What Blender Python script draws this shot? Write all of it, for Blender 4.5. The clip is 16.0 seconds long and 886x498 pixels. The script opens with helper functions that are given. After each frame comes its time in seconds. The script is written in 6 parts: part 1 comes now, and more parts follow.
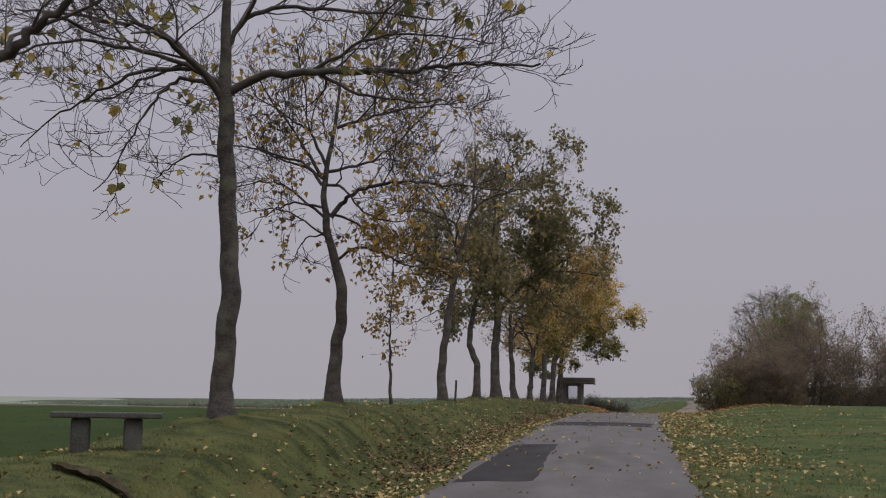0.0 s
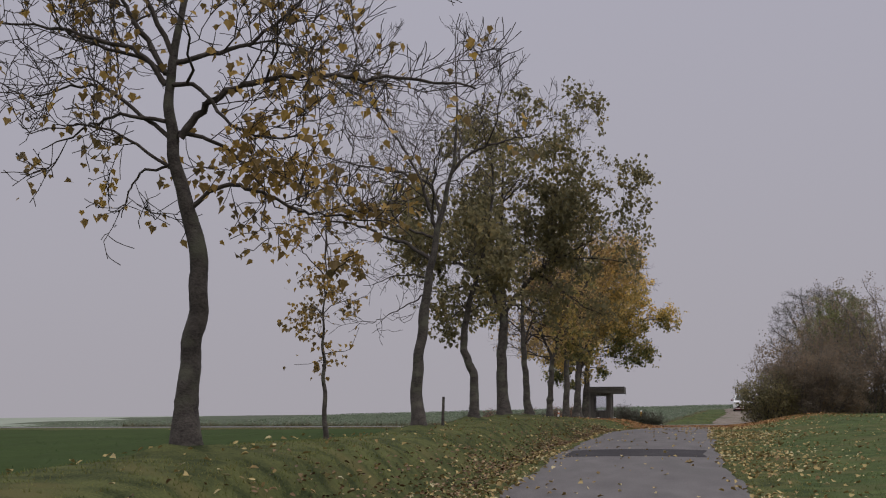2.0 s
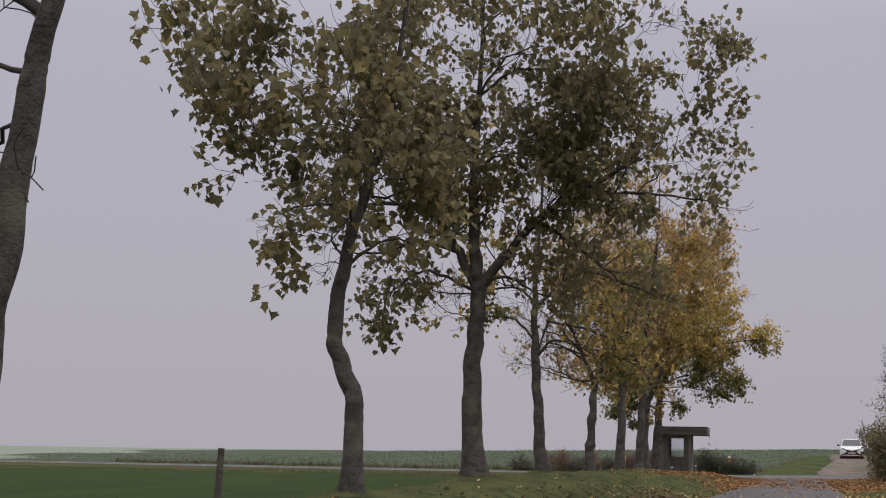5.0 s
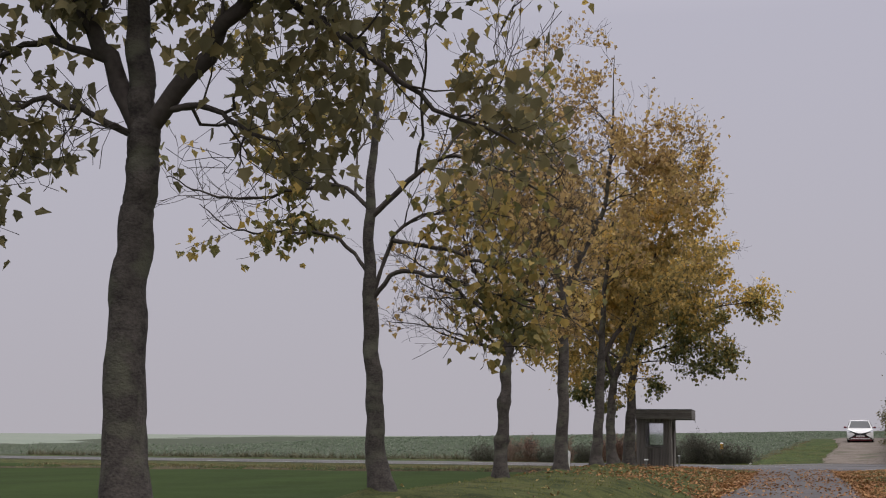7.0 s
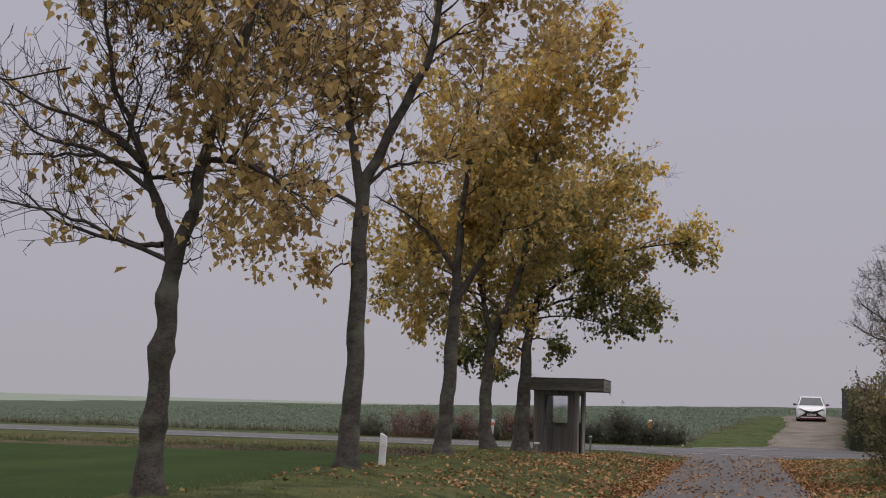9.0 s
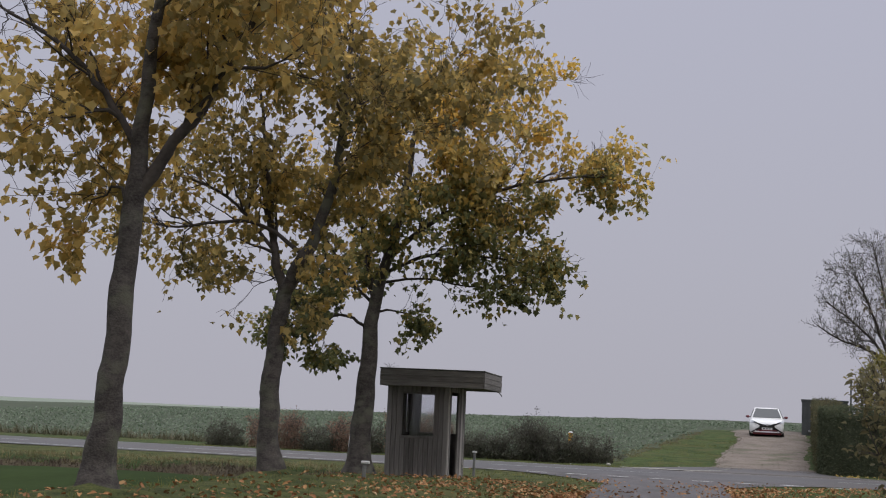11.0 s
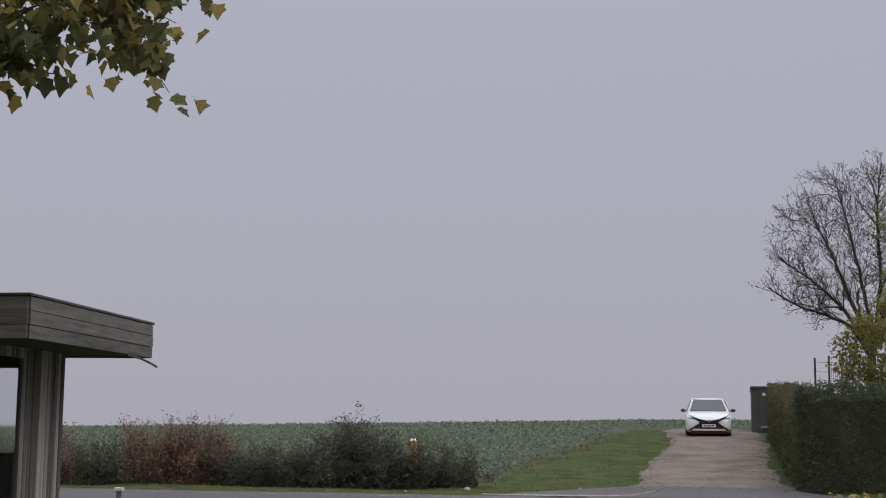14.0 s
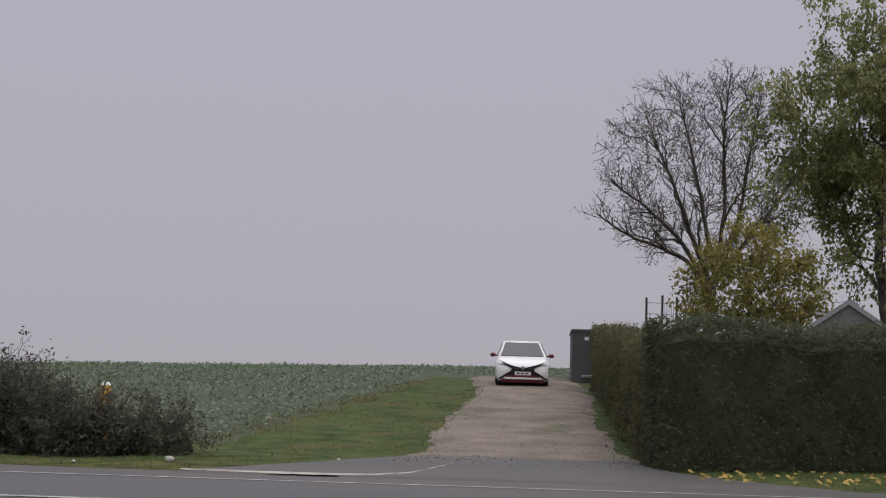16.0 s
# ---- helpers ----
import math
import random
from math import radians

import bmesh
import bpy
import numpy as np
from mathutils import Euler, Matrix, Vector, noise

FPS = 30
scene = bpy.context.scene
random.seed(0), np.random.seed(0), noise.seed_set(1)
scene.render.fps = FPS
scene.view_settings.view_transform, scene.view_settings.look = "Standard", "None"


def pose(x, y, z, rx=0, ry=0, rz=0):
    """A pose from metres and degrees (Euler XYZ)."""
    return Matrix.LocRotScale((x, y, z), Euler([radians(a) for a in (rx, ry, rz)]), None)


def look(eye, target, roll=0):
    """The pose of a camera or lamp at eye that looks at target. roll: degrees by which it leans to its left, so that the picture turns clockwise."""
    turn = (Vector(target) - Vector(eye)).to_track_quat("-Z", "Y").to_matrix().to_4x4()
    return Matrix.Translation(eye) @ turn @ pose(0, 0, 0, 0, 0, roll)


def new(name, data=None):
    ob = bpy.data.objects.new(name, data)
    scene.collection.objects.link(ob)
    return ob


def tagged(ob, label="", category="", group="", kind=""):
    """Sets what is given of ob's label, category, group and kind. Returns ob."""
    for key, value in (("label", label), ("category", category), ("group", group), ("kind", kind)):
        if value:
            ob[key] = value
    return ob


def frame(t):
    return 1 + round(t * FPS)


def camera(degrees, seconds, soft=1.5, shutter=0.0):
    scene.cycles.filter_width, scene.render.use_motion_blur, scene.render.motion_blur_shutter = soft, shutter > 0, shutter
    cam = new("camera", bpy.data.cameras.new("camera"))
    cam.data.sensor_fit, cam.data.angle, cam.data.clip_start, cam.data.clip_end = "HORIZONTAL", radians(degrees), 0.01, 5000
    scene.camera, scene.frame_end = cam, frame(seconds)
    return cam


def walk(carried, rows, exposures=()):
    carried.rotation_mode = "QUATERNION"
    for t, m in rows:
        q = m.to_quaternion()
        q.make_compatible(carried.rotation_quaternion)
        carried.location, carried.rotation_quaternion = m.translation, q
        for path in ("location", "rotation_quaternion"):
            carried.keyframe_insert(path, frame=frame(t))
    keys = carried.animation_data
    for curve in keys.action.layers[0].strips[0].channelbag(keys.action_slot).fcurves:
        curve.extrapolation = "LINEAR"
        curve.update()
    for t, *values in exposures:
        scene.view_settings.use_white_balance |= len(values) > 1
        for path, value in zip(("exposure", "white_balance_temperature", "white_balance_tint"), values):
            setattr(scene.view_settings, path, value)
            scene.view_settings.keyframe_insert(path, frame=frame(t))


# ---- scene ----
cam = camera(36.2, 16.0, soft=1.1)
PATH = [
    (0, (-0.358, -29.104, 0.212), (-1.776, -19.274, 1.378), 0.94),
    (0.5, (-0.480, -27.046, 0.254), (-1.802, -17.192, 1.326), 0.41),
    (1, (-0.562, -24.855, 0.342), (-1.773, -14.986, 1.408), 0.65),
    (1.5, (-0.602, -22.595, 0.412), (-1.788, -12.723, 1.476), 0.40),
    (2, (-0.635, -20.359, 0.515), (-2.246, -10.568, 1.757), -0.24),
    (2.5, (-0.676, -17.900, 0.578), (-2.451, -8.142, 1.856), -1.23),
    (3, (-0.719, -15.364, 0.645), (-2.814, -5.667, 1.909), -1.13),
    (3.5, (-0.723, -12.640, 0.724), (-3.013, -2.987, 1.980), -1.10),
    (3.7, (-0.758, -11.443, 0.722), (-2.976, -1.782, 2.046), -1.32),
    (5.8, (-0.927, 1.544, 1.085), (-3.233, 11.161, 2.564), 2.04),
    (6, (-0.930, 2.616, 1.094), (-3.263, 12.230, 2.552), 1.93),
    (6.5, (-0.870, 5.561, 1.204), (-3.192, 15.188, 2.591), 1.18),
    (7, (-0.720, 8.302, 1.278), (-2.955, 17.953, 2.645), 0.43),
    (7.5, (-0.592, 11.135, 1.296), (-2.679, 20.818, 2.670), 0.42),
    (8, (-0.365, 13.939, 1.352), (-2.348, 23.666, 2.556), 1.19),
    (8.5, (-0.276, 17.008, 1.394), (-2.190, 26.754, 2.561), 1.36),
    (9, (-0.124, 20.093, 1.463), (-2.045, 29.841, 2.602), 1.61),
    (9.2, (-0.125, 21.431, 1.448), (-2.032, 31.180, 2.599), 1.32),
    (11.3, (0.560, 34.028, 1.370), (-1.009, 43.828, 2.595), 2.58),
    (11.5, (0.593, 35.105, 1.358), (-0.961, 44.907, 2.584), 2.45),
    (12, (0.773, 38.460, 1.304), (-0.701, 48.277, 2.514), 2.17),
    (12.5, (0.970, 41.542, 1.330), (-0.419, 51.376, 2.497), 1.58),
    (13, (1.141, 44.529, 1.307), (-0.190, 54.352, 2.626), 0.91),
    (13.5, (1.268, 47.551, 1.275), (0.038, 57.385, 2.612), 0.73),
    (14, (1.464, 50.262, 1.268), (0.377, 60.116, 2.581), 0.52),
    (14.5, (1.634, 53.017, 1.276), (0.687, 62.902, 2.452), 0.45),
    (15, (1.850, 55.313, 1.322), (1.382, 65.249, 2.357), 0.73),
    (15.5, (1.989, 57.431, 1.300), (1.914, 67.387, 2.239), 1.19),
    (16, (2.168, 59.530, 1.271), (2.407, 69.483, 2.212), 1.69),
]
walk(cam, [(t, look(eye, target, roll)) for t, eye, target, roll in PATH],
     [(0, 0.03, 6500, 12), (3.7, 0.06, 6500, 12), (6, 0.28, 6500, 12), (7.5, 0.26, 6490, 12), (9, 0.14, 6480, 12), (11.5, 0.26, 6200, 10), (13.5, 0.24, 6200, 10), (14.5, -0.01, 6300, 10), (15, -0.1, 6350, 10), (15.5, -0.01, 6400, 10), (16, 0.18, 6450, 11)])

# ---------------------------------------------------------------- light: a foggy overcast noon
world = bpy.data.worlds.new("overcast")
scene.world = world
world.use_nodes = True
wn, wl = world.node_tree.nodes, world.node_tree.links
wn.clear()
w_out = wn.new("ShaderNodeOutputWorld")
w_bg = wn.new("ShaderNodeBackground")
w_sky = wn.new("ShaderNodeTexSky")
w_sky.sky_type = "NISHITA"
w_sky.sun_disc = False
w_sky.sun_elevation, w_sky.sun_rotation = radians(38), radians(150)
w_sky.air_density, w_sky.dust_density, w_sky.ozone_density = 1.0, 8.0, 1.0
w_geo = wn.new("ShaderNodeTexCoord")
w_sep = wn.new("ShaderNodeSeparateXYZ")
wl.new(w_geo.outputs["Generated"], w_sep.inputs[0])
w_ramp = wn.new("ShaderNodeValToRGB")          # grey cloud: brighter towards the zenith
w_ramp.color_ramp.elements[0].position = 0.0
w_ramp.color_ramp.elements[0].color = (3.78, 3.64, 3.98, 1)
w_ramp.color_ramp.elements[1].position = 1.0
w_ramp.color_ramp.elements[1].color = (15.0, 14.7, 15.0, 1)
mid = w_ramp.color_ramp.elements.new(0.3)
mid.color = (3.97, 3.9, 4.5, 1)
wl.new(w_sep.outputs["Z"], w_ramp.inputs[0])
w_mix = wn.new("ShaderNodeMix")
w_mix.data_type = "RGBA"
w_mix.inputs[0].default_value = 0.95           # the fog hides nearly all of the clear sky
wl.new(w_sky.outputs[0], w_mix.inputs[6])
wl.new(w_ramp.outputs[0], w_mix.inputs[7])
wl.new(w_mix.outputs[2], w_bg.inputs[0])
w_bg.inputs[1].default_value = 0.1
wl.new(w_bg.outputs[0], w_out.inputs[0])

sun = new("sun", bpy.data.lights.new("sun", "SUN"))
sun.data.energy, sun.data.angle, sun.data.color = 1.0, radians(60), (1.0, 0.97, 0.93)
sun.matrix_world = look((0, 0, 60), (-34, 14, 0))

# ---------------------------------------------------------------- materials
def nodes_of(name):
    m = bpy.data.materials.new(name)
    m.use_nodes = True
    nt = m.node_tree
    return m, nt, nt.nodes["Principled BSDF"], nt.nodes["Material Output"]


def surface(name, dark, light, scale=3.0, fine=40.0, rough=0.85, bump=0.25, third=None, third_at=0.62, stretch=(1, 1, 1), spread=0.0, metal=0.0, gloss=0.3, tight=0.165):
    """Two scales of noise between two colours, a third in patches, and a fine relief."""
    m, nt, bsdf, _ = nodes_of(name)
    tc = nt.nodes.new("ShaderNodeTexCoord")
    mp = nt.nodes.new("ShaderNodeMapping")
    mp.inputs["Scale"].default_value = stretch
    nt.links.new(tc.outputs["Object"], mp.inputs[0])
    big = nt.nodes.new("ShaderNodeTexNoise")
    big.inputs["Scale"].default_value, big.inputs["Detail"].default_value = scale, 5
    small = nt.nodes.new("ShaderNodeTexNoise")
    small.inputs["Scale"].default_value, small.inputs["Detail"].default_value = fine, 3
    for n in (big, small):
        nt.links.new(mp.outputs[0], n.inputs["Vector"])
    add = nt.nodes.new("ShaderNodeMath")
    add.operation = "MULTIPLY_ADD"
    add.inputs[1].default_value = 0.45
    nt.links.new(small.outputs[0], add.inputs[0])
    scaled = nt.nodes.new("ShaderNodeMath")
    scaled.operation = "MULTIPLY"
    scaled.inputs[1].default_value = 0.55
    nt.links.new(big.outputs[0], scaled.inputs[0])
    nt.links.new(scaled.outputs[0], add.inputs[2])
    value = add.outputs[0]
    if spread:
        info = nt.nodes.new("ShaderNodeObjectInfo")
        more = nt.nodes.new("ShaderNodeMath")
        more.operation = "MULTIPLY_ADD"
        more.inputs[1].default_value = spread
        nt.links.new(info.outputs["Random"], more.inputs[0])
        nt.links.new(value, more.inputs[2])
        less = nt.nodes.new("ShaderNodeMath")
        less.operation = "SUBTRACT"
        less.inputs[1].default_value = spread / 2
        nt.links.new(more.outputs[0], less.inputs[0])
        value = less.outputs[0]
    ramp = nt.nodes.new("ShaderNodeValToRGB")
    ramp.color_ramp.elements[0].position, ramp.color_ramp.elements[0].color = 0.495 - tight, (*dark, 1)
    ramp.color_ramp.elements[1].position, ramp.color_ramp.elements[1].color = 0.495 + tight, (*light, 1)
    nt.links.new(value, ramp.inputs[0])
    colour = ramp.outputs[0]
    if third:
        spots = nt.nodes.new("ShaderNodeTexNoise")
        spots.inputs["Scale"].default_value, spots.inputs["Detail"].default_value = scale * 0.45, 4
        nt.links.new(mp.outputs[0], spots.inputs["Vector"])
        cut = nt.nodes.new("ShaderNodeMapRange")
        cut.inputs[1].default_value, cut.inputs[2].default_value = third_at - 0.07, third_at + 0.07
        nt.links.new(spots.outputs[0], cut.inputs[0])
        mix = nt.nodes.new("ShaderNodeMix")
        mix.data_type = "RGBA"
        nt.links.new(cut.outputs[0], mix.inputs[0])
        nt.links.new(colour, mix.inputs[6])
        mix.inputs[7].default_value = (*third, 1)
        colour = mix.outputs[2]
    nt.links.new(colour, bsdf.inputs["Base Color"])
    bsdf.inputs["Roughness"].default_value = rough
    bsdf.inputs["Metallic"].default_value = metal
    bsdf.inputs["Specular IOR Level"].default_value = gloss
    if bump:
        b = nt.nodes.new("ShaderNodeBump")
        b.inputs["Strength"].default_value, b.inputs["Distance"].default_value = bump, 0.02
        nt.links.new(value, b.inputs["Height"])
        nt.links.new(b.outputs[0], bsdf.inputs["Normal"])
    return m


def foliage(name, colours, rough=0.6, through_light=0.6, turned=None):
    """Leaves: each one takes its own colour, and lets some light through."""
    m, nt, bsdf, out = nodes_of(name)
    geo = nt.nodes.new("ShaderNodeNewGeometry")
    ramp = nt.nodes.new("ShaderNodeValToRGB")
    ramp.color_ramp.interpolation = "LINEAR"
    es = ramp.color_ramp.elements
    es[0].color, es[-1].color = (*colours[0], 1), (*colours[-1], 1)
    for k, c in enumerate(colours[1:-1]):
        es.new((k + 1) / (len(colours) - 1)).color = (*c, 1)
    tc = nt.nodes.new("ShaderNodeTexCoord")
    big = nt.nodes.new("ShaderNodeTexNoise")
    big.inputs["Scale"].default_value, big.inputs["Detail"].default_value = 0.8, 2
    nt.links.new(tc.outputs["Object"], big.inputs["Vector"])
    mixed = nt.nodes.new("ShaderNodeMath")
    mixed.operation = "MULTIPLY_ADD"
    mixed.inputs[1].default_value = 0.6
    nt.links.new(geo.outputs["Random Per Island"], mixed.inputs[0])
    part_ = nt.nodes.new("ShaderNodeMapRange")
    part_.inputs[1].default_value, part_.inputs[2].default_value = 0.3, 0.7
    part_.inputs[3].default_value, part_.inputs[4].default_value = 0.0, 0.4
    nt.links.new(big.outputs[0], part_.inputs[0])
    nt.links.new(part_.outputs[0], mixed.inputs[2])
    shade = mixed.outputs[0]
    if turned:                                  # the upper, outer leaves have turned first
        sep = nt.nodes.new("ShaderNodeSeparateXYZ")
        nt.links.new(tc.outputs["Object"], sep.inputs[0])
        high = nt.nodes.new("ShaderNodeMapRange")
        high.inputs[1].default_value, high.inputs[2].default_value = turned
        high.inputs[3].default_value, high.inputs[4].default_value = -0.3, 0.32
        nt.links.new(sep.outputs["Z"], high.inputs[0])
        more = nt.nodes.new("ShaderNodeMath")
        more.operation = "ADD"
        nt.links.new(shade, more.inputs[0])
        nt.links.new(high.outputs[0], more.inputs[1])
        shade = more.outputs[0]
    nt.links.new(shade, ramp.inputs[0])
    nt.links.new(ramp.outputs[0], bsdf.inputs["Base Color"])
    bsdf.inputs["Roughness"].default_value = rough
    bsdf.inputs["Specular IOR Level"].default_value = 0.25
    tr = nt.nodes.new("ShaderNodeBsdfTranslucent")
    nt.links.new(ramp.outputs[0], tr.inputs[0])
    mx = nt.nodes.new("ShaderNodeMixShader")
    mx.inputs[0].default_value = through_light
    nt.links.new(bsdf.outputs[0], mx.inputs[1])
    nt.links.new(tr.outputs[0], mx.inputs[2])
    nt.links.new(mx.outputs[0], out.inputs[0])
    return m


def plain(name, colour, rough=0.5, metal=0.0, coat=0.0, emit=None):
    m, nt, bsdf, _ = nodes_of(name)
    bsdf.inputs["Base Color"].default_value = (*colour, 1)
    bsdf.inputs["Roughness"].default_value = rough
    bsdf.inputs["Metallic"].default_value = metal
    bsdf.inputs["Coat Weight"].default_value = coat
    return m


GRASS = surface("grass", (0.022, 0.03, 0.012), (0.084, 0.092, 0.034), 2.6, 40, 1.0, 1.0, third=(0.088, 0.083, 0.034), third_at=0.6, gloss=0.08, tight=0.1)
WHEAT = surface("winter_wheat", (0.023, 0.036, 0.012), (0.037, 0.056, 0.018), 0.6, 14, 0.95, 0.6, stretch=(1, 0.15, 1), gloss=0.03)
LAWN = surface("lawn", (0.024, 0.038, 0.014), (0.072, 0.094, 0.034), 1.8, 40, 1.0, 1.0, third=(0.076, 0.076, 0.032), third_at=0.58, gloss=0.08, tight=0.1)
SOIL = surface("beet_soil", (0.032, 0.043, 0.024), (0.056, 0.07, 0.038), 0.5, 12, 0.9, 0.5)
EARTH = surface("ditch_earth", (0.04, 0.034, 0.026), (0.1, 0.085, 0.05), 3, 30, 0.95, 0.6, gloss=0.05)
# distant fields: fog haze put into the base colour as a pale grey-green
HAZED_FIELD = surface("hazed_field", (0.16, 0.19, 0.15), (0.21, 0.235, 0.19), 0.05, 2, 0.9, 0.2)
ASPHALT = surface("lane_asphalt", (0.067, 0.062, 0.064), (0.115, 0.107, 0.109), 2.6, 70, 0.8, 0.6, third=(0.07, 0.067, 0.067), third_at=0.62, stretch=(1, 0.3, 1), gloss=0.22)
PATCH = surface("new_asphalt", (0.03, 0.029, 0.032), (0.052, 0.049, 0.053), 2.0, 60, 0.95, 0.5, stretch=(1, 0.4, 1), gloss=0.05)
ROAD = surface("road_asphalt", (0.048, 0.046, 0.048), (0.082, 0.078, 0.08), 0.5, 80, 0.6, 0.4, stretch=(0.3, 1, 1), third=(0.071, 0.062, 0.057), third_at=0.57)
GRAVEL = surface("gravel", (0.1, 0.082, 0.068), (0.21, 0.175, 0.147), 1.1, 30, 0.9, 0.8, third=(0.085, 0.083, 0.05), third_at=0.62)
LINE = surface("road_paint", (0.12, 0.12, 0.12), (0.6, 0.6, 0.59), 4, 30, 0.6, 0.1)
BARK = surface("bark", (0.024, 0.021, 0.02), (0.098, 0.086, 0.077), 7, 38, 0.95, 1.0, stretch=(1, 1, 1.4), third=(0.1, 0.1, 0.075), third_at=0.58)
TWIG = surface("twig_bark", (0.036, 0.03, 0.028), (0.08, 0.068, 0.06), 4, 20, 0.9, 0.3)
TWIG_GREY = surface("grey_twigs", (0.09, 0.08, 0.075), (0.17, 0.15, 0.135), 4, 20, 0.9, 0.3)
BOARD = surface("weathered_boards", (0.08, 0.073, 0.069), (0.205, 0.19, 0.18), 3, 30, 0.85, 0.5, stretch=(1, 1, 0.08), spread=0.3)
BOARD_GREY = surface("bleached_boards", (0.1, 0.09, 0.085), (0.42, 0.39, 0.36), 5, 34, 0.85, 0.6, stretch=(1, 1, 0.03), spread=0.3)
FASCIA = surface("fascia_boards", (0.075, 0.07, 0.064), (0.215, 0.2, 0.185), 3, 30, 0.85, 0.5, stretch=(0.1, 0.1, 1), spread=0.2)
FELT = surface("roof_felt", (0.06, 0.06, 0.055), (0.12, 0.12, 0.1), 4, 60, 0.95, 0.4)
CONCRETE = surface("concrete", (0.12, 0.12, 0.115), (0.22, 0.22, 0.21), 3, 50, 0.9, 0.4, third=(0.1, 0.11, 0.07))
GREEN = [(0.115, 0.108, 0.066), (0.165, 0.15, 0.082), (0.225, 0.195, 0.1), (0.37, 0.28, 0.12)]
OLIVE = [(0.09, 0.102, 0.046), (0.18, 0.168, 0.066), (0.36, 0.27, 0.09), (0.552, 0.372, 0.096)]
YELLOW = [(0.172, 0.161, 0.075), (0.391, 0.299, 0.115), (0.621, 0.437, 0.144), (0.69, 0.425, 0.127)]
RUST = [(0.196, 0.149, 0.092), (0.368, 0.253, 0.121), (0.54, 0.38, 0.161), (0.621, 0.483, 0.207)]
GOLD = [(0.114, 0.126, 0.062), (0.192, 0.202, 0.084), (0.432, 0.324, 0.102), (0.768, 0.504, 0.12)]
LEAF = {"green": foliage("green_leaves", GREEN), "olive": foliage("turning_leaves", OLIVE, through_light=0.45), "yellow": foliage("yellow_leaves", YELLOW), "rust": foliage("rust_leaves", RUST), "honey": foliage("honey_leaves", [(0.12, 0.12, 0.06), (0.26, 0.21, 0.088), (0.48, 0.35, 0.118), (0.68, 0.44, 0.12)]), "gold": foliage("green_gold_leaves", GOLD, turned=(3.2, 7.0)), "lime": foliage("yellow_green_leaves", [(0.11, 0.12, 0.042), (0.18, 0.18, 0.06), (0.27, 0.235, 0.072), (0.34, 0.265, 0.08)]), "amber": foliage("amber_leaves", [(0.09, 0.078, 0.045), (0.2, 0.14, 0.06), (0.36, 0.235, 0.07), (0.48, 0.32, 0.08)], through_light=0.4), "bush": foliage("bush_leaves", [(0.14, 0.12, 0.095), (0.19, 0.16, 0.125), (0.25, 0.195, 0.14), (0.3, 0.2, 0.12)], 0.9), "willow": foliage("willow_leaves", [(0.11, 0.13, 0.055), (0.18, 0.2, 0.085), (0.26, 0.27, 0.115), (0.33, 0.31, 0.14)]), "grey": foliage("dull_leaves", [(0.08, 0.085, 0.06), (0.14, 0.14, 0.1), (0.2, 0.19, 0.14)])}
LITTER = foliage("fallen_leaves", [(0.1, 0.062, 0.035), (0.22, 0.155, 0.065), (0.37, 0.285, 0.12), (0.47, 0.44, 0.3)], 0.7, 0.1)
LITTER_RUST = foliage("rusty_fallen_leaves", [(0.12, 0.06, 0.035), (0.25, 0.115, 0.05), (0.36, 0.19, 0.075), (0.44, 0.33, 0.2)], 0.7, 0.1)
BLADE = foliage("grass_blades", [(0.07, 0.088, 0.03), (0.115, 0.132, 0.045), (0.16, 0.165, 0.058), (0.22, 0.19, 0.085)], 0.8, 0.5)
LAWN_BLADE = foliage("lawn_blades", [(0.042, 0.066, 0.023), (0.075, 0.108, 0.038), (0.105, 0.135, 0.05), (0.15, 0.148, 0.066)], 0.8, 0.4)
HEDGE_LEAF = foliage("hedge_leaves", [(0.078, 0.09, 0.057), (0.088, 0.102, 0.063), (0.098, 0.112, 0.068), (0.115, 0.118, 0.074)], 0.95)
BEET = foliage("beet_leaves", [(0.09, 0.125, 0.078), (0.13, 0.172, 0.112), (0.18, 0.22, 0.155), (0.26, 0.295, 0.22)], 0.6, 0.35)
SEED = foliage("dry_stalks", [(0.15, 0.098, 0.075), (0.24, 0.15, 0.115), (0.31, 0.195, 0.145), (0.19, 0.18, 0.12)], 0.9)


# ---------------------------------------------------------------- mesh helpers
def mesh_of(name, verts, faces, material=None, smooth=False):
    me = bpy.data.meshes.new(name)
    me.from_pydata([tuple(v) for v in verts], [], faces)
    if material:
        me.materials.append(material)
    if smooth:
        me.polygons.foreach_set("use_smooth", [True] * len(me.polygons))
    me.update()
    return me


def mesh_np(name, verts, loops, sizes, material, smooth=False):
    """A mesh from arrays: vertices (n, 3), one list of corners, the corner count of each face."""
    me = bpy.data.meshes.new(name)
    verts, loops, sizes = np.asarray(verts, np.float32), np.asarray(loops, np.int32), np.asarray(sizes, np.int32)
    me.vertices.add(len(verts))
    me.vertices.foreach_set("co", verts.ravel())
    me.loops.add(len(loops))
    me.loops.foreach_set("vertex_index", loops)
    me.polygons.add(len(sizes))
    me.polygons.foreach_set("loop_start", np.r_[0, np.cumsum(sizes)[:-1]].astype(np.int32))
    me.polygons.foreach_set("loop_total", sizes)
    if smooth:
        me.polygons.foreach_set("use_smooth", np.ones(len(sizes), bool))
    me.materials.append(material)
    me.update(calc_edges=True)
    me.validate()
    return me


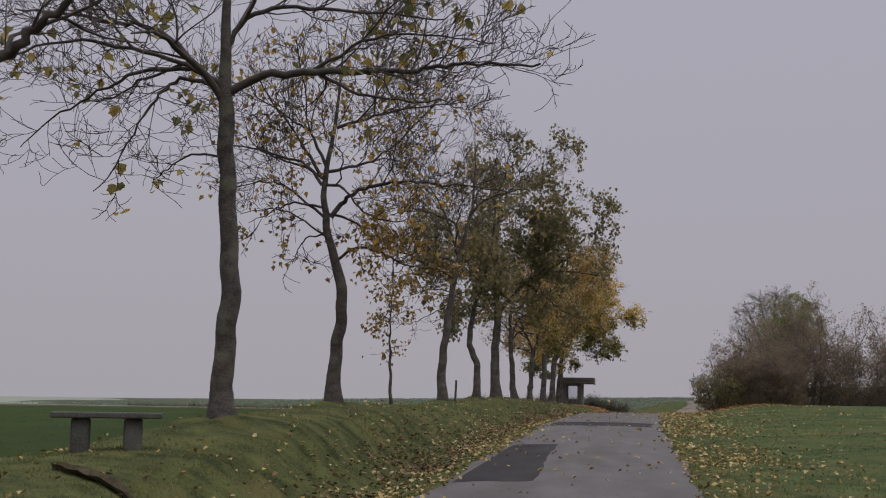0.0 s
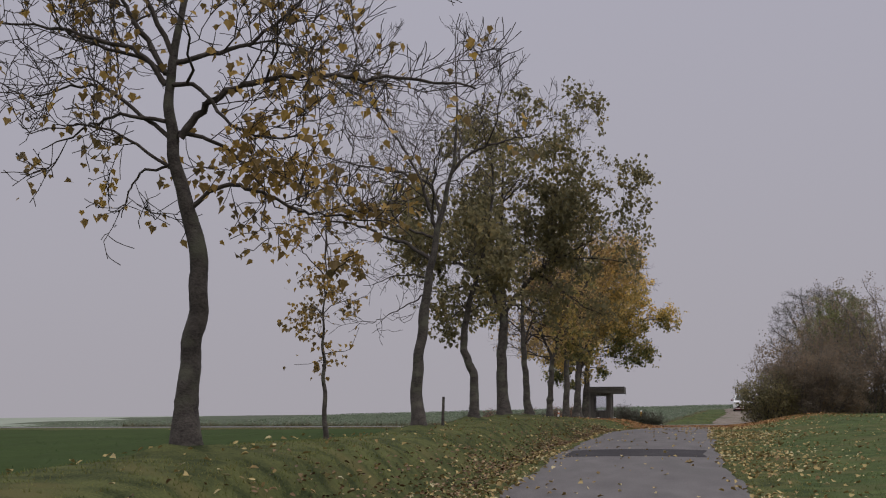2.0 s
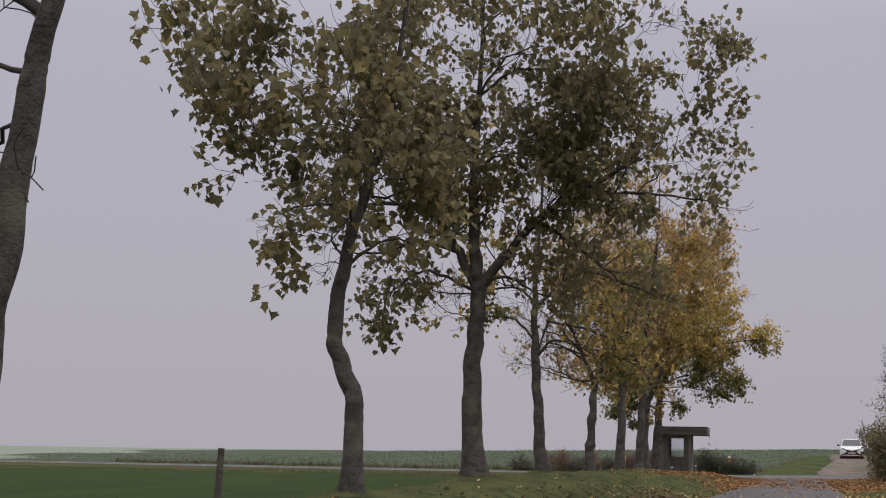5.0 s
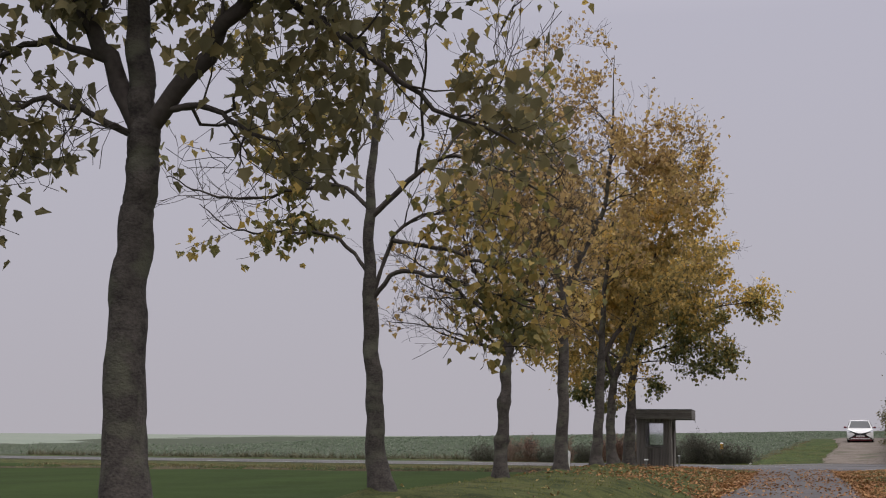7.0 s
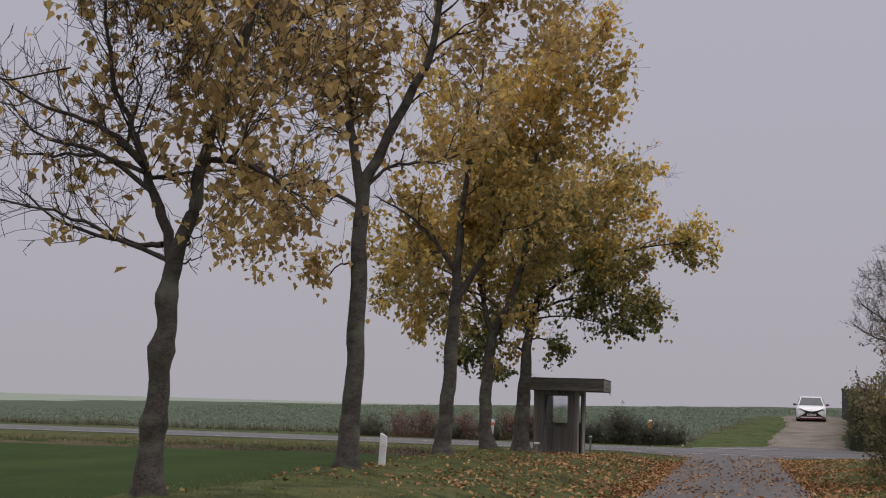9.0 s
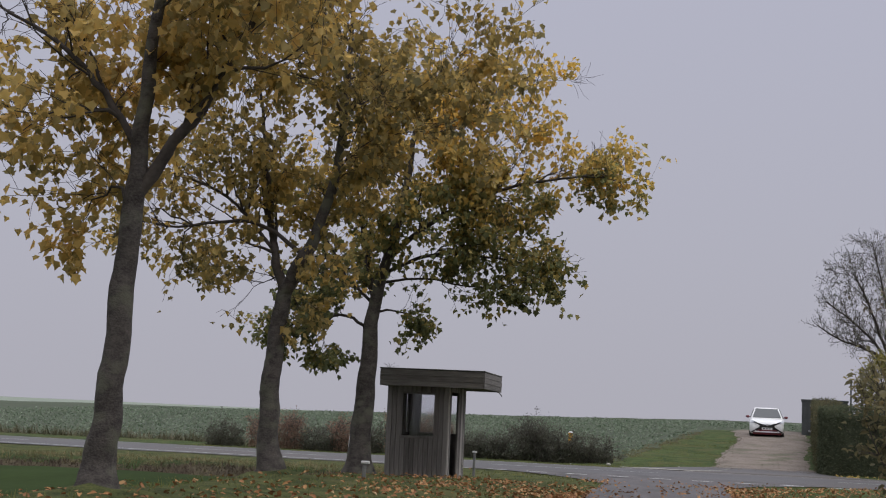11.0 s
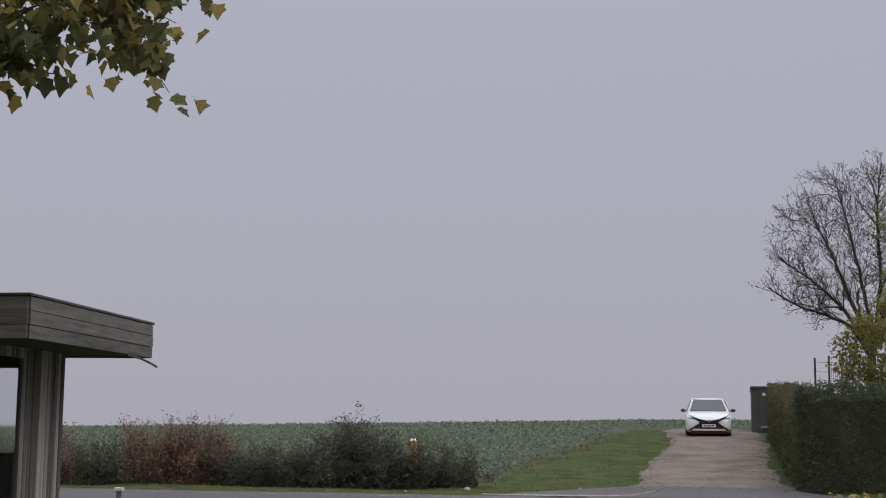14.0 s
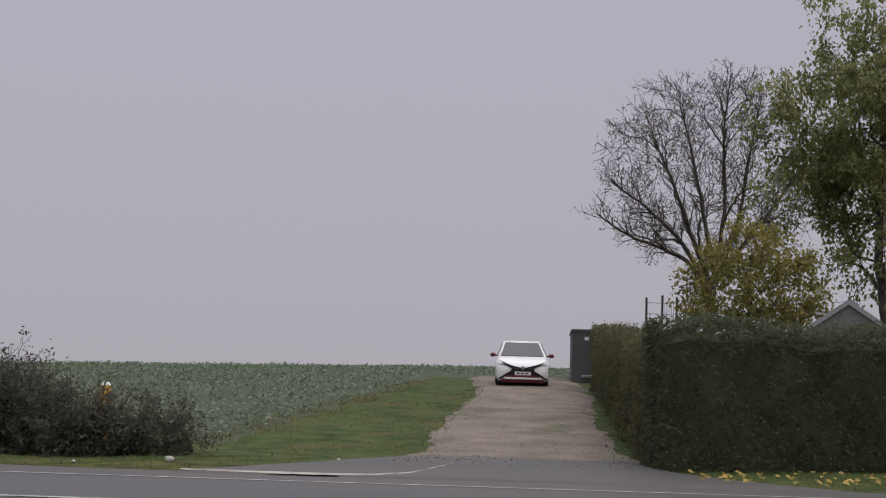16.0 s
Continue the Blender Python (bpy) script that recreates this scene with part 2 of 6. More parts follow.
def part(name, bm, material, parent, label="", smooth=False):
    """Links a bmesh as one mesh object under a thing or a part."""
    me = bpy.data.meshes.new(name)
    bmesh.ops.recalc_face_normals(bm, faces=bm.faces[:])
    bm.to_mesh(me)
    bm.free()
    me.materials.append(material)
    if smooth:
        me.polygons.foreach_set("use_smooth", [True] * len(me.polygons))
    ob = new(name, me)
    ob.parent = parent
    if label:
        tagged(ob, label)
    return ob


def child(name, me, parent, label="", at=(0, 0, 0)):
    ob = new(name, me)
    ob.parent = parent
    ob.location = at
    if label:
        tagged(ob, label)
    return ob


def thing(name, at, label, category, group="", kind="", turn=0.0):
    ob = new(name)
    ob.matrix_world = pose(*at, 0, 0, turn)
    ob.empty_display_size = 0.2
    return tagged(ob, label, category, group, kind)


def box(bm, x0, y0, z0, x1, y1, z1, bevel=0.0):
    """A box with its edges rounded a little."""
    r = bmesh.ops.create_cube(bm, size=1.0)
    vs = r["verts"]
    for v in vs:
        v.co = Vector(((x0 + x1) / 2 + v.co.x * (x1 - x0), (y0 + y1) / 2 + v.co.y * (y1 - y0), (z0 + z1) / 2 + v.co.z * (z1 - z0)))
    if bevel:
        es = {e for v in vs for e in v.link_edges}
        bmesh.ops.bevel(bm, geom=list(es), offset=bevel, segments=2, affect="EDGES", profile=0.5)
    return vs


def rod(bm, a, b, r0, r1, sides=10):
    """A tapered round bar from a to b."""
    a, b = Vector(a), Vector(b)
    q = (b - a).to_track_quat("Z", "Y").to_matrix()
    rings = [[bm.verts.new(c + q @ Vector((r * math.cos(k * math.tau / sides), r * math.sin(k * math.tau / sides), 0))) for k in range(sides)] for c, r in ((a, r0), (b, r1))]
    for k in range(sides):
        bm.faces.new((rings[0][k], rings[0][(k + 1) % sides], rings[1][(k + 1) % sides], rings[1][k]))
    bm.faces.new(rings[0][::-1])
    bm.faces.new(rings[1])


# ---------------------------------------------------------------- the ground
LANE_Z = ((-60, -45, -29, -20, -12.6, 1.5, 8, 14, 20, 34, 44, 60, 70, 78), (-1.9, -1.5, -1.09, -0.82, -0.6, -0.24, -0.08, 0.02, 0.1, 0.08, 0.02, -0.02, -0.05, -0.05))
BANK_Z = ((-45, -30, -20, -16, -14, -8.7, 3.5, 9.6, 17, 24, 38, 46, 52, 58, 62, 68), (-1.1, -0.8, -0.45, -0.2, -0.05, 0.13, 0.2, 0.36, 0.48, 0.5, 0.42, 0.38, 0.3, 0.16, 0.0, -0.06))
RIGHT_Z = ((-45, -30, -15, 0, 20, 45, 60, 67, 70), (-1.3, -1.0, -0.62, -0.1, 0.42, 0.66, 0.4, 0.05, -0.05))
LANE_X = ((-60, -15, 5, 20, 46, 62, 70), (-1.08, -1.1, -1.22, -0.85, 0.3, 0.6, 0.75))
LANE_HALF = 1.43
SLANT = -0.06                                   # the main road runs a little askew
ROAD_NEAR, ROAD_FAR = 70.2, 77.4


def smooth_step(a, b, v):
    t = np.clip((v - a) / (b - a), 0, 1)
    return t * t * (3 - 2 * t)


def wobble(x, y, s, k):
    u, v = x + 0.9 / s * np.sin(y * s * 0.61 + k), y + 0.9 / s * np.sin(x * s * 0.83 + 2 * k)
    return np.sin(u * s + k) * np.cos(v * s * 1.3 + 2 * k) * 0.5 + np.sin((u + v) * s * 0.7 + 3 * k) * 0.5


def lane_x(y):
    return np.interp(y, *LANE_X)


def gz(x, y):
    """Height of the ground."""
    x, y = np.asarray(x, float), np.asarray(y, float)
    lane, bank, right = np.interp(y, *LANE_Z), np.interp(y, *BANK_Z), np.interp(y, *RIGHT_Z)
    off = x - lane_x(y)
    left_t = smooth_step(-LANE_HALF - 0.3, -LANE_HALF - 1.8, off)
    z = lane + (bank - lane) * left_t
    ditch = np.exp(-((off + LANE_HALF + 0.95) / 0.5) ** 2) * 0.26 * smooth_step(-45, -25, y) * smooth_step(40, 15, y)
    z = z - ditch
    hump = np.exp(-((x + 5) / 0.9) ** 2) * 0.08
    z = z + hump * smooth_step(62, 50, y)
    field = np.interp(y, (-60, -30, -15, 0, 20, 60), (-0.9, -0.62, -0.42, -0.15, 0.06, -0.05)) - 0.002 * np.clip(-x - 8, 0, 60)
    z = np.where(x < -5, z + (field - bank) * smooth_step(-5.4, -6.9, x), z)
    z = z + (right - lane) * smooth_step(LANE_HALF + 0.2, LANE_HALF + 4.5, off)
    flat = smooth_step(64, 69.5, y + 0.06 * x)
    z = z - 0.55 * np.exp(-((y - 63.3 - 0.1 * x) / 1.25) ** 2) * smooth_step(-6.2, -7.0, x)
    z = z * (1 - flat) + -0.05 * flat
    beyond = y + 0.06 * x - ROAD_FAR - 1.0
    slope = np.interp(x, (-120, -40, -5, 5, 60), (0.4, 0.62, 1.0, 1.12, 1.3))
    z = z + slope * np.interp(beyond, (0, 4, 24, 45, 80, 400), (0, 0.05, 0.9, 1.55, 1.95, 2.0))
    rough = np.where((np.abs(off) < LANE_HALF + 0.1) & (y < 70), 0.0, 1.0) * (1 - smooth_step(66, 69, y) * smooth_step(80, 77, y))
    return z + rough * (0.035 * wobble(x, y, 1.1, 1) + 0.006 * wobble(x, y, 2.9, 2) + 0.003 * wobble(x, y, 4.7, 5))


def spaced(points):
    out = []
    for a, b, step in points:
        n = max(1, round((b - a) / step))
        out += [a + (b - a) * k / n for k in range(n)]
    return np.array(out + [points[-1][1]])


gxs = spaced(((-1800, -300, 150), (-300, -60, 24), (-60, -14, 2.0), (-14, -7, 0.45), (-7, 4.6, 0.2), (4.6, 14, 0.45), (14, 60, 3), (60, 300, 24), (300, 1800, 150)))
gys = spaced(((-600, -60, 60), (-60, -30, 2), (-30, 64, 0.4), (64, 92, 0.4), (92, 150, 2.5), (150, 300, 15), (300, 2000, 170)))
GX, GY = np.meshgrid(gxs, gys)
GZ = gz(GX, GY)
nx, ny = len(gxs), len(gys)
on_lane = (np.abs(GX - lane_x(GY)) < LANE_HALF - 0.1) & (GY < 69) & (GY > -59)
on_road = (GY + 0.06 * GX > ROAD_NEAR + 0.3) & (GY + 0.06 * GX < ROAD_FAR - 0.3) & (np.abs(GX) < 290)
GZ = GZ - 0.05 * (on_lane | on_road)
for tx, ty in ((-4.97, -14.3), (-5.09, -8.14), (-5.0, 3.48), (-5.03, 10.45), (-5.15, 17.42), (-5.1, 24.09), (-5.14, 31.87), (-5.0, 38.33), (-5.03, 45.4), (-5.28, 52.5), (-5.41, 59.2)):
    GZ = GZ + 0.09 * np.exp(-(((GX - tx) / 0.5) ** 2 + ((GY - ty) / 0.6) ** 2)) * (1 + 0.5 * np.sin(GX * 9 + GY * 7))   # earth heaved up by the roots
idx = np.arange(nx * ny).reshape(ny, nx)
quads = np.stack([idx[:-1, :-1], idx[:-1, 1:], idx[1:, 1:], idx[1:, :-1]], -1).reshape(-1, 4)
ground_mesh = mesh_np("ground", np.stack([GX, GY, GZ], -1).reshape(-1, 3), quads.ravel(), np.full(len(quads), 4), GRASS, True)
for m in (WHEAT, SOIL, HAZED_FIELD, EARTH, LAWN):
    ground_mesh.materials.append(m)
fx = GX[:-1, :-1] + np.diff(GX, axis=1)[:-1] / 2
fy = GY[:-1, :-1] + np.diff(GY, axis=0)[:, :-1] / 2
zone = np.zeros(fx.shape, np.int32)
zone[(fx > lane_x(fy) + LANE_HALF + 1.0 + 0.5 * np.sin(fy * 0.7) + 0.3 * np.sin(fy * 2.1)) | (fy > 79)] = 5
zone[(fx < -7.2 + 0.3 * np.sin(fy * 0.9)) & (fy < 66.0)] = 1
zone[(fy > 83.5 + 0.4 * np.sin(fx)) & (fx < np.interp(fy, (83, 103, 125), (-1.0, 2.2, 4.5)))] = 2
zone[(fy > 83.5) & (fx > 22)] = 2
zone[(fy > 113) & (fx < 16)] = 2
# zone 3, the outlying ground, takes the pale colour with haze painted in
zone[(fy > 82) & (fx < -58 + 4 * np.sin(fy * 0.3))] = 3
zone[(np.abs(fy - 63.3 - 0.1 * fx) < 2.0 + 0.3 * np.sin(fx * 1.7)) & (fx < -6.2) & (fx > -40)] = 4
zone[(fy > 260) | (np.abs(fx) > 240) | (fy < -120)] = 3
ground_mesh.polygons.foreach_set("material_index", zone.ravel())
ground = tagged(new("ground", ground_mesh), "rolling verge grass and autumn fields in fog", "ground", kind="structure")


def strip(name, ys, left, right, material, lift, cols=7, label="", crown=0.03):
    """A strip along y between two edges, laid on the ground with a slight camber."""
    vs, fs = [], []
    for j, y in enumerate(ys):
        xl, xr = left(y), right(y)
        for i in range(cols):
            u = i / (cols - 1)
            x = xl + (xr - xl) * u
            vs.append((x, y, float(gz(x, y)) + lift + crown * (1 - (2 * u - 1) ** 2)))
    for j in range(len(ys) - 1):
        for i in range(cols - 1):
            a = j * cols + i
            fs.append((a, a + 1, a + cols + 1, a + cols))
    return tagged(new(name, mesh_of(name, vs, fs, material, True)), label, "road", kind="structure")


rag = lambda y, k: 0.05 * math.sin(y * 0.9 + k) + 0.025 * math.sin(y * 2.7 + 2 * k) + 0.012 * math.sin(y * 7.7 + k)
mouth = lambda y: 2.6 * max(0.0, (y - 64.5) / 5.2) ** 2
strip("lane", list(np.arange(-58, 70.61, 0.2)), lambda y: lane_x(y) - LANE_HALF + rag(y, 1) - mouth(y), lambda y: lane_x(y) + LANE_HALF + rag(y, 4) + mouth(y), ASPHALT, 0.02, label="narrow worn grey asphalt lane between grass verges")
road_vs, road_fs = [], []
rxs = spaced(((-280, -40, 10), (-40, 40, 1.0), (40, 280, 10)))
for i, x in enumerate(rxs):
    for j in range(9):
        u = j / 8
        road_vs.append((x, ROAD_NEAR + (ROAD_FAR - ROAD_NEAR) * u + SLANT * x + (0.08 * math.sin(x * 1.3) if j in (0, 8) else 0), -0.035 + 0.05 * (1 - (2 * u - 1) ** 2)))
for i in range(len(rxs) - 1):
    for j in range(8):
        a = i * 9 + j
        road_fs.append((a, a + 9, a + 10, a + 1))
tagged(new("road", mesh_of("road", road_vs, road_fs, ROAD, True)), "grey asphalt country road with worn white markings", "road", kind="structure")


# ---------------------------------------------------------------- trees
class Wood:
    """Collects tapered tubes and leaves of one tree."""

    def __init__(self, seed):
        self.rng = random.Random(seed)
        self.v, self.l, self.s = [], [], []
        self.tips = []

    def tube(self, pts, radii, sides):
        base = len(self.v)
        up = Vector((0.3, 0.2, 1)).normalized()
        for k, p in enumerate(pts):
            d = (pts[min(k + 1, len(pts) - 1)] - pts[max(k - 1, 0)]).normalized()
            a = d.cross(up)
            a = a.normalized() if a.length > 1e-3 else Vector((1, 0, 0))
            b = d.cross(a)
            for i in range(sides):
                w = i * math.tau / sides
                self.v.append(p + radii[k] * (math.cos(w) * a + math.sin(w) * b))
        for k in range(len(pts) - 1):
            for i in range(sides):
                q = base + k * sides
                self.l += [q + i, q + (i + 1) % sides, q + sides + (i + 1) % sides, q + sides + i]
                self.s.append(4)

    def mesh(self, name, material):
        return mesh_np(name, [tuple(v) for v in self.v], self.l, self.s, material, True)


LEAF_SHAPE = np.array([(0, 0), (0.4, 0.1), (0.36, 0.32), (0.5, 0.56), (0.27, 0.66), (0, 1.0), (-0.27, 0.66), (-0.5, 0.56), (-0.36, 0.32), (-0.4, 0.1)])
MAPLE_SHAPE = np.array([(0, 0.05), (0.16, 0.02), (0.38, 0.04), (0.38, 0.22), (0.53, 0.45), (0.36, 0.56), (0.22, 0.7), (0, 1.0), (-0.22, 0.7), (-0.36, 0.56), (-0.53, 0.45), (-0.38, 0.22), (-0.38, 0.04), (-0.16, 0.02)])
OVAL_SHAPE = np.array([(0, 0), (0.3, 0.3), (0.26, 0.7), (0, 1.0), (-0.26, 0.7), (-0.3, 0.3)])


def leaf_mesh(name, places, sizes, material, rng, droop=0.6, shape=LEAF_SHAPE, flat=False):
    """Many small leaves, each a lobed blade folded a little at its middle rib."""
    n, k = len(places), len(shape)
    places, sizes = np.asarray(places, float).reshape(-1, 3), np.asarray(sizes, float)
    az, tilt, spin = rng.uniform(0, math.tau, n), rng.normal(-droop, 0.55, n), rng.uniform(-0.7, 0.7, n)
    if flat:
        tilt, spin = rng.normal(0.12, 0.32, n), rng.normal(0, 0.4, n)
    ahead = np.stack([np.cos(az) * np.cos(tilt), np.sin(az) * np.cos(tilt), np.sin(tilt)], -1)
    side = np.stack([-np.sin(az), np.cos(az), 0 * az], -1)
    up = np.cross(side, ahead) * -1
    side = side * np.cos(spin)[:, None] + up * np.sin(spin)[:, None]
    up = np.cross(ahead, side)
    fold = np.abs(shape[:, 0])[None, :, None] * rng.uniform(0.1, 0.9, n)[:, None, None] - (shape[:, 1] ** 2)[None, :, None] * rng.uniform(0.0, 0.35, n)[:, None, None]
    vs = places[:, None] + sizes[:, None, None] * (shape[None, :, 0, None] * side[:, None] + shape[None, :, 1, None] * ahead[:, None] + fold * up[:, None])
    h = k // 2
    right_side = list(range(0, h + 1))
    left_side = [0] + list(range(h, k))
    base = np.arange(n)[:, None] * k
    loops = np.concatenate([base + np.array(right_side), base + np.array(left_side)], 1).ravel()
    counts = np.tile([len(right_side), len(left_side)], n)
    return mesh_np(name, vs.reshape(-1, 3), loops, counts, material)


def bend(pts, n):
    """A smooth line of n points through the given ones."""
    pts = [Vector(p) for p in pts]
    ks = np.linspace(0, len(pts) - 1, n)
    out = []
    for t in ks:
        i = min(int(t), len(pts) - 2)
        u = t - i
        p0, p1, p2, p3 = pts[max(i - 1, 0)], pts[i], pts[i + 1], pts[min(i + 2, len(pts) - 1)]
        out.append(0.5 * (2 * p1 + (p2 - p0) * u + (2 * p0 - 5 * p1 + 4 * p2 - p3) * u * u + (3 * p1 - p0 - 3 * p2 + p3) * u ** 3))
    return out


def grow(wood, start, way, length, r, level, top, inside, curl=0.0, thick=1.0, sparse=1.0):
    """A branch with its side branches; ends are gathered for the leaves."""
    rng = wood.rng
    step = (0.3, 0.26, 0.18, 0.15, 0.15)[min(level, 4)]
    stray = (0.14, 0.14, 0.21, 0.26, 0.26)[min(level, 4)]
    lift = curl + (0.0, 0.0, 0.05, 0.06, 0.04)[min(level, 4)]
    n = max(3, int(length / step))
    pts, d = [start.copy()], way.normalized()
    for k in range(n):
        d = (d + Vector((rng.gauss(0, 1), rng.gauss(0, 1), rng.gauss(0, 1))) * stray + Vector((0, 0, lift))).normalized()
        p = pts[-1] + d * (length / n)
        if k > 1 and not inside(p):
            break
        pts.append(p)
    sprout(wood, pts, r, level, top, inside, curl, length, thick, sparse)


def sprout(wood, pts, r, level, top, inside, curl, length, thick=1.0, sparse=1.0, short=1.0):
    rng, m = wood.rng, len(pts)
    least = 0.0032 * thick
    radii = [max(r * (1 - 0.78 * k / (m - 1)), least) for k in range(m)]
    wood.tube(pts, radii, (7, 6, 4, 3, 3)[min(level, 4)])
    if level >= top - 1:
        wood.tips += pts[1:] if level >= top else pts[m // 2:]
    if level >= top:
        return
    gap = (0.3, 0.26, 0.17, 0.12)[min(level, 3)]
    count = max(2, int(length / gap / sparse))
    turn = rng.uniform(0, math.tau)
    for c in range(count):
        t = (0.3 if level == 1 else 0.15) + (0.68 if level == 1 else 0.83) * (c + rng.random() * 0.7) / count
        k = min(int(t * (m - 1)), m - 2)
        p = pts[k].lerp(pts[k + 1], rng.random())
        dd = (pts[k + 1] - pts[k]).normalized()
        a = dd.orthogonal().normalized()
        b = dd.cross(a)
        turn += 2.4 + rng.uniform(-0.5, 0.5)
        out = math.cos(turn) * a + math.sin(turn) * b
        angle = rng.uniform(0.55, 1.0)
        w = math.cos(angle) * dd + math.sin(angle) * out + Vector((0, 0, 0.15))
        ln = (0, 1.25 * sparse ** 0.5, 0.6, 0.32)[min(level, 3)] * rng.uniform(0.6, 1.2) * (1.15 - 0.5 * t) * short
        grow(wood, p, w, ln, max(radii[k] * rng.uniform(0.35, 0.5), least), level + 1, top, inside, curl, thick, 1 + (sparse - 1) * 0.3)


def tree(at, trunk, radius, fork, crown, limbs, leaves, leaf, label, seed, top=3, curl=0.02, leaf_size=0.13, group="row of roadside maples", flare=1.8, low=0.0, gaps=-0.25, twigs=None, extra=(), thick=1.0, droop=0.0, name="tree", knots=(), arms=(), bunch=4, thick_spots=(), lobes=(), per=3.0, shape=LEAF_SHAPE, join=True):
    """A tree. trunk: points up from its foot; fork: height of the lowest limbs; crown: centre and radii that bound it; limbs: how many; extra: ends of limbs; arms: limbs with a bend of their own, each (radius, points in x and z, depth at the end); lobes: rounded masses of the crown in place of one, each (x, z, half width, half height)."""
    wood, stem = Wood(seed), Wood(seed + 1)
    rng = wood.rng
    line = bend(trunk, 60)
    height = line[-1].z
    radii = []
    for k, p in enumerate(line):
        t = p.z / height
        taper = 1 - 0.3 * min(1, p.z / fork) - 0.66 * max(0, (p.z - fork) / (height - fork)) ** 0.7
        bulge = sum(g * math.exp(-((p.z - h) / 0.1) ** 2) for h, g in knots)
        radii.append(max(radius * (taper + bulge) * (1 + (flare - 1) * math.exp(-max(p.z, 0) / 0.2)), 0.008))
    line = [p + Vector((0.012 * math.sin(k * 0.85), 0.012 * math.cos(k * 1.15), 0)) for k, p in enumerate(line)]
    line[0].z -= 0.25
    stem.tube(line, radii, 16)
    for i, v in enumerate(stem.v):
        c = line[i // 16]
        stem.v[i] = c + (v - c) * (1 + rng.uniform(-0.045, 0.045) + 0.1 * noise.noise(Vector((v.x * 7, v.y * 7, v.z * 2.2)) + Vector((seed, 0, 0))))
    cx, rx = Vector(crown[0]), Vector(crown[1])
    ns = Vector((seed * 3.7, 0, 0))

    blobs = [(cx, rx, 0.7)] if not lobes else [(Vector((x, rng.uniform(-0.35, 0.35) * (a + b), z)), Vector((1.16 * a, 0.55 * (a + b) + 0.5, 1.16 * b)), 0.5) for x, z, a, b in lobes]
    if lobes and join:                          # smaller masses tie the lobes to the heart of the crown
        weight = sum(a * b for _, _, a, b in lobes)
        heart = Vector((sum(x * a * b for x, _, a, b in lobes) / weight, 0, sum(z * a * b for _, z, a, b in lobes) / weight))
        blobs += [(c.lerp(heart, 0.45), Vector((0.5 * r.x + 0.4, r.y, 0.5 * r.z + 0.4)), 0.6) for c, r, _ in blobs]

    def inside(p):
        for c, r, loose in blobs:
            if ((p.x - c.x) / r.x) ** 2 + ((p.y - c.y) / r.y) ** 2 + ((p.z - c.z) / r.z) ** 2 < 1 + loose * noise.noise(p * 0.8 + ns):
                return True
        return False

    ends = [Vector(e) for e in extra]
    if lobes:
        limbs = 0
        for c, r, _ in blobs:
            for k in range(max(2, round(per * r.x * r.z))):
                q = Vector((rng.gauss(0, 1), rng.gauss(0, 1), rng.gauss(0, 1))).normalized() * rng.uniform(0.45, 0.92)
                ends.append(Vector((c.x + q.x * r.x, c.y + q.y * r.y, c.z + q.z * r.z)))
    for k in range(limbs):
        u = (k + 0.5) / limbs
        z = 1 - 1.75 * u
        w = k * 2.39996 + seed
        q = math.sqrt(max(0, 1 - z * z))
        f = rng.uniform(0.72, 0.95)
        ends.append(cx + Vector((q * math.cos(w) * rx.x, q * math.sin(w) * rx.y, z * rx.z)) * f)
    # each limb leaves the nearest fitting place of the wood that is there already
    nodes = [(line[k], (line[min(k + 1, 59)] - line[k - 1]).normalized(), radii[k], 0.35 * (line[k].z - fork)) for k in range(1, 59) if line[k].z > fork - 0.1]
    for r, knees, depth in arms:
        m = len(knees) - 1
        pts = bend([(x, depth * (j / m) ** 1.5, z) for j, (x, z) in enumerate(knees)], 5 * m + 1)
        pts = [p + Vector((rng.gauss(0, 0.012), rng.gauss(0, 0.03), rng.gauss(0, 0.012))) * (j > 2) for j, p in enumerate(pts)]
        reach = sum((pts[j + 1] - pts[j]).length for j in range(5 * m))
        for j in range(3, 5 * m, 2):
            nodes.append((pts[j], (pts[j + 1] - pts[j - 1]).normalized(), r * (1 - 0.7 * j / (5 * m)), 0.4 * reach * j / (5 * m)))
        sprout(wood, pts, r, 1, top, lambda p: True, curl + 0.03, reach, thick, 1.0, min(1.0, max(0.4, r / 0.045)))
    for end in sorted(ends, key=lambda e: math.hypot(e.x, e.y) + 0.2 * e.z):
        def cost(nd):
            back = max(0.0, 0.3 - (end - nd[0]).normalized().dot(nd[1]))
            return (end - nd[0]).length * (1 + 0.8 * back) + nd[3]
        p0, d0, r0, far = min(nodes, key=cost)
        reach = (end - p0).length
        if reach < 0.3:
            continue
        p1 = p0.lerp(end, 0.4) + (d0 * 0.22 + Vector((0, 0, 0.16 * (1 - droop)))) * reach + Vector((rng.gauss(0, 0.07), rng.gauss(0, 0.07), 0)) * reach
        n = max(6, int(reach / 0.2))
        pts = []
        for j in range(n + 1):
            t = j / n
            pts.append(p0 * (1 - t) ** 2 + p1 * (2 * t * (1 - t)) + end * t * t + Vector((rng.gauss(0, 0.025), rng.gauss(0, 0.025), rng.gauss(0, 0.025))) * (j > 0))
        r = min(r0 * 0.68, (0.01 + 0.0135 * reach) * thick)
        for j in range(2, n, 2):
            nodes.append((pts[j], (pts[j + 1] - pts[j - 1]).normalized(), r * (1 - 0.7 * j / n), far + reach * j / n * 0.75))
        sprout(wood, pts, r, 1, top, inside, curl, reach, thick)
    ob = thing(name, at, label, "tree" if name == "tree" else name.split("_")[-1], group)
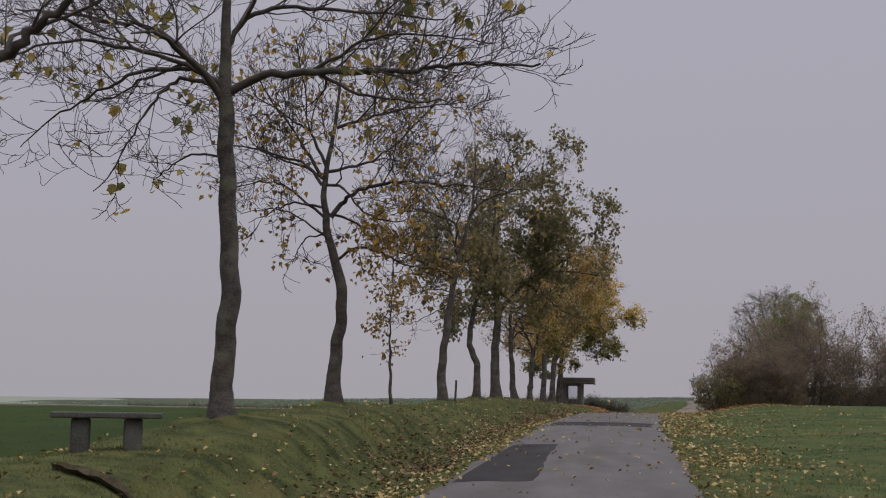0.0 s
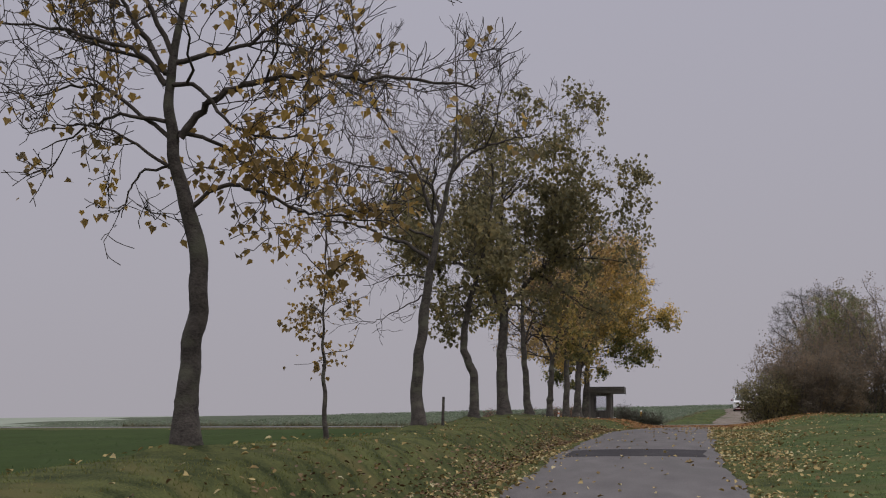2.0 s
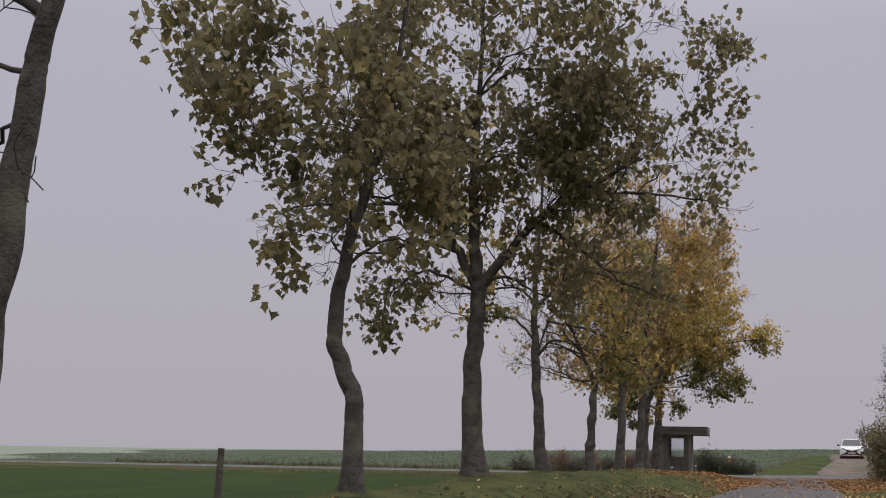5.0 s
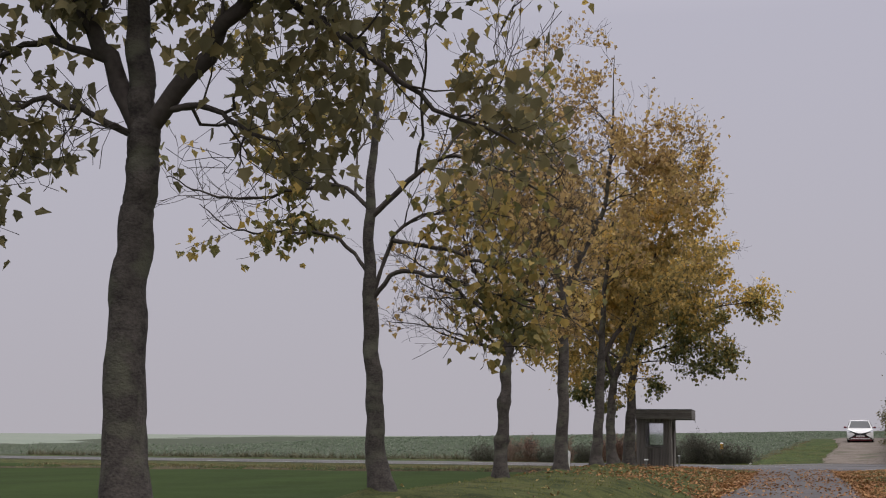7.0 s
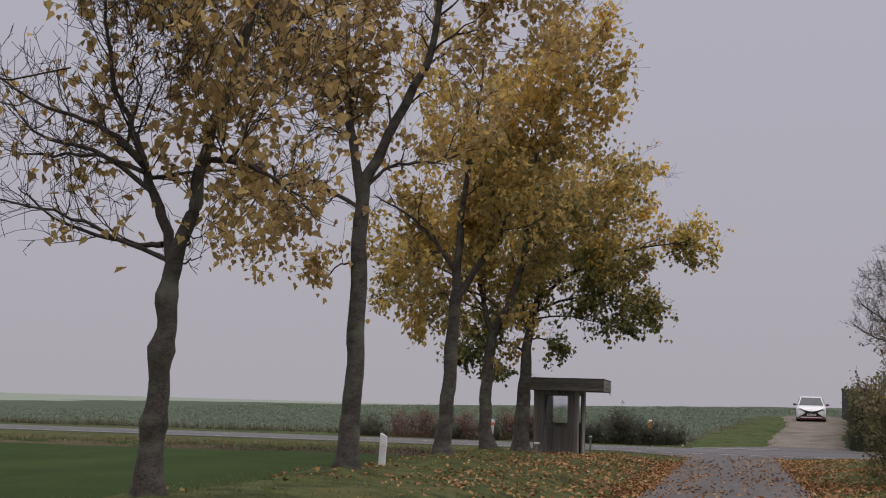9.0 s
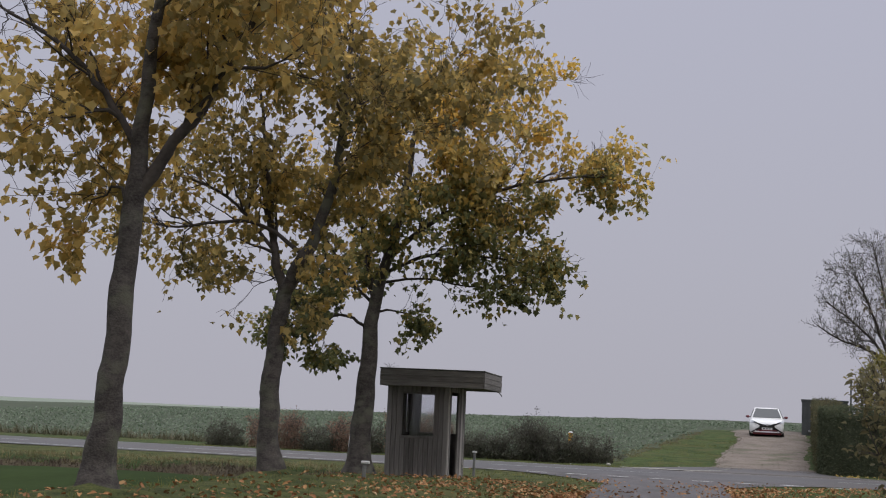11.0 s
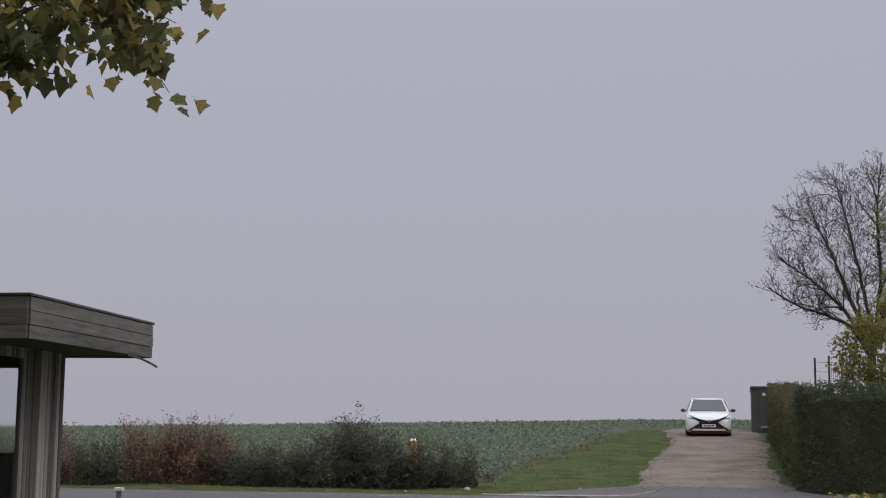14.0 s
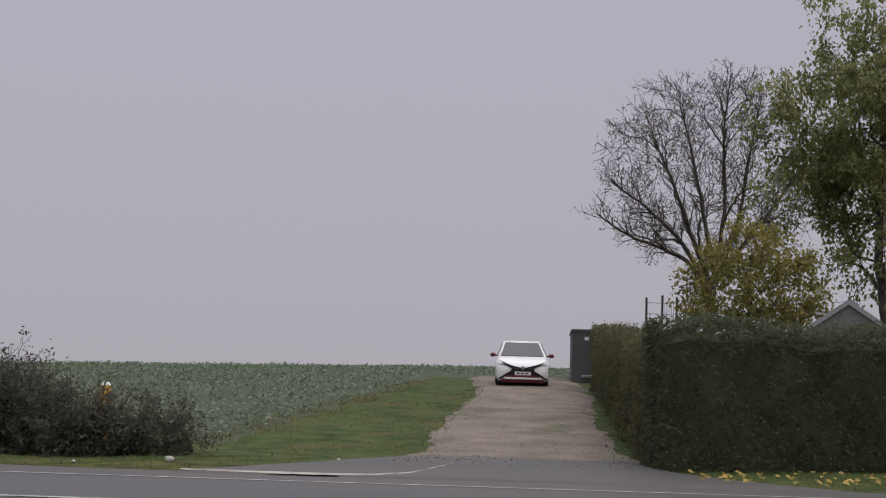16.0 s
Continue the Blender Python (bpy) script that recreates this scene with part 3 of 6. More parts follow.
    child("trunk", stem.mesh("trunk", BARK), ob)
    child("branch_work", wood.mesh("branch_work", twigs or TWIG), ob)
    if leaves:
        ar = np.random.default_rng(seed)
        tips = np.array([tuple(p) for p in wood.tips if p.z > low])
        heart = tips[ar.integers(0, len(tips), max(8, leaves // bunch))]
        places = heart[ar.integers(0, len(heart), leaves)]
        if lobes:                               # half of the leaves spread evenly over the lobes
            room = np.array([(r.x * r.z) ** 0.7 for _, r, _ in blobs])
            spread_out = [places[:leaves // 2]]
            for (c, r, _), share in zip(blobs, room / room.sum()):
                near = tips[np.sum(((tips - np.array(c)) / np.array(r)) ** 2, axis=1) < 1.15]
                if len(near):
                    count = int(leaves * share / 2) + 1
                    hub = near[ar.integers(0, len(near), max(3, count // bunch))]
                    spread_out.append(hub[ar.integers(0, len(hub), count)])
            places = np.concatenate(spread_out)
        places = places + ar.normal(0, 0.085, places.shape) - np.array((0, 0, 0.05))
        # gaps where the wind has stripped the twigs
        keep = np.array([noise.noise(Vector(p) * 0.9 + ns) > gaps for p in places])
        places = places[keep]
        for mid, reach, count in thick_spots:
            near = tips[np.linalg.norm((tips - np.array(mid)) / np.array(reach), axis=1) < 1]
            if len(near):
                places = np.concatenate([places, near[ar.integers(0, len(near), count)] + ar.normal(0, 0.07, (count, 3)) - np.array((0, 0, 0.05))])
        child("crown", leaf_mesh("crown", places, ar.uniform(0.55, 1.2, len(places)) * leaf_size, LEAF[leaf], ar, 0.75, OVAL_SHAPE if leaf in ("willow", "grey") else shape), ob)
    return ob


def foot(x, y, sink=0.03):
    return (x, y, float(gz(x, y)) - sink)


tree(foot(-5.3, -21.5), [(0, 0, 0), (0.05, 0, 1.5), (0, 0, 3.0), (0.05, 0, 5.4), (0.1, 0, 7.0)], 0.13, 1.5, ((0.1, 0, 5.2), (3.2, 3.0, 2.8)), 9, 160, "olive", "tall nearly bare maple with a few last leaves", 11, top=4, extra=((2.1, 0.2, 3.7), (1.6, -0.6, 4.2)), arms=((0.05, ((0.1, 2.2), (0.6, 2.4), (1.1, 2.74), (1.31, 2.93), (1.55, 3.1), (1.9, 3.4), (2.3, 3.7)), 0.0),))
tree(foot(-4.97, -14.3, 0.05), [(0, 0, 0), (0.0, 0, 0.7), (0.05, 0, 1.5), (0.0, 0, 2.3), (-0.04, 0, 3.0), (-0.09, 0, 3.9), (-0.1, 0, 4.9), (0.05, 0, 7.4)], 0.125, 3.7, ((0.35, 0, 5.6), (4.1, 3.6, 2.9)), 15, 640, "olive", "slender maple with bare spreading branches and few leaves", 21, top=4, thick=1.25, extra=((2.3, -1.0, 4.8), (-2.2, -0.6, 4.6), (1.6, 0.9, 4.5), (-3.1, 0.6, 4.3)), arms=(
    (0.052, ((-0.08, 3.8), (0.36, 4.0), (0.97, 4.02), (1.5, 4.01), (2.02, 3.99), (2.41, 4.03), (2.86, 4.03), (3.57, 3.98)), -0.3),
    (0.045, ((-0.1, 3.8), (-0.53, 4.24), (-0.96, 4.59), (-1.52, 4.74), (-2.16, 4.89), (-2.9, 5.0)), 0.4),
    (0.032, ((-0.1, 3.9), (-0.66, 4.17), (-1.29, 4.34), (-1.86, 4.4), (-2.48, 4.21), (-2.89, 3.94)), -0.6),
    (0.028, ((-0.1, 3.85), (-0.59, 3.97), (-0.85, 3.7), (-1.1, 3.17), (-1.39, 2.57)), -0.5),
    (0.028, ((-0.39, 4.1), (-1.14, 4.11), (-1.55, 3.92), (-2.17, 3.66), (-2.71, 3.26)), 0.3),
    (0.016, ((-0.05, 3.05), (-0.48, 3.1), (-0.82, 2.9), (-0.95, 2.83)), 0.1),
    (0.038, ((-0.1, 4.3), (0.13, 4.7), (0.67, 4.85), (1.48, 4.81), (2.4, 4.77)), 0.5),
    (0.022, ((-0.5, 4.2), (-1.07, 4.05), (-1.69, 3.85), (-2.18, 3.93)), 0.7),
    (0.024, ((1.0, 4.02), (1.5, 3.75), (2.1, 3.6), (2.7, 3.5)), -0.7),
    (0.024, ((0.9, 4.03), (1.5, 4.4), (2.2, 4.5), (3.0, 4.4)), 0.3)), bunch=2)
tree(foot(-5.09, -8.14), [(0, 0, 0), (0.01, 0, 0.57), (0.05, 0, 1.08), (0.11, 0, 1.58), (0.05, 0, 2.1), (-0.11, 0, 2.62), (-0.21, 0, 3.15), (-0.22, 0, 3.7), (-0.12, 0, 4.3), (0.1, 0, 6.3)], 0.115, 2.2, ((0.0, 0, 4.5), (2.4, 2.2, 2.0)), 14, 1700, "amber", "crooked maple with thinning yellow and brown leaves", 31, top=4, thick=1.45, leaf_size=0.088, shape=MAPLE_SHAPE, arms=(
    (0.042, ((-0.11, 3.04), (0.08, 3.30), (0.34, 3.49), (0.78, 3.60), (1.23, 3.63), (1.67, 3.59), (2.21, 3.54), (2.73, 3.46)), 0.2),
    (0.03, ((-0.27, 3.57), (-0.54, 3.89), (-1.00, 4.05), (-1.53, 4.17), (-2.02, 4.18)), -0.3),
    (0.034, ((-0.27, 3.68), (-0.54, 4.12), (-0.73, 4.41), (-1.16, 4.94), (-1.58, 5.57)), 0.3),
    (0.022, ((-0.23, 3.20), (-0.69, 3.28), (-1.03, 3.12), (-1.38, 2.91)), -0.3),
    (0.026, ((-0.21, 3.04), (-0.73, 3.46), (-1.26, 3.68), (-1.89, 3.62)), 0.5),
    (0.016, ((-0.16, 2.78), (-0.50, 2.71), (-0.67, 2.50), (-0.78, 2.31)), 0.2),
    (0.026, ((0.02, 2.36), (0.35, 2.57), (0.73, 2.46), (1.12, 2.28), (1.45, 2.22), (1.99, 2.10)), -0.3),
    (0.03, ((-0.21, 3.78), (0.16, 3.85), (0.61, 4.05), (1.00, 4.37), (1.58, 5.04)), 0.3),
    (0.026, ((-0.21, 3.57), (0.11, 3.50), (0.45, 3.12), (0.90, 2.94), (1.45, 2.92)), -0.5),
    (0.026, ((-0.21, 3.10), (0.16, 3.04), (0.53, 2.73), (0.79, 2.36)), 0.4),
    (0.024, ((-0.22, 3.65), (-0.62, 3.9), (-1.1, 4.05), (-1.5, 4.3), (-1.7, 4.8)), 0.3),
    (0.03, ((-0.2, 3.85), (-0.45, 4.4), (-0.75, 4.6), (-1.35, 5.0)), -0.3),
    (0.03, ((-0.05, 4.5), (0.54, 4.7), (1.25, 4.85), (2.0, 4.95)), 0.3),
    (0.02, ((-0.12, 2.7), (-0.5, 2.95), (-0.9, 3.15), (-1.5, 3.05)), -0.4)), thick_spots=(((0.3, 0, 2.95), (0.7, 1.2, 0.4), 130), ((0.7, 0, 2.4), (0.5, 1.2, 0.6), 160), ((1.4, 0, 2.85), (0.35, 1.2, 0.4), 60), ((1.6, 0, 2.05), (0.5, 1.2, 0.35), 90), ((1.58, 0, 3.5), (0.3, 1.2, 0.3), 40), ((-1.1, 0, 2.9), (0.5, 1.2, 0.4), 25)), bunch=2)
tree(foot(-5.22, -2.36, 0), [(0, 0, 0), (-0.02, 0, 0.74), (-0.04, 0, 1.48), (-0.02, 0, 2.13), (0.0, 0, 2.7), (-0.02, 0, 2.95)], 0.036, 0.95, ((0.0, 0, 2.0), (0.42, 0.42, 1.1)), 0, 820, "amber", "young maple sapling with brown and yellow leaves", 41, top=2, join=False, leaf_size=0.068, flare=1.15, group="", low=0.95, gaps=-0.6, bunch=3, shape=MAPLE_SHAPE, per=30, arms=((0.014, ((-0.02, 2.44), (-0.01, 2.82), (-0.04, 3.06), (-0.27, 3.32), (-0.33, 3.54)), 0.1), (0.01, ((-0.02, 2.82), (0.16, 3.14), (0.36, 3.39)), -0.15), (0.01, ((-0.04, 2.25), (-0.27, 2.5), (-0.47, 2.8), (-0.53, 3.02)), -0.1), (0.009, ((-0.03, 1.15), (0.15, 1.18), (0.34, 1.22)), 0.1)), lobes=((0.31, 2.42, 0.11, 0.19), (-0.02, 2.3, 0.07, 0.21), (-0.24, 2.3, 0.07, 0.09), (0.06, 2.04, 0.09, 0.07), (0.37, 1.91, 0.09, 0.08), (-0.29, 1.82, 0.14, 0.1), (0.05, 1.64, 0.07, 0.16), (-0.38, 1.52, 0.12, 0.07), (-0.22, 1.3, 0.07, 0.09), (0.22, 1.08, 0.17, 0.07), (-0.17, 1.03, 0.07, 0.07)))
tree(foot(-5.0, 3.48, 0.07), [(0, 0, 0), (-0.04, 0, 0.76), (-0.01, 0, 1.31), (0.07, 0, 1.86), (0.15, 0, 2.56), (0.22, 0, 2.98), (0.36, 0, 3.69), (0.53, 0, 4.39), (0.66, 0, 4.96), (0.7, 0, 5.7), (0.7, 0, 7.0)], 0.115, 2.6, ((0.3, 0, 5.6), (2.1, 2.2, 2.0)), 9, 0, "olive", "bare maple with a fine net of leafless twigs", 51, top=4, thick=1.45, arms=(
    (0.042, ((0.24, 3.1), (-0.21, 3.4), (-0.66, 3.57), (-1.14, 3.78), (-1.71, 3.89), (-2.17, 3.98)), 0.2),
    (0.04, ((0.34, 3.62), (0.2, 3.98), (0.1, 4.42), (-0.19, 5.03), (-0.56, 5.58), (-0.85, 6.05)), -0.3),
    (0.016, ((0.16, 2.55), (-0.08, 2.36), (-0.4, 2.2), (-0.78, 2.0), (-0.95, 1.95)), -0.2),
    (0.035, ((0.6, 4.67), (0.91, 5.01), (1.34, 5.19), (1.77, 5.3), (2.19, 5.4)), 0.3),
    (0.034, ((0.4, 3.9), (0.17, 4.49), (-0.49, 4.76), (-1.17, 4.92), (-2.02, 5.18)), 0.4),
    (0.03, ((0.3, 3.5), (-0.14, 3.65), (-0.58, 3.96), (-1.18, 4.08), (-1.63, 4.77)), -0.5),
    (0.02, ((0.2, 2.75), (-0.15, 2.86), (-0.59, 2.81), (-0.89, 2.68)), 0.3)))
tree(foot(-5.03, 10.45), [(0, 0, 0), (0.04, 0, 0.8), (0.0, 0, 1.15), (-0.13, 0, 1.45), (-0.2, 0, 1.72), (-0.18, 0, 2.05), (-0.12, 0, 2.45), (0.03, 0, 3.05), (0.2, 0, 3.6), (0.4, 0, 4.4), (0.5, 0, 5.5), (0.4, 0, 6.9)], 0.11, 2.4, ((0.1, 0, 4.3), (2.2, 2.1, 2.5)), 0, 6000, "green", "crooked maple with dull green leaves", 61, low=1.9, gaps=-0.22, leaf_size=0.115, bunch=4, per=4, lobes=((-0.37, 3.05, 0.46, 0.42), (0.52, 2.95, 0.52, 0.32), (0.18, 4.1, 0.98, 0.8), (-1.2, 4.6, 0.9, 1.15), (0.05, 5.8, 1.0, 1.2), (-0.5, 2.55, 0.4, 0.35), (0.45, 3.3, 0.43, 0.5)))
tree(foot(-5.15, 17.42), [(0, 0, 0), (-0.06, 0, 1.5), (0.0, 0, 2.3), (0.03, 0, 2.9), (-0.02, 0, 3.44), (-0.06, 0, 4.5), (0.1, 0, 8.6)], 0.17, 2.9, ((0.8, 0, 6.0), (3.5, 3.2, 3.3)), 0, 16500, "green", "large full maple with dull green autumn foliage", 71, low=2.2, leaf_size=0.115, bunch=4, arms=((0.095, ((0.0, 3.0), (-0.3, 3.55), (-0.62, 4.12), (-0.84, 4.8), (-1.1, 6.0)), 0.2), (0.09, ((0.02, 2.95), (0.5, 3.5), (0.99, 4.05), (1.68, 4.45), (2.6, 4.9)), -0.3), (0.03, ((-0.05, 2.95), (-0.77, 3.24), (-1.17, 3.03), (-1.61, 2.6)), -0.3), (0.035, ((-0.3, 3.55), (-0.91, 3.74), (-1.67, 3.6), (-2.5, 3.7)), 0.4), (0.045, ((-0.62, 4.1), (-1.2, 4.35), (-2.0, 4.35), (-2.8, 4.4), (-3.4, 4.25)), 0.2), (0.032, ((0.03, 3.1), (0.5, 3.15), (0.95, 2.9), (1.4, 2.75)), -0.3), (0.035, ((1.0, 4.0), (1.6, 3.6), (2.2, 3.1), (2.8, 2.85)), 0.3), (0.03, ((1.7, 4.45), (2.5, 4.4), (3.3, 4.3), (3.8, 4.1)), -0.3)), gaps=-0.16, per=3, lobes=((-2.75, 4.55, 0.62, 0.45), (-3.2, 4.2, 0.3, 0.2), (-1.94, 3.68, 0.76, 0.28), (-1.43, 2.8, 0.57, 0.31), (-1.52, 2.38, 0.21, 0.16), (-1.33, 4.1, 0.84, 0.34), (-0.48, 3.0, 0.29, 0.15), (-1.4, 5.0, 1.1, 0.5), (0.34, 5.84, 1.5, 1.16), (2.4, 5.6, 1.35, 0.9), (2.86, 4.36, 0.95, 0.3), (1.87, 4.3, 1.0, 0.36), (0.85, 2.85, 0.5, 0.26), (1.04, 3.55, 0.74, 0.46), (2.4, 2.95, 0.55, 0.26), (1.7, 3.3, 0.6, 0.4), (0.5, 8.3, 1.6, 1.2), (1.9, 8.3, 0.9, 1.0), (-0.8, 7.7, 0.85, 1.2), (2.7, 6.6, 1.1, 0.75), (3.6, 6.4, 0.7, 0.6), (-2.0, 6.0, 0.7, 1.0), (3.2, 5.0, 0.85, 0.6)))
tree(foot(-5.1, 24.09), [(0, 0, 0), (-0.09, 0, 0.6), (-0.1, 0, 1.16), (-0.15, 0, 1.73), (-0.18, 0, 2.3), (-0.2, 0, 2.88), (-0.2, 0, 3.6), (-0.16, 0, 4.3), (-0.1, 0, 5.2), (0, 0, 7.8)], 0.125, 2.4, ((0.3, 0, 5.9), (2.3, 2.3, 2.0)), 10, 1500, "olive", "maple with turning green and yellow leaves", 81, low=1.7, shape=MAPLE_SHAPE, leaf_size=0.12, thick=1.2, arms=(
    (0.032, ((-0.2, 3.5), (-0.59, 3.81), (-1.03, 3.79), (-1.85, 3.7), (-2.5, 3.82), (-2.98, 4.06)), 0.2),
    (0.028, ((-0.2, 2.7), (-0.57, 3.12), (-1.0, 3.2), (-1.51, 3.24), (-1.96, 3.28), (-2.36, 3.6)), -0.2),
    (0.034, ((-0.18, 2.35), (0.17, 2.7), (0.65, 2.63), (1.12, 2.5), (1.64, 2.32), (2.3, 2.06)), -0.4),
    (0.04, ((-0.18, 3.4), (0.38, 3.91), (0.74, 4.13), (1.33, 3.99), (2.1, 3.56)), 0.2),
    (0.03, ((-0.14, 2.45), (0.1, 3.16), (0.4, 3.39), (0.87, 3.49), (1.5, 3.4)), 0.3),
    (0.022, ((0.75, 2.6), (1.02, 2.36), (1.22, 1.95), (1.54, 1.79), (1.94, 1.76)), -0.5),
    (0.03, ((0.1, 3.1), (0.77, 2.95), (1.31, 2.75), (1.83, 2.62), (2.24, 2.57)), -0.6)), gaps=-0.15, thick_spots=(((1.4, -0.3, 2.7), (0.8, 1.1, 0.35), 150), ((1.7, -0.3, 2.25), (0.6, 1.1, 0.3), 100), ((1.4, -0.3, 1.85), (0.7, 1.1, 0.3), 110), ((-1.36, 0, 3.3), (0.4, 1, 0.3), 60), ((-0.67, 0, 3.3), (0.4, 1, 0.3), 50), ((-0.9, 0, 4.3), (1.0, 1, 0.6), 260), ((0.0, 0, 4.5), (0.6, 1, 0.5), 180), ((1.5, 0, 3.6), (0.7, 1, 0.5), 120), ((0.5, 0, 3.1), (0.25, 1, 0.25), 25)), bunch=3)
tree(foot(-5.14, 31.87), [(0, 0, 0), (0.03, 0, 0.55), (0.06, 0, 1.0), (0.1, 0, 1.5), (0.12, 0, 1.9), (0.17, 0, 2.3), (0.31, 0, 2.65), (0.36, 0, 2.98), (0.43, 0, 3.36), (0.56, 0, 3.74), (0.7, 0, 4.13), (0.9, 0, 5.0), (1.0, 0, 6.6)], 0.115, 2.2, ((0.1, 0, 4.9), (2.5, 2.3, 2.6)), 0, 4200, "rust", "knotty forked maple with thinning rust-yellow leaves", 91, low=1.9, gaps=-0.25, knots=((0.75, 0.3), (1.4, 0.35), (1.9, 0.2)), leaf_size=0.1, top=4, bunch=4, shape=MAPLE_SHAPE, arms=((0.062, ((0.14, 2.15), (0.06, 2.6), (-0.11, 2.94), (-0.26, 3.28), (-0.4, 3.62), (-0.64, 4.07), (-0.9, 5.4)), 0.2), (0.026, ((0.1, 2.25), (-0.61, 2.55), (-1.1, 2.71), (-2.0, 2.85)), -0.3), (0.03, ((-0.1, 2.9), (-0.7, 3.3), (-1.4, 3.5), (-1.8, 3.9)), 0.3), (0.032, ((0.04, 2.4), (-0.23, 2.41), (-1.04, 2.62), (-1.65, 3.0)), 0.3), (0.034, ((-0.22, 3.18), (-0.52, 3.46), (-1.11, 3.68), (-1.72, 4.03)), -0.4), (0.026, ((-0.18, 3.08), (-0.62, 3.24), (-1.14, 3.27), (-1.67, 3.32)), 0.1), (0.032, ((0.4, 3.2), (0.8, 3.15), (1.2, 2.95), (1.45, 2.8)), -0.2)), per=4.5, thick_spots=(((0.95, 0, 2.95), (0.6, 1.2, 0.4), 160),), lobes=((0.9, 2.98, 0.6, 0.36), (1.18, 3.82, 0.62, 0.5), (-0.5, 4.9, 0.9, 0.8), (0.6, 3.5, 0.5, 0.8), (-0.04, 5.9, 1.2, 0.95), (0.1, 4.8, 1.1, 1.2), (-0.3, 3.3, 0.52, 0.7), (0.74, 3.31, 0.58, 0.33), (0.46, 2.35, 0.16, 0.2), (1.2, 4.2, 0.7, 0.8), (1.3, 5.3, 0.7, 0.7)))
tree(foot(-5.0, 38.33), [(0, 0, 0), (0.07, 0, 1.0), (0.09, 0, 2.0), (0.09, 0, 3.2), (0.13, 0, 4.0), (0.34, 0, 4.47), (0.73, 0, 5.29), (1.02, 0, 5.9), (1.2, 0, 7.2), (1.3, 0, 9.4)], 0.145, 3.6, ((0.8, 0, 6.3), (3.1, 2.7, 3.5)), 0, 9600, "rust", "tall forked maple with thinning yellow leaves", 101, low=2.3, gaps=-0.25, leaf_size=0.1, bunch=4, arms=((0.085, ((0.1, 3.8), (-0.05, 4.62), (-0.15, 5.08), (-0.21, 5.85), (-0.4, 7.4)), 0.2), (0.02, ((0.09, 2.9), (-0.15, 2.9), (-0.4, 2.6)), -0.2), (0.035, ((0.08, 3.7), (-0.5, 4.0), (-1.2, 3.95), (-1.7, 3.3)), -0.4), (0.03, ((0.15, 4.0), (0.5, 4.3), (1.1, 4.4), (1.6, 4.6)), 0.4)), per=3.2, thick_spots=(((-1.42, 0, 3.3), (0.6, 1.5, 0.7), 300), ((-0.3, 0, 2.75), (0.3, 1.2, 0.4), 70)), lobes=((2.4, 7.28, 1.06, 0.69), (3.22, 6.1, 0.74, 0.5), (1.36, 6.0, 1.13, 0.87), (2.3, 6.6, 1.0, 0.8), (-0.56, 6.9, 1.2, 1.25), (-1.3, 3.85, 0.85, 0.55), (-1.62, 2.95, 0.26, 0.36), (-0.3, 2.75, 0.22, 0.4), (0.32, 9.1, 1.3, 0.9), (1.03, 7.95, 1.34, 0.78), (2.54, 7.5, 0.84, 0.7), (0.16, 4.96, 0.65, 0.4), (1.1, 5.0, 0.8, 0.5), (-1.3, 5.5, 0.9, 0.8), (0.3, 5.9, 0.9, 0.7)))
tree(foot(-5.03, 45.4), [(0, 0, 0), (0.04, 0, 0.5), (0.1, 0, 1.3), (0.15, 0, 2.4), (0.19, 0, 3.1), (0.22, 0, 3.9), (0.3, 0, 5.0), (0.5, 0, 6.5), (0.7, 0, 8.3)], 0.155, 3.0, ((0.6, 0, 5.4), (2.8, 2.6, 3.0)), 0, 11500, "yellow", "maple in yellow autumn leaf", 111, low=2.0, leaf_size=0.115, bunch=4, arms=((0.085, ((0.18, 3.0), (0.5, 3.5), (0.85, 4.0), (1.3, 5.0), (1.8, 6.2)), 0.2), (0.05, ((0.2, 3.5), (-0.2, 4.1), (-0.7, 4.6), (-1.4, 5.0)), -0.3)), gaps=-0.3, per=3, lobes=((-0.7, 4.5, 1.05, 1.1), (-0.8, 3.56, 0.75, 0.55), (-0.3, 2.75, 0.55, 0.5), (0.82, 7.0, 1.6, 1.25), (2.42, 7.7, 1.0, 0.6), (3.24, 7.1, 0.8, 0.5), (2.74, 8.3, 0.95, 0.5), (1.6, 5.4, 1.2, 1.1), (0.4, 5.6, 1.2, 1.2), (0.6, 4.2, 0.9, 0.7)))
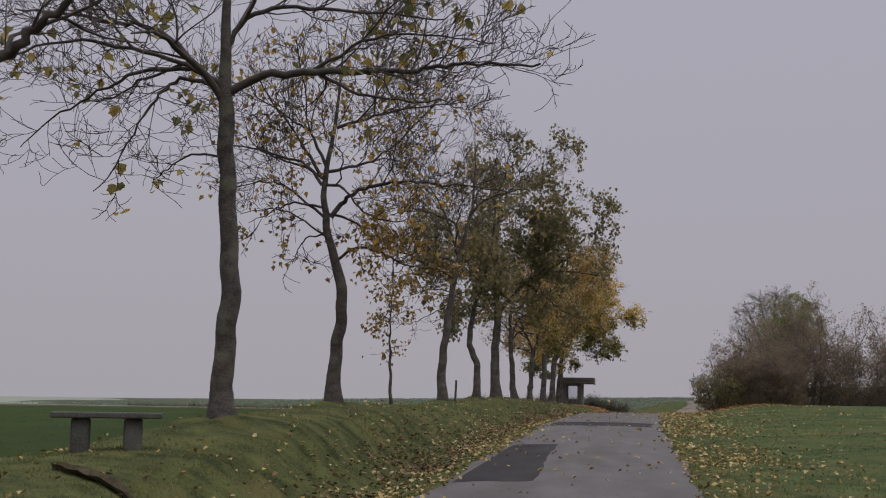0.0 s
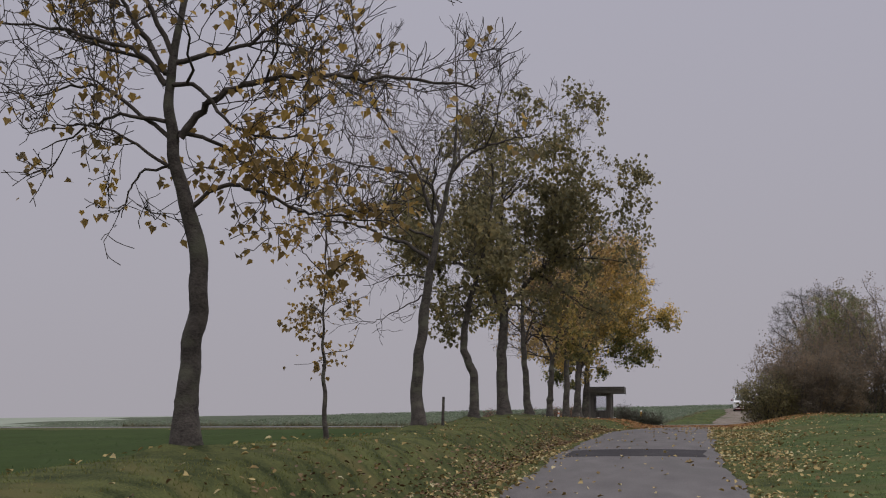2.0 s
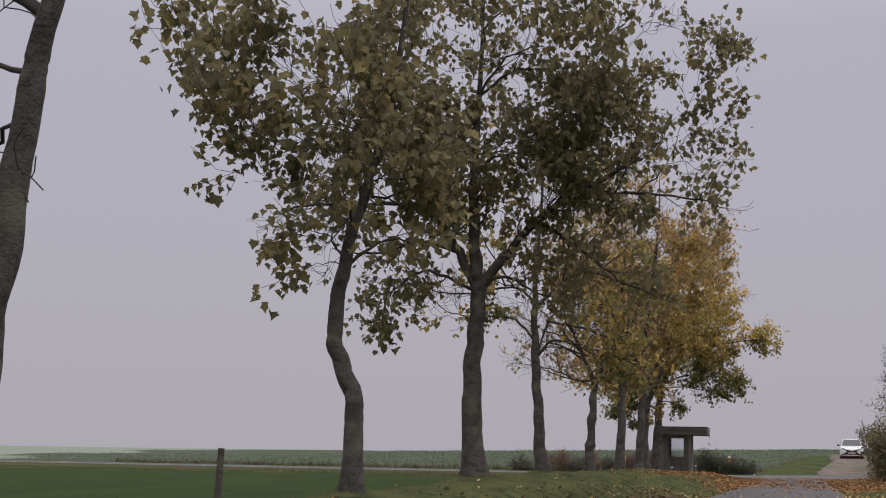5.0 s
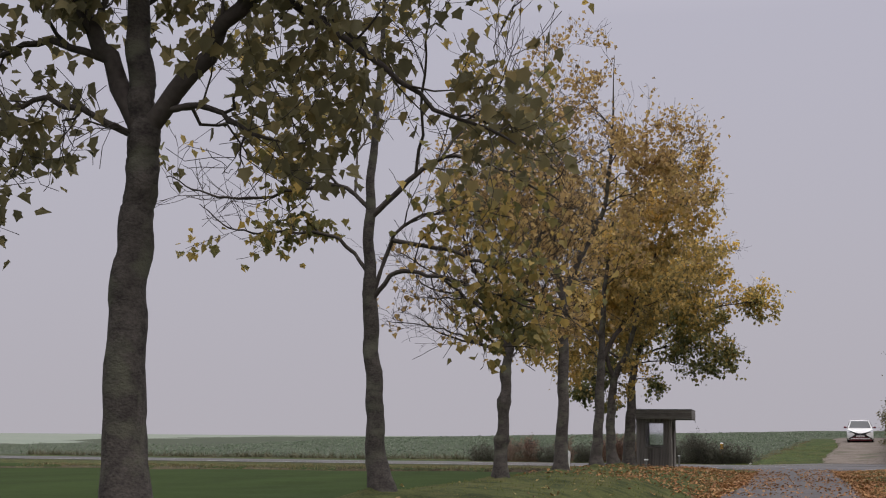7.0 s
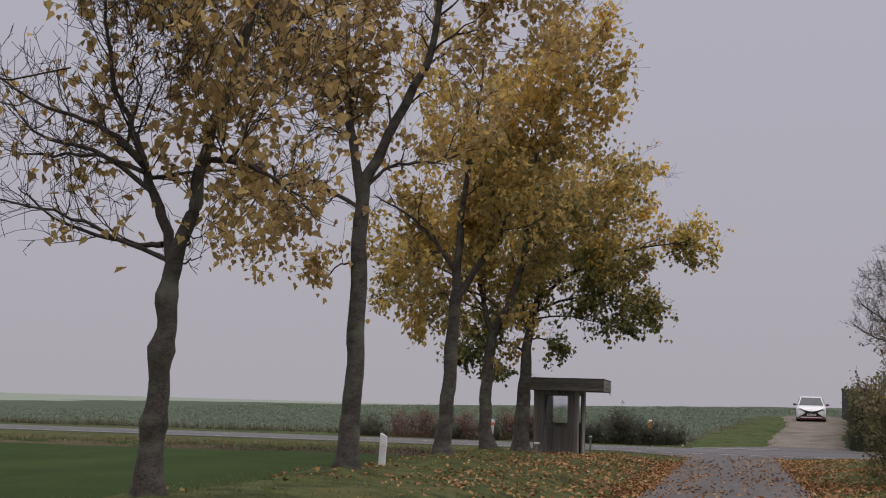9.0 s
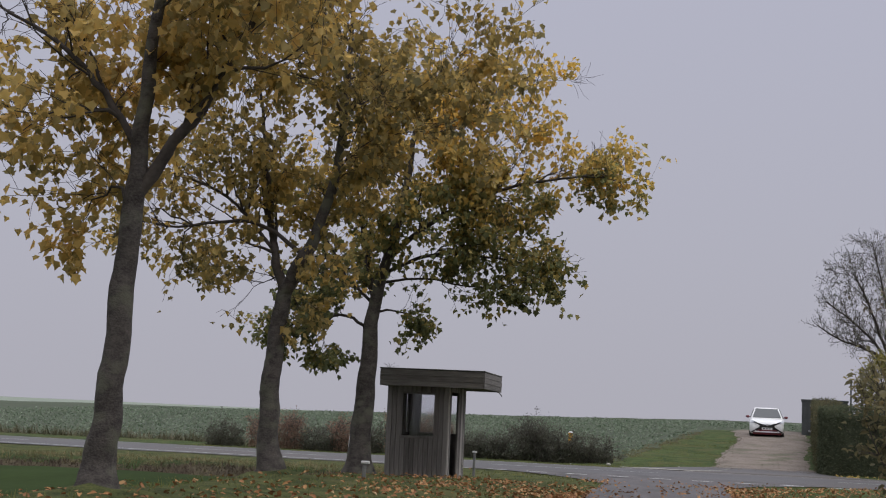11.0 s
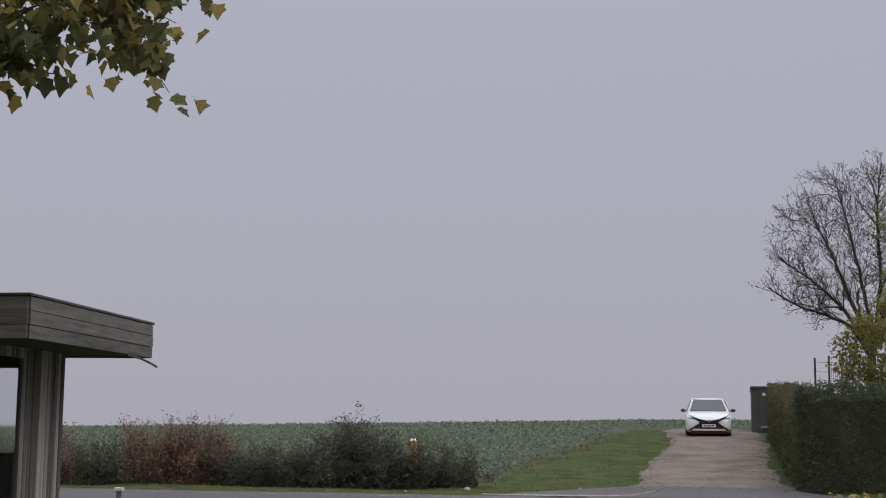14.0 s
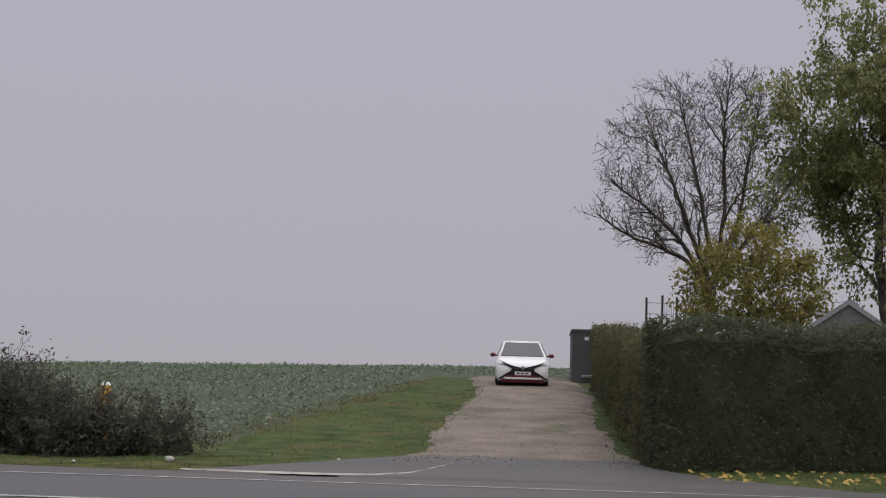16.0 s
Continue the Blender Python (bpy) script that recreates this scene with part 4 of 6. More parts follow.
tree(foot(-5.28, 52.5), [(0, 0, 0), (-0.07, 0, 0.66), (-0.08, 0, 1.4), (-0.03, 0, 2.14), (0.04, 0, 2.71), (0.16, 0, 3.05), (0.47, 0, 3.66), (0.72, 0, 4.5), (0.82, 0, 5.3), (0.95, 0, 9.0)], 0.17, 2.8, ((0.9, 0, 6.1), (3.4, 3.0, 3.5)), 0, 13000, "honey", "broad maple in golden autumn leaf", 121, low=2.0, bunch=4, arms=((0.09, ((0.05, 2.8), (-0.1, 3.28), (-0.27, 3.85), (-0.41, 4.82), (-0.6, 6.2)), 0.2), (0.04, ((0.3, 3.4), (-0.51, 3.88), (-1.61, 3.75), (-2.6, 3.84)), -0.5), (0.035, ((-0.2, 3.5), (-1.0, 4.3), (-2.0, 4.7), (-2.6, 5.0)), 0.4)), gaps=-0.32, leaf_size=0.115, per=2.6, lobes=((-1.35, 3.1, 0.8, 0.5), (-0.6, 2.85, 0.5, 0.5), (-1.3, 4.4, 1.2, 0.8), (0.7, 3.05, 0.55, 0.5), (0.2, 5.0, 1.3, 1.0), (-2.0, 3.7, 0.8, 0.4), (1.8, 7.0, 1.35, 1.5), (3.55, 6.9, 0.9, 0.65), (1.27, 5.83, 1.35, 1.3), (-0.3, 6.8, 1.5, 1.3), (0.3, 8.3, 1.4, 1.0), (0.0, 2.6, 0.6, 0.35), (1.4, 4.2, 0.9, 0.7), (2.6, 5.6, 1.0, 0.9)))
tree(foot(-5.41, 59.2), [(0, 0, 0), (0.04, -0.03, 1.05), (0.12, -0.1, 2.15), (0.18, -0.2, 3.25), (0.38, -0.25, 4.16), (0.64, -0.3, 5.1), (0.77, -0.3, 5.9), (0.9, -0.3, 7.0), (1.2, -0.2, 9.0)], 0.235, 2.6, ((1.3, -0.2, 6.2), (4.0, 3.3, 3.3)), 0, 15500, "gold", "large maple in green and golden leaf beside the shelter", 131, low=2.1, leaf_size=0.122, bunch=3, arms=((0.1, ((0.2, 3.5), (0.0, 4.1), (-0.15, 4.8), (-0.5, 6.3)), 0.3), (0.06, ((0.5, 4.5), (1.5, 5.3), (3.0, 5.9), (4.9, 6.1)), -0.4), (0.045, ((0.35, 4.1), (1.3, 4.5), (2.4, 4.5), (3.5, 4.3)), 0.2), (0.03, ((0.3, 3.9), (1.2, 4.0), (2.1, 3.85), (2.9, 3.8)), -0.3), (0.03, ((0.2, 3.3), (0.6, 3.35), (0.95, 3.2)), 0.2), (0.04, ((0.15, 2.9), (-0.4, 3.2), (-1.0, 3.1), (-1.6, 2.9)), -0.3), (0.04, ((0.2, 3.4), (-0.4, 3.9), (-1.1, 4.1), (-1.7, 4.1)), 0.4)), gaps=-0.25, per=2.8, thick_spots=(((-0.9, 0, 3.0), (1.1, 1.6, 0.75), 900), ((0.95, 0, 3.1), (0.6, 1.2, 0.36), 300), ((-0.8, 0, 4.1), (1.1, 1.5, 0.7), 500), ((3.4, 0, 4.0), (0.9, 1.5, 0.5), 350), ((4.0, 0, 6.1), (1.1, 1.5, 0.7), 500)), lobes=((3.4, 6.36, 1.1, 0.95), (4.95, 6.28, 0.85, 0.75), (4.6, 5.8, 1.2, 0.35), (2.15, 5.1, 0.95, 0.45), (3.3, 4.55, 1.0, 0.4), (3.85, 4.26, 0.72, 0.28), (3.45, 3.86, 0.68, 0.27), (2.4, 3.6, 0.85, 0.34), (1.02, 3.05, 0.45, 0.24), (-1.02, 2.97, 0.95, 0.6), (-0.64, 2.35, 0.42, 0.25), (-0.95, 4.07, 1.03, 0.6), (0.94, 4.64, 0.78, 0.7), (0.72, 6.40, 1.43, 1.15), (1.53, 7.83, 1.62, 1.05), (-0.76, 5.73, 1.15, 1.05), (2.86, 7.83, 1.34, 0.76), (1.4, 5.5, 0.8, 0.5)))

# ---------------------------------------------------------------- shrubs and hedge
def bush(at, size, stems, leaves, leaf, label, seed, leaf_size=0.08, twig=TWIG, spread=0.6, group="", thick=1.0, name="bush", gap=1.0, skirt=0.0):
    """A shrub: many stems fanning from the foot, twigs on them, and small leaves."""
    wood = Wood(seed)
    rng = wood.rng
    rx, ry, rz = size
    ns = Vector((seed * 1.9, 0, 0))

    def inside(p):
        e = (p.x / rx) ** 2 + (p.y / ry) ** 2 + ((p.z - rz * 0.45) / (rz * 0.58)) ** 2
        return e < 1 + 0.6 * noise.noise(p * (1.6 / rx + 0.35) + ns)

    for k in range(stems):
        w, f = k * 2.39996, math.sqrt((k + 0.5) / stems)
        p = Vector((math.cos(w) * f * rx * 0.5, math.sin(w) * f * ry * 0.5, -0.1))
        d = Vector((math.cos(w) * f * spread * rx / rz, math.sin(w) * f * spread * ry / rz, 1 - 0.35 * f))
        grow(wood, p, d, rz * rng.uniform(0.75, 1.1), (0.006 + 0.006 * rz) * thick, 1, 3, inside, 0.0, thick, gap)
    ob = thing(name, at, label, name.split("_")[-1], group)
    child("stem_work", wood.mesh("stem_work", twig), ob)
    if leaves:
        ar = np.random.default_rng(seed)
        tips = np.array([tuple(p) for p in wood.tips])
        places = tips[ar.integers(0, len(tips), leaves)] + ar.normal(0, 0.045 + 0.004 * rz, (leaves, 3))
        low_n = int(leaves * skirt)
        if low_n:
            w, f = ar.uniform(0, math.tau, low_n), np.sqrt(ar.random(low_n))
            places = np.concatenate([places, np.stack([np.cos(w) * f * rx * 0.85, np.sin(w) * f * ry * 0.85, rz * ar.beta(1.2, 2.2, low_n) * 0.75], -1)])
        if skirt:                               # the tops are nearly stripped
            places = places[ar.random(len(places)) < np.interp(places[:, 2] / rz, (0.45, 0.8), (1.0, 0.3 if rz < 3 else 0.6))]
        leaves = len(places)
        places[:, 2] = np.maximum(places[:, 2], 0.03)
        child("leaf_crown", leaf_mesh("leaf_crown", places, ar.uniform(0.6, 1.3, leaves) * leaf_size, leaf, ar, 0.2, OVAL_SHAPE), ob)
    return ob


# the thicket beside the lane
bush(foot(4.2, 47.5), (1.6, 1.8, 2.5), 36, 9000, LEAF["green"], "dense low evergreen shrub at the edge of a thicket", 201, 0.085, group="lane thicket", skirt=0.35, gap=2)
bush(foot(6.6, 50.5), (3.1, 3.0, 6.2), 24, 16000, LEAF["bush"], "tall brown thicket shrub with fine bare twigs", 202, 0.09, TWIG_GREY, spread=1.1, group="lane thicket", skirt=0.35, gap=1.7)
bush(foot(9.2, 52.5), (4.0, 3.2, 8.6), 26, 18000, LEAF["bush"], "tall brown thicket shrub with fine bare twigs", 203, 0.095, TWIG_GREY, spread=1.0, group="lane thicket", skirt=0.35, gap=1.8)
bush(foot(6.6, 48.0), (2.3, 1.8, 3.8), 30, 16000, LEAF["bush"], "rusty brown shrub in front of a thicket", 204, 0.078, TWIG_GREY, spread=1.0, group="lane thicket", skirt=0.35, gap=2.2)
bush(foot(12.4, 51.0), (3.2, 3.0, 6.4), 24, 14000, LEAF["bush"], "dark brown thicket shrub losing its leaves", 205, 0.095, TWIG_GREY, spread=1.0, group="lane thicket", skirt=0.35, gap=1.8)
bush(foot(16.4, 54.0), (3.4, 3.0, 8.4), 22, 11000, LEAF["bush"], "tall pale brown thicket shrub with fine twigs", 206, 0.1, TWIG_GREY, spread=1.0, group="lane thicket", skirt=0.35, gap=1.9)
bush(foot(6.6, 56.2), (1.9, 2.2, 3.6), 24, 8000, LEAF["bush"], "rusty shrub behind an evergreen", 207, 0.065, TWIG_GREY, group="lane thicket", skirt=0.35, gap=2.2)

# shrubs on the far verge of the main road
VERGE_LEAF = foliage("verge_leaves", [(0.075, 0.07, 0.06), (0.1, 0.095, 0.075), (0.12, 0.125, 0.09), (0.13, 0.115, 0.09)], 0.9)
VERGE = ((-15.2, 80.6, 0.8, 0.9, "leaf"), (-13.6, 80.4, 0.7, 1.3, "seed"), (-12.6, 80.5, 0.55, 1.45, "seed"), (-11.6, 80.3, 0.7, 0.9, "leaf"), (-10.7, 80.6, 0.5, 1.4, "seed"), (-9.7, 80.3, 0.6, 1.0, "leaf"), (-8.75, 80.6, 0.5, 1.45, "seed"), (-8.05, 80.5, 0.45, 1.55, "seed"), (-7.55, 80.3, 0.5, 1.6, "seed"), (-7.05, 80.6, 0.42, 1.7, "seed"), (-6.3, 80.3, 0.7, 0.85, "leaf"), (-5.4, 80.5, 0.8, 0.95, "leaf"), (-4.6, 80.4, 0.75, 1.15, "leaf"), (-4.05, 80.9, 0.45, 1.75, "seed"), (-3.55, 80.6, 0.5, 1.65, "seed"), (-3.1, 80.3, 0.85, 1.15, "leaf"), (-2.4, 80.2, 0.8, 1.0, "leaf"), (-1.6, 80.4, 0.65, 0.8, "leaf"))
for k, (x, y, r, h, kind) in enumerate(VERGE):
    bush(foot(x, y), (r, 0.65, h if kind == "leaf" else 0.88 * h), 15, 2800 if kind == "leaf" else 2300, SEED if kind == "seed" and x < -6 else VERGE_LEAF, ("upright reddish brown dried wild shrub on the far road verge" if x < -6 else "upright dull olive-brown wild shrub on the far road verge") if kind == "seed" else "low dark grey-green leafy shrub on the far road verge", 220 + k, 0.062, TWIG, group="far verge shrubs", gap=1.5, spread=0.6 if kind == "leaf" else 0.12, skirt=0.6)


def hedge(ax, ay, bx, by, thick, height, seed, label, leaf, open_side, dense):
    """A clipped hedge from a to b: a twiggy core under a skin of small leaves."""
    a, b = Vector((ax, ay, 0)), Vector((bx, by, 0))
    along = b - a
    length = along.length
    along.normalize()
    side = Vector((-along.y, along.x, 0))
    ob = thing("hedge", (ax, ay, 0), label, "hedge", "garden hedge")
    bm = bmesh.new()
    n = max(2, int(length / 0.5))
    rows = []
    for i in range(n + 1):
        p = along * (length * i / n)
        g = float(gz(ax + p.x, ay + p.y))
        h = height + 0.07 * math.sin(i * 0.9 + seed) + 0.05 * math.sin(i * 2.3)
        ring = [(-0.42, 0.0), (-0.45, 0.5), (-0.38, 0.93), (0, 1.0), (0.38, 0.93), (0.45, 0.5), (0.42, 0.0)]
        rows.append([bm.verts.new(p + side * (u * thick * 0.6 + 0.05 * math.sin(i * 3.1 + 9 * v)) + Vector((0, 0, g - 0.1 + v * (h - 0.16)))) for u, v in ring])
    for i in range(n):
        for j in range(6):
            bm.faces.new((rows[i][j], rows[i + 1][j], rows[i + 1][j + 1], rows[i][j + 1]))
    bm.faces.new(rows[0][::-1])
    bm.faces.new(rows[-1])
    part("core", bm, HEDGE_CORE, ob)
    ar = np.random.default_rng(seed)
    count = int(length * (height + thick) * dense)
    u = ar.random(count)
    face = ar.random(count)
    low_z, high_z = ar.uniform(0, height, count), height - np.abs(ar.normal(0, 0.22, count))
    flank = np.where(ar.random(count) < 0.85, open_side, -open_side) * thick / 2
    on_top = face < 0.42
    off = np.where(on_top, ar.uniform(-thick / 2, thick / 2, count), flank)
    z = np.where(on_top, high_z, low_z)
    i_end = ar.random(count) < (thick / (length + thick)) * 0.6
    off = np.where(i_end, ar.uniform(-thick / 2, thick / 2, count), off)
    z = np.where(i_end, ar.uniform(0, height, count), z)
    u = np.where(i_end, 0.0, u)
    bulge = 0.07 * np.sin(u * length * 1.9 + seed) + 0.05 * np.sin(u * length * 5 + z * 3)
    off = off + np.sign(off) * (bulge - np.abs(ar.normal(0, 0.07, count)))
    z = z + 0.07 * np.sin(u * length * 1.8) * (z > height - 0.3) + ar.normal(0, 0.045, count)
    px = along.x * u * length + side.x * off
    py = along.y * u * length + side.y * off
    pz = gz(ax + px, ay + py) - 0.05 + np.maximum(z, 0.04)
    child("leaf_skin", leaf_mesh("leaf_skin", np.stack([px, py, pz], -1), ar.uniform(0.6, 1.3, count) * 0.072, leaf, ar, 0.0, OVAL_SHAPE), ob)
    sh = Wood(seed)
    for k in range(int(length * 2.2)):
        t = sh.rng.random() * length
        p = along * t + side * sh.rng.uniform(-0.4, 0.4) * thick
        p.z = float(gz(ax + p.x, ay + p.y)) + height - 0.1
        q = p + Vector((sh.rng.gauss(0, 0.06), sh.rng.gauss(0, 0.06), sh.rng.uniform(0.15, 0.34)))
        sh.tube([p, p.lerp(q, 0.5), q], [0.006, 0.005, 0.003], 3)
    tagged(child("shoots", sh.mesh("shoots", TWIG), ob), kind="stuff")
    return ob


HEDGE_CORE = surface("hedge_inside", (0.045, 0.052, 0.034), (0.08, 0.09, 0.058), 6, 40, 1.0, 0.8, gloss=0.0)
hedge(5.95, 80.4, 19.0, 81.64, 1.3, 2.3, 301, "tall clipped dark green hedge along the road", HEDGE_LEAF, -1, 560)
hedge(6.55, 81.4, 8.75, 103.5, 1.2, 2.05, 302, "clipped hedge with browning leaves along the gravel drive", foliage("browning_hedge_leaves", [(0.065, 0.07, 0.042), (0.095, 0.095, 0.055), (0.125, 0.12, 0.066), (0.18, 0.135, 0.078)], 0.95), 1, 320)

# trees behind the hedge
tree(foot(12.6, 106), [(0, 0, 0), (-0.1, 0, 1.5), (0, 0, 3.2), (0.2, 0, 4.4), (0.35, 0, 5.8)], 0.24, 3.0, ((-0.1, 0, 7.2), (4.2, 3.8, 4.1)), 84, 9000, "grey", "wide grey-brown garden tree nearly without leaves", 401, top=3, group="", twigs=TWIG, leaf_size=0.075, thick=2.2, gaps=-0.6, bunch=1, arms=(
    (0.1, ((0.0, 3.0), (-0.8, 4.3), (-1.8, 4.8), (-3.0, 5.2), (-4.1, 5.9)), -0.6),
    (0.1, ((0.0, 3.3), (-1.0, 5.0), (-2.2, 6.2), (-3.5, 7.2)), 0.5),
    (0.1, ((0.0, 3.5), (-0.8, 5.5), (-1.5, 7.3), (-2.2, 8.6)), -0.4),
    (0.09, ((0.1, 3.9), (-0.3, 6.2), (-0.7, 8.3), (-1.0, 9.9)), 0.6),
    (0.09, ((0.2, 4.4), (0.4, 6.6), (0.3, 8.8), (0.5, 10.9)), -0.5),
    (0.1, ((0.1, 3.8), (0.9, 5.8), (1.3, 8.0), (1.8, 10.4)), 0.4),
    (0.09, ((0.1, 3.6), (1.2, 5.2), (2.4, 6.8), (3.4, 8.4)), -0.3)))
tree(foot(12.3, 88.2), [(0, 0, 0), (0.1, 0, 2), (-0.1, 0, 4), (0.1, 0, 6.5), (0.2, 0, 9.2)], 0.22, 1.6, ((0.1, 0, 5.9), (3.2, 2.8, 3.9)), 0, 38000, "willow", "tall willow with pale green foliage", 411, top=3, group="", leaf_size=0.105, thick=1.5, droop=0.5, gaps=-0.5, bunch=3, per=3.4, low=2.2, lobes=((-1.5, 7.2, 1.5, 1.5), (-0.04, 9.0, 1.7, 1.1), (-1.7, 5.2, 1.0, 1.0), (0.0, 4.4, 1.5, 1.7), (1.5, 7.6, 1.5, 1.5), (2.2, 5.4, 1.3, 1.5), (0.2, 6.6, 1.4, 1.2)))
tree(foot(11.1, 95), [(0, 0, 0), (0.1, 0, 1.2), (0, 0, 2.6), (0.1, 0, 4.4)], 0.1, 1.0, ((0.1, 0, 2.9), (2.0, 1.8, 2.0)), 22, 9500, "lime", "small garden tree with yellow-green leaves", 421, top=3, group="", leaf_size=0.095, thick=1.4, gaps=-0.6, bunch=2)

# ---------------------------------------------------------------- the bus shelter
GLASS, g_nt, g_bsdf, _ = nodes_of("dusty_glass")
g_bsdf.inputs["Base Color"].default_value = (0.86, 0.87, 0.89, 1)
g_bsdf.inputs["Transmission Weight"].default_value = 1.0
g_bsdf.inputs["Roughness"].default_value = 0.04
g_bsdf.inputs["IOR"].default_value = 1.45


def piece(name, me, parent, at, turn=0.0, label=""):
    ob = new(name, me)
    ob.parent = parent
    ob.matrix_local = pose(*at, 0, 0, turn)
    if label:
        tagged(ob, label)
    return ob


BOARDS = {}


def board_mesh(w, t, h, material):
    """One board with chamfered edges, foot at its middle; alike boards share a mesh."""
    key = (round(w, 3), round(t, 3), round(h, 3), material.name)
    if key not in BOARDS:
        c = min(0.006, t / 3)
        ring = [(-w / 2, -t / 2 + c), (-w / 2 + c, -t / 2), (w / 2 - c, -t / 2), (w / 2, -t / 2 + c), (w / 2, t / 2), (-w / 2, t / 2)]
        vs = [(x, y, z) for z in (0, h) for x, y in ring]
        fs = [(k, (k + 1) % 6, 6 + (k + 1) % 6, 6 + k) for k in range(6)] + [tuple(range(5, -1, -1)), tuple(range(6, 12))]
        BOARDS[key] = mesh_of("board", vs, fs, material)
    return BOARDS[key]


def wall_of_boards(parent, name, x, y, turn, length, height, holes, material, width=0.105, label=""):
    """A boarded wall from (x, y) on, seen from its outer side; holes: (start, end, sill, head)."""
    wall = new(name)
    wall.parent = parent
    wall.matrix_local = pose(x, y, 0, 0, 0, turn)
    tagged(wall, label)
    n = round(length / width)
    w = length / n
    r = random.Random(int(length * 100))
    for k in range(n):
        mid = (k + 0.5) * w
        spans = [(0.0, height)]
        for s, e, sill, head in holes:
            if s < mid < e:
                spans = [(a, b) for a, b in ((0.0, sill), (head, height)) if b - a > 0.03]
        for a, b in spans:
            piece("board", board_mesh(w - 0.007, 0.024 if k % 2 else 0.032, b - a, material), wall, (mid, r.uniform(-0.003, 0.003), a))
    bm = bmesh.new()
    spans = []
    last = 0.0
    for s, e, sill, head in sorted(holes):
        spans += [(last, s, 0.0, height), (s, e, 0.0, sill), (s, e, head, height)]
        last = e
    spans.append((last, length, 0.0, height))
    for s, e, a, b in spans:
        if e - s > 0.01 and b - a > 0.01:
            box(bm, s + 0.002, 0.02, a + 0.002, e - 0.002, 0.045, b - 0.002)
    part("lining", bm, BOARD, wall)
    return wall


shelter = thing("bus_shelter", (0, 0, 0), "weathered dark wooden bus shelter with a flat roof", "shelter")
SX0, SX1, SY0, SY1, SH = -5.29, -3.96, 61.3, 63.8, 2.0
front = wall_of_boards(shelter, "front_wall", SX0, SY0, 0, SX1 - SX0, SH, [(0.34, 1.02, 0.93, 1.82)], BOARD, label="dark boarded wall with a small window")
back = wall_of_boards(shelter, "back_wall", SX1, SY1, 180, SX1 - SX0, SH, [(0.12, 1.05, 0.98, 1.85)], BOARD, label="dark boarded wall with a window")
left = wall_of_boards(shelter, "field_wall", SX0, SY1, -90, SY1 - SY0, SH, [(0.06, 0.5, 0.98, 1.85)], BOARD, label="dark boarded wall with a narrow window")
side = wall_of_boards(shelter, "lane_wall", SX1, SY0, 90, SY1 - SY0, SH, [(0.33, 1.48, 0.0, 1.9)], BOARD_GREY, 0.085, label="bleached boarded wall with a doorway")
for wall, s, e, sill, head in ((front, 0.34, 1.02, 0.93, 1.82), (back, 0.12, 1.05, 0.98, 1.85), (left, 0.06, 0.5, 0.98, 1.85)):
    bm = bmesh.new()
    for a in ((s - 0.03, -0.035, sill - 0.05, e + 0.03, 0.05, sill), (s - 0.02, -0.028, head, e + 0.02, 0.05, head + 0.04), (s - 0.04, -0.028, sill, s, 0.05, head), (e, -0.028, sill, e + 0.04, 0.05, head)):
        box(bm, *a, 0.004)
    part("window_frame", bm, BOARD, wall)
    bm = bmesh.new()
    box(bm, s, 0.008, sill, e, 0.014, head)
    pane = part("pane", bm, GLASS, wall)
    pane.visible_shadow = False
bm = bmesh.new()
box(bm, SX0 + 0.05, SY0 + 0.05, -0.08, SX1 - 0.05, SY1 - 0.05, 0.03, 0.01)
part("floor_slab", bm, CONCRETE, shelter)
bm = bmesh.new()
box(bm, SX0 + 0.06, SY0 + 0.1, 0.42, SX0 + 0.4, SY1 - 0.1, 0.46, 0.008)
part("seat", bm, BOARD, shelter)
roof = new("roof")
roof.parent = shelter
tagged(roof, "flat felt roof with grey board fascia")
RX0, RX1, RY0, RY1 = -5.42, -3.2, 61.08, 64.26
bm = bmesh.new()
box(bm, RX0 + 0.03, RY0 + 0.03, SH, RX1 - 0.03, RY1 - 0.03, SH + 0.3, 0.01)
part("deck", bm, FELT, roof)
for k in range(3):
    z = SH - 0.02 + k * 0.118
    for x0, y0, x1, y1 in ((RX0, RY0 - 0.02, RX1, RY0 + 0.008), (RX0, RY1 - 0.008, RX1, RY1 + 0.02), (RX0 - 0.022, RY0, RX0 + 0.006, RY1), (RX1 - 0.006, RY0, RX1 + 0.022, RY1)):
        bm = bmesh.new()
        o = 0.004 * (k % 2)
        box(bm, x0 - o, y0 - o, z, x1 + o, y1 + o, z + 0.113, 0.004)
        part("fascia_board", bm, FASCIA, roof)
bm = bmesh.new()
box(bm, RX0 - 0.03, RY0 - 0.03, SH + 0.335, RX1 + 0.03, RY1 + 0.03, SH + 0.36, 0.006)
part("felt_edge", bm, FELT, roof)

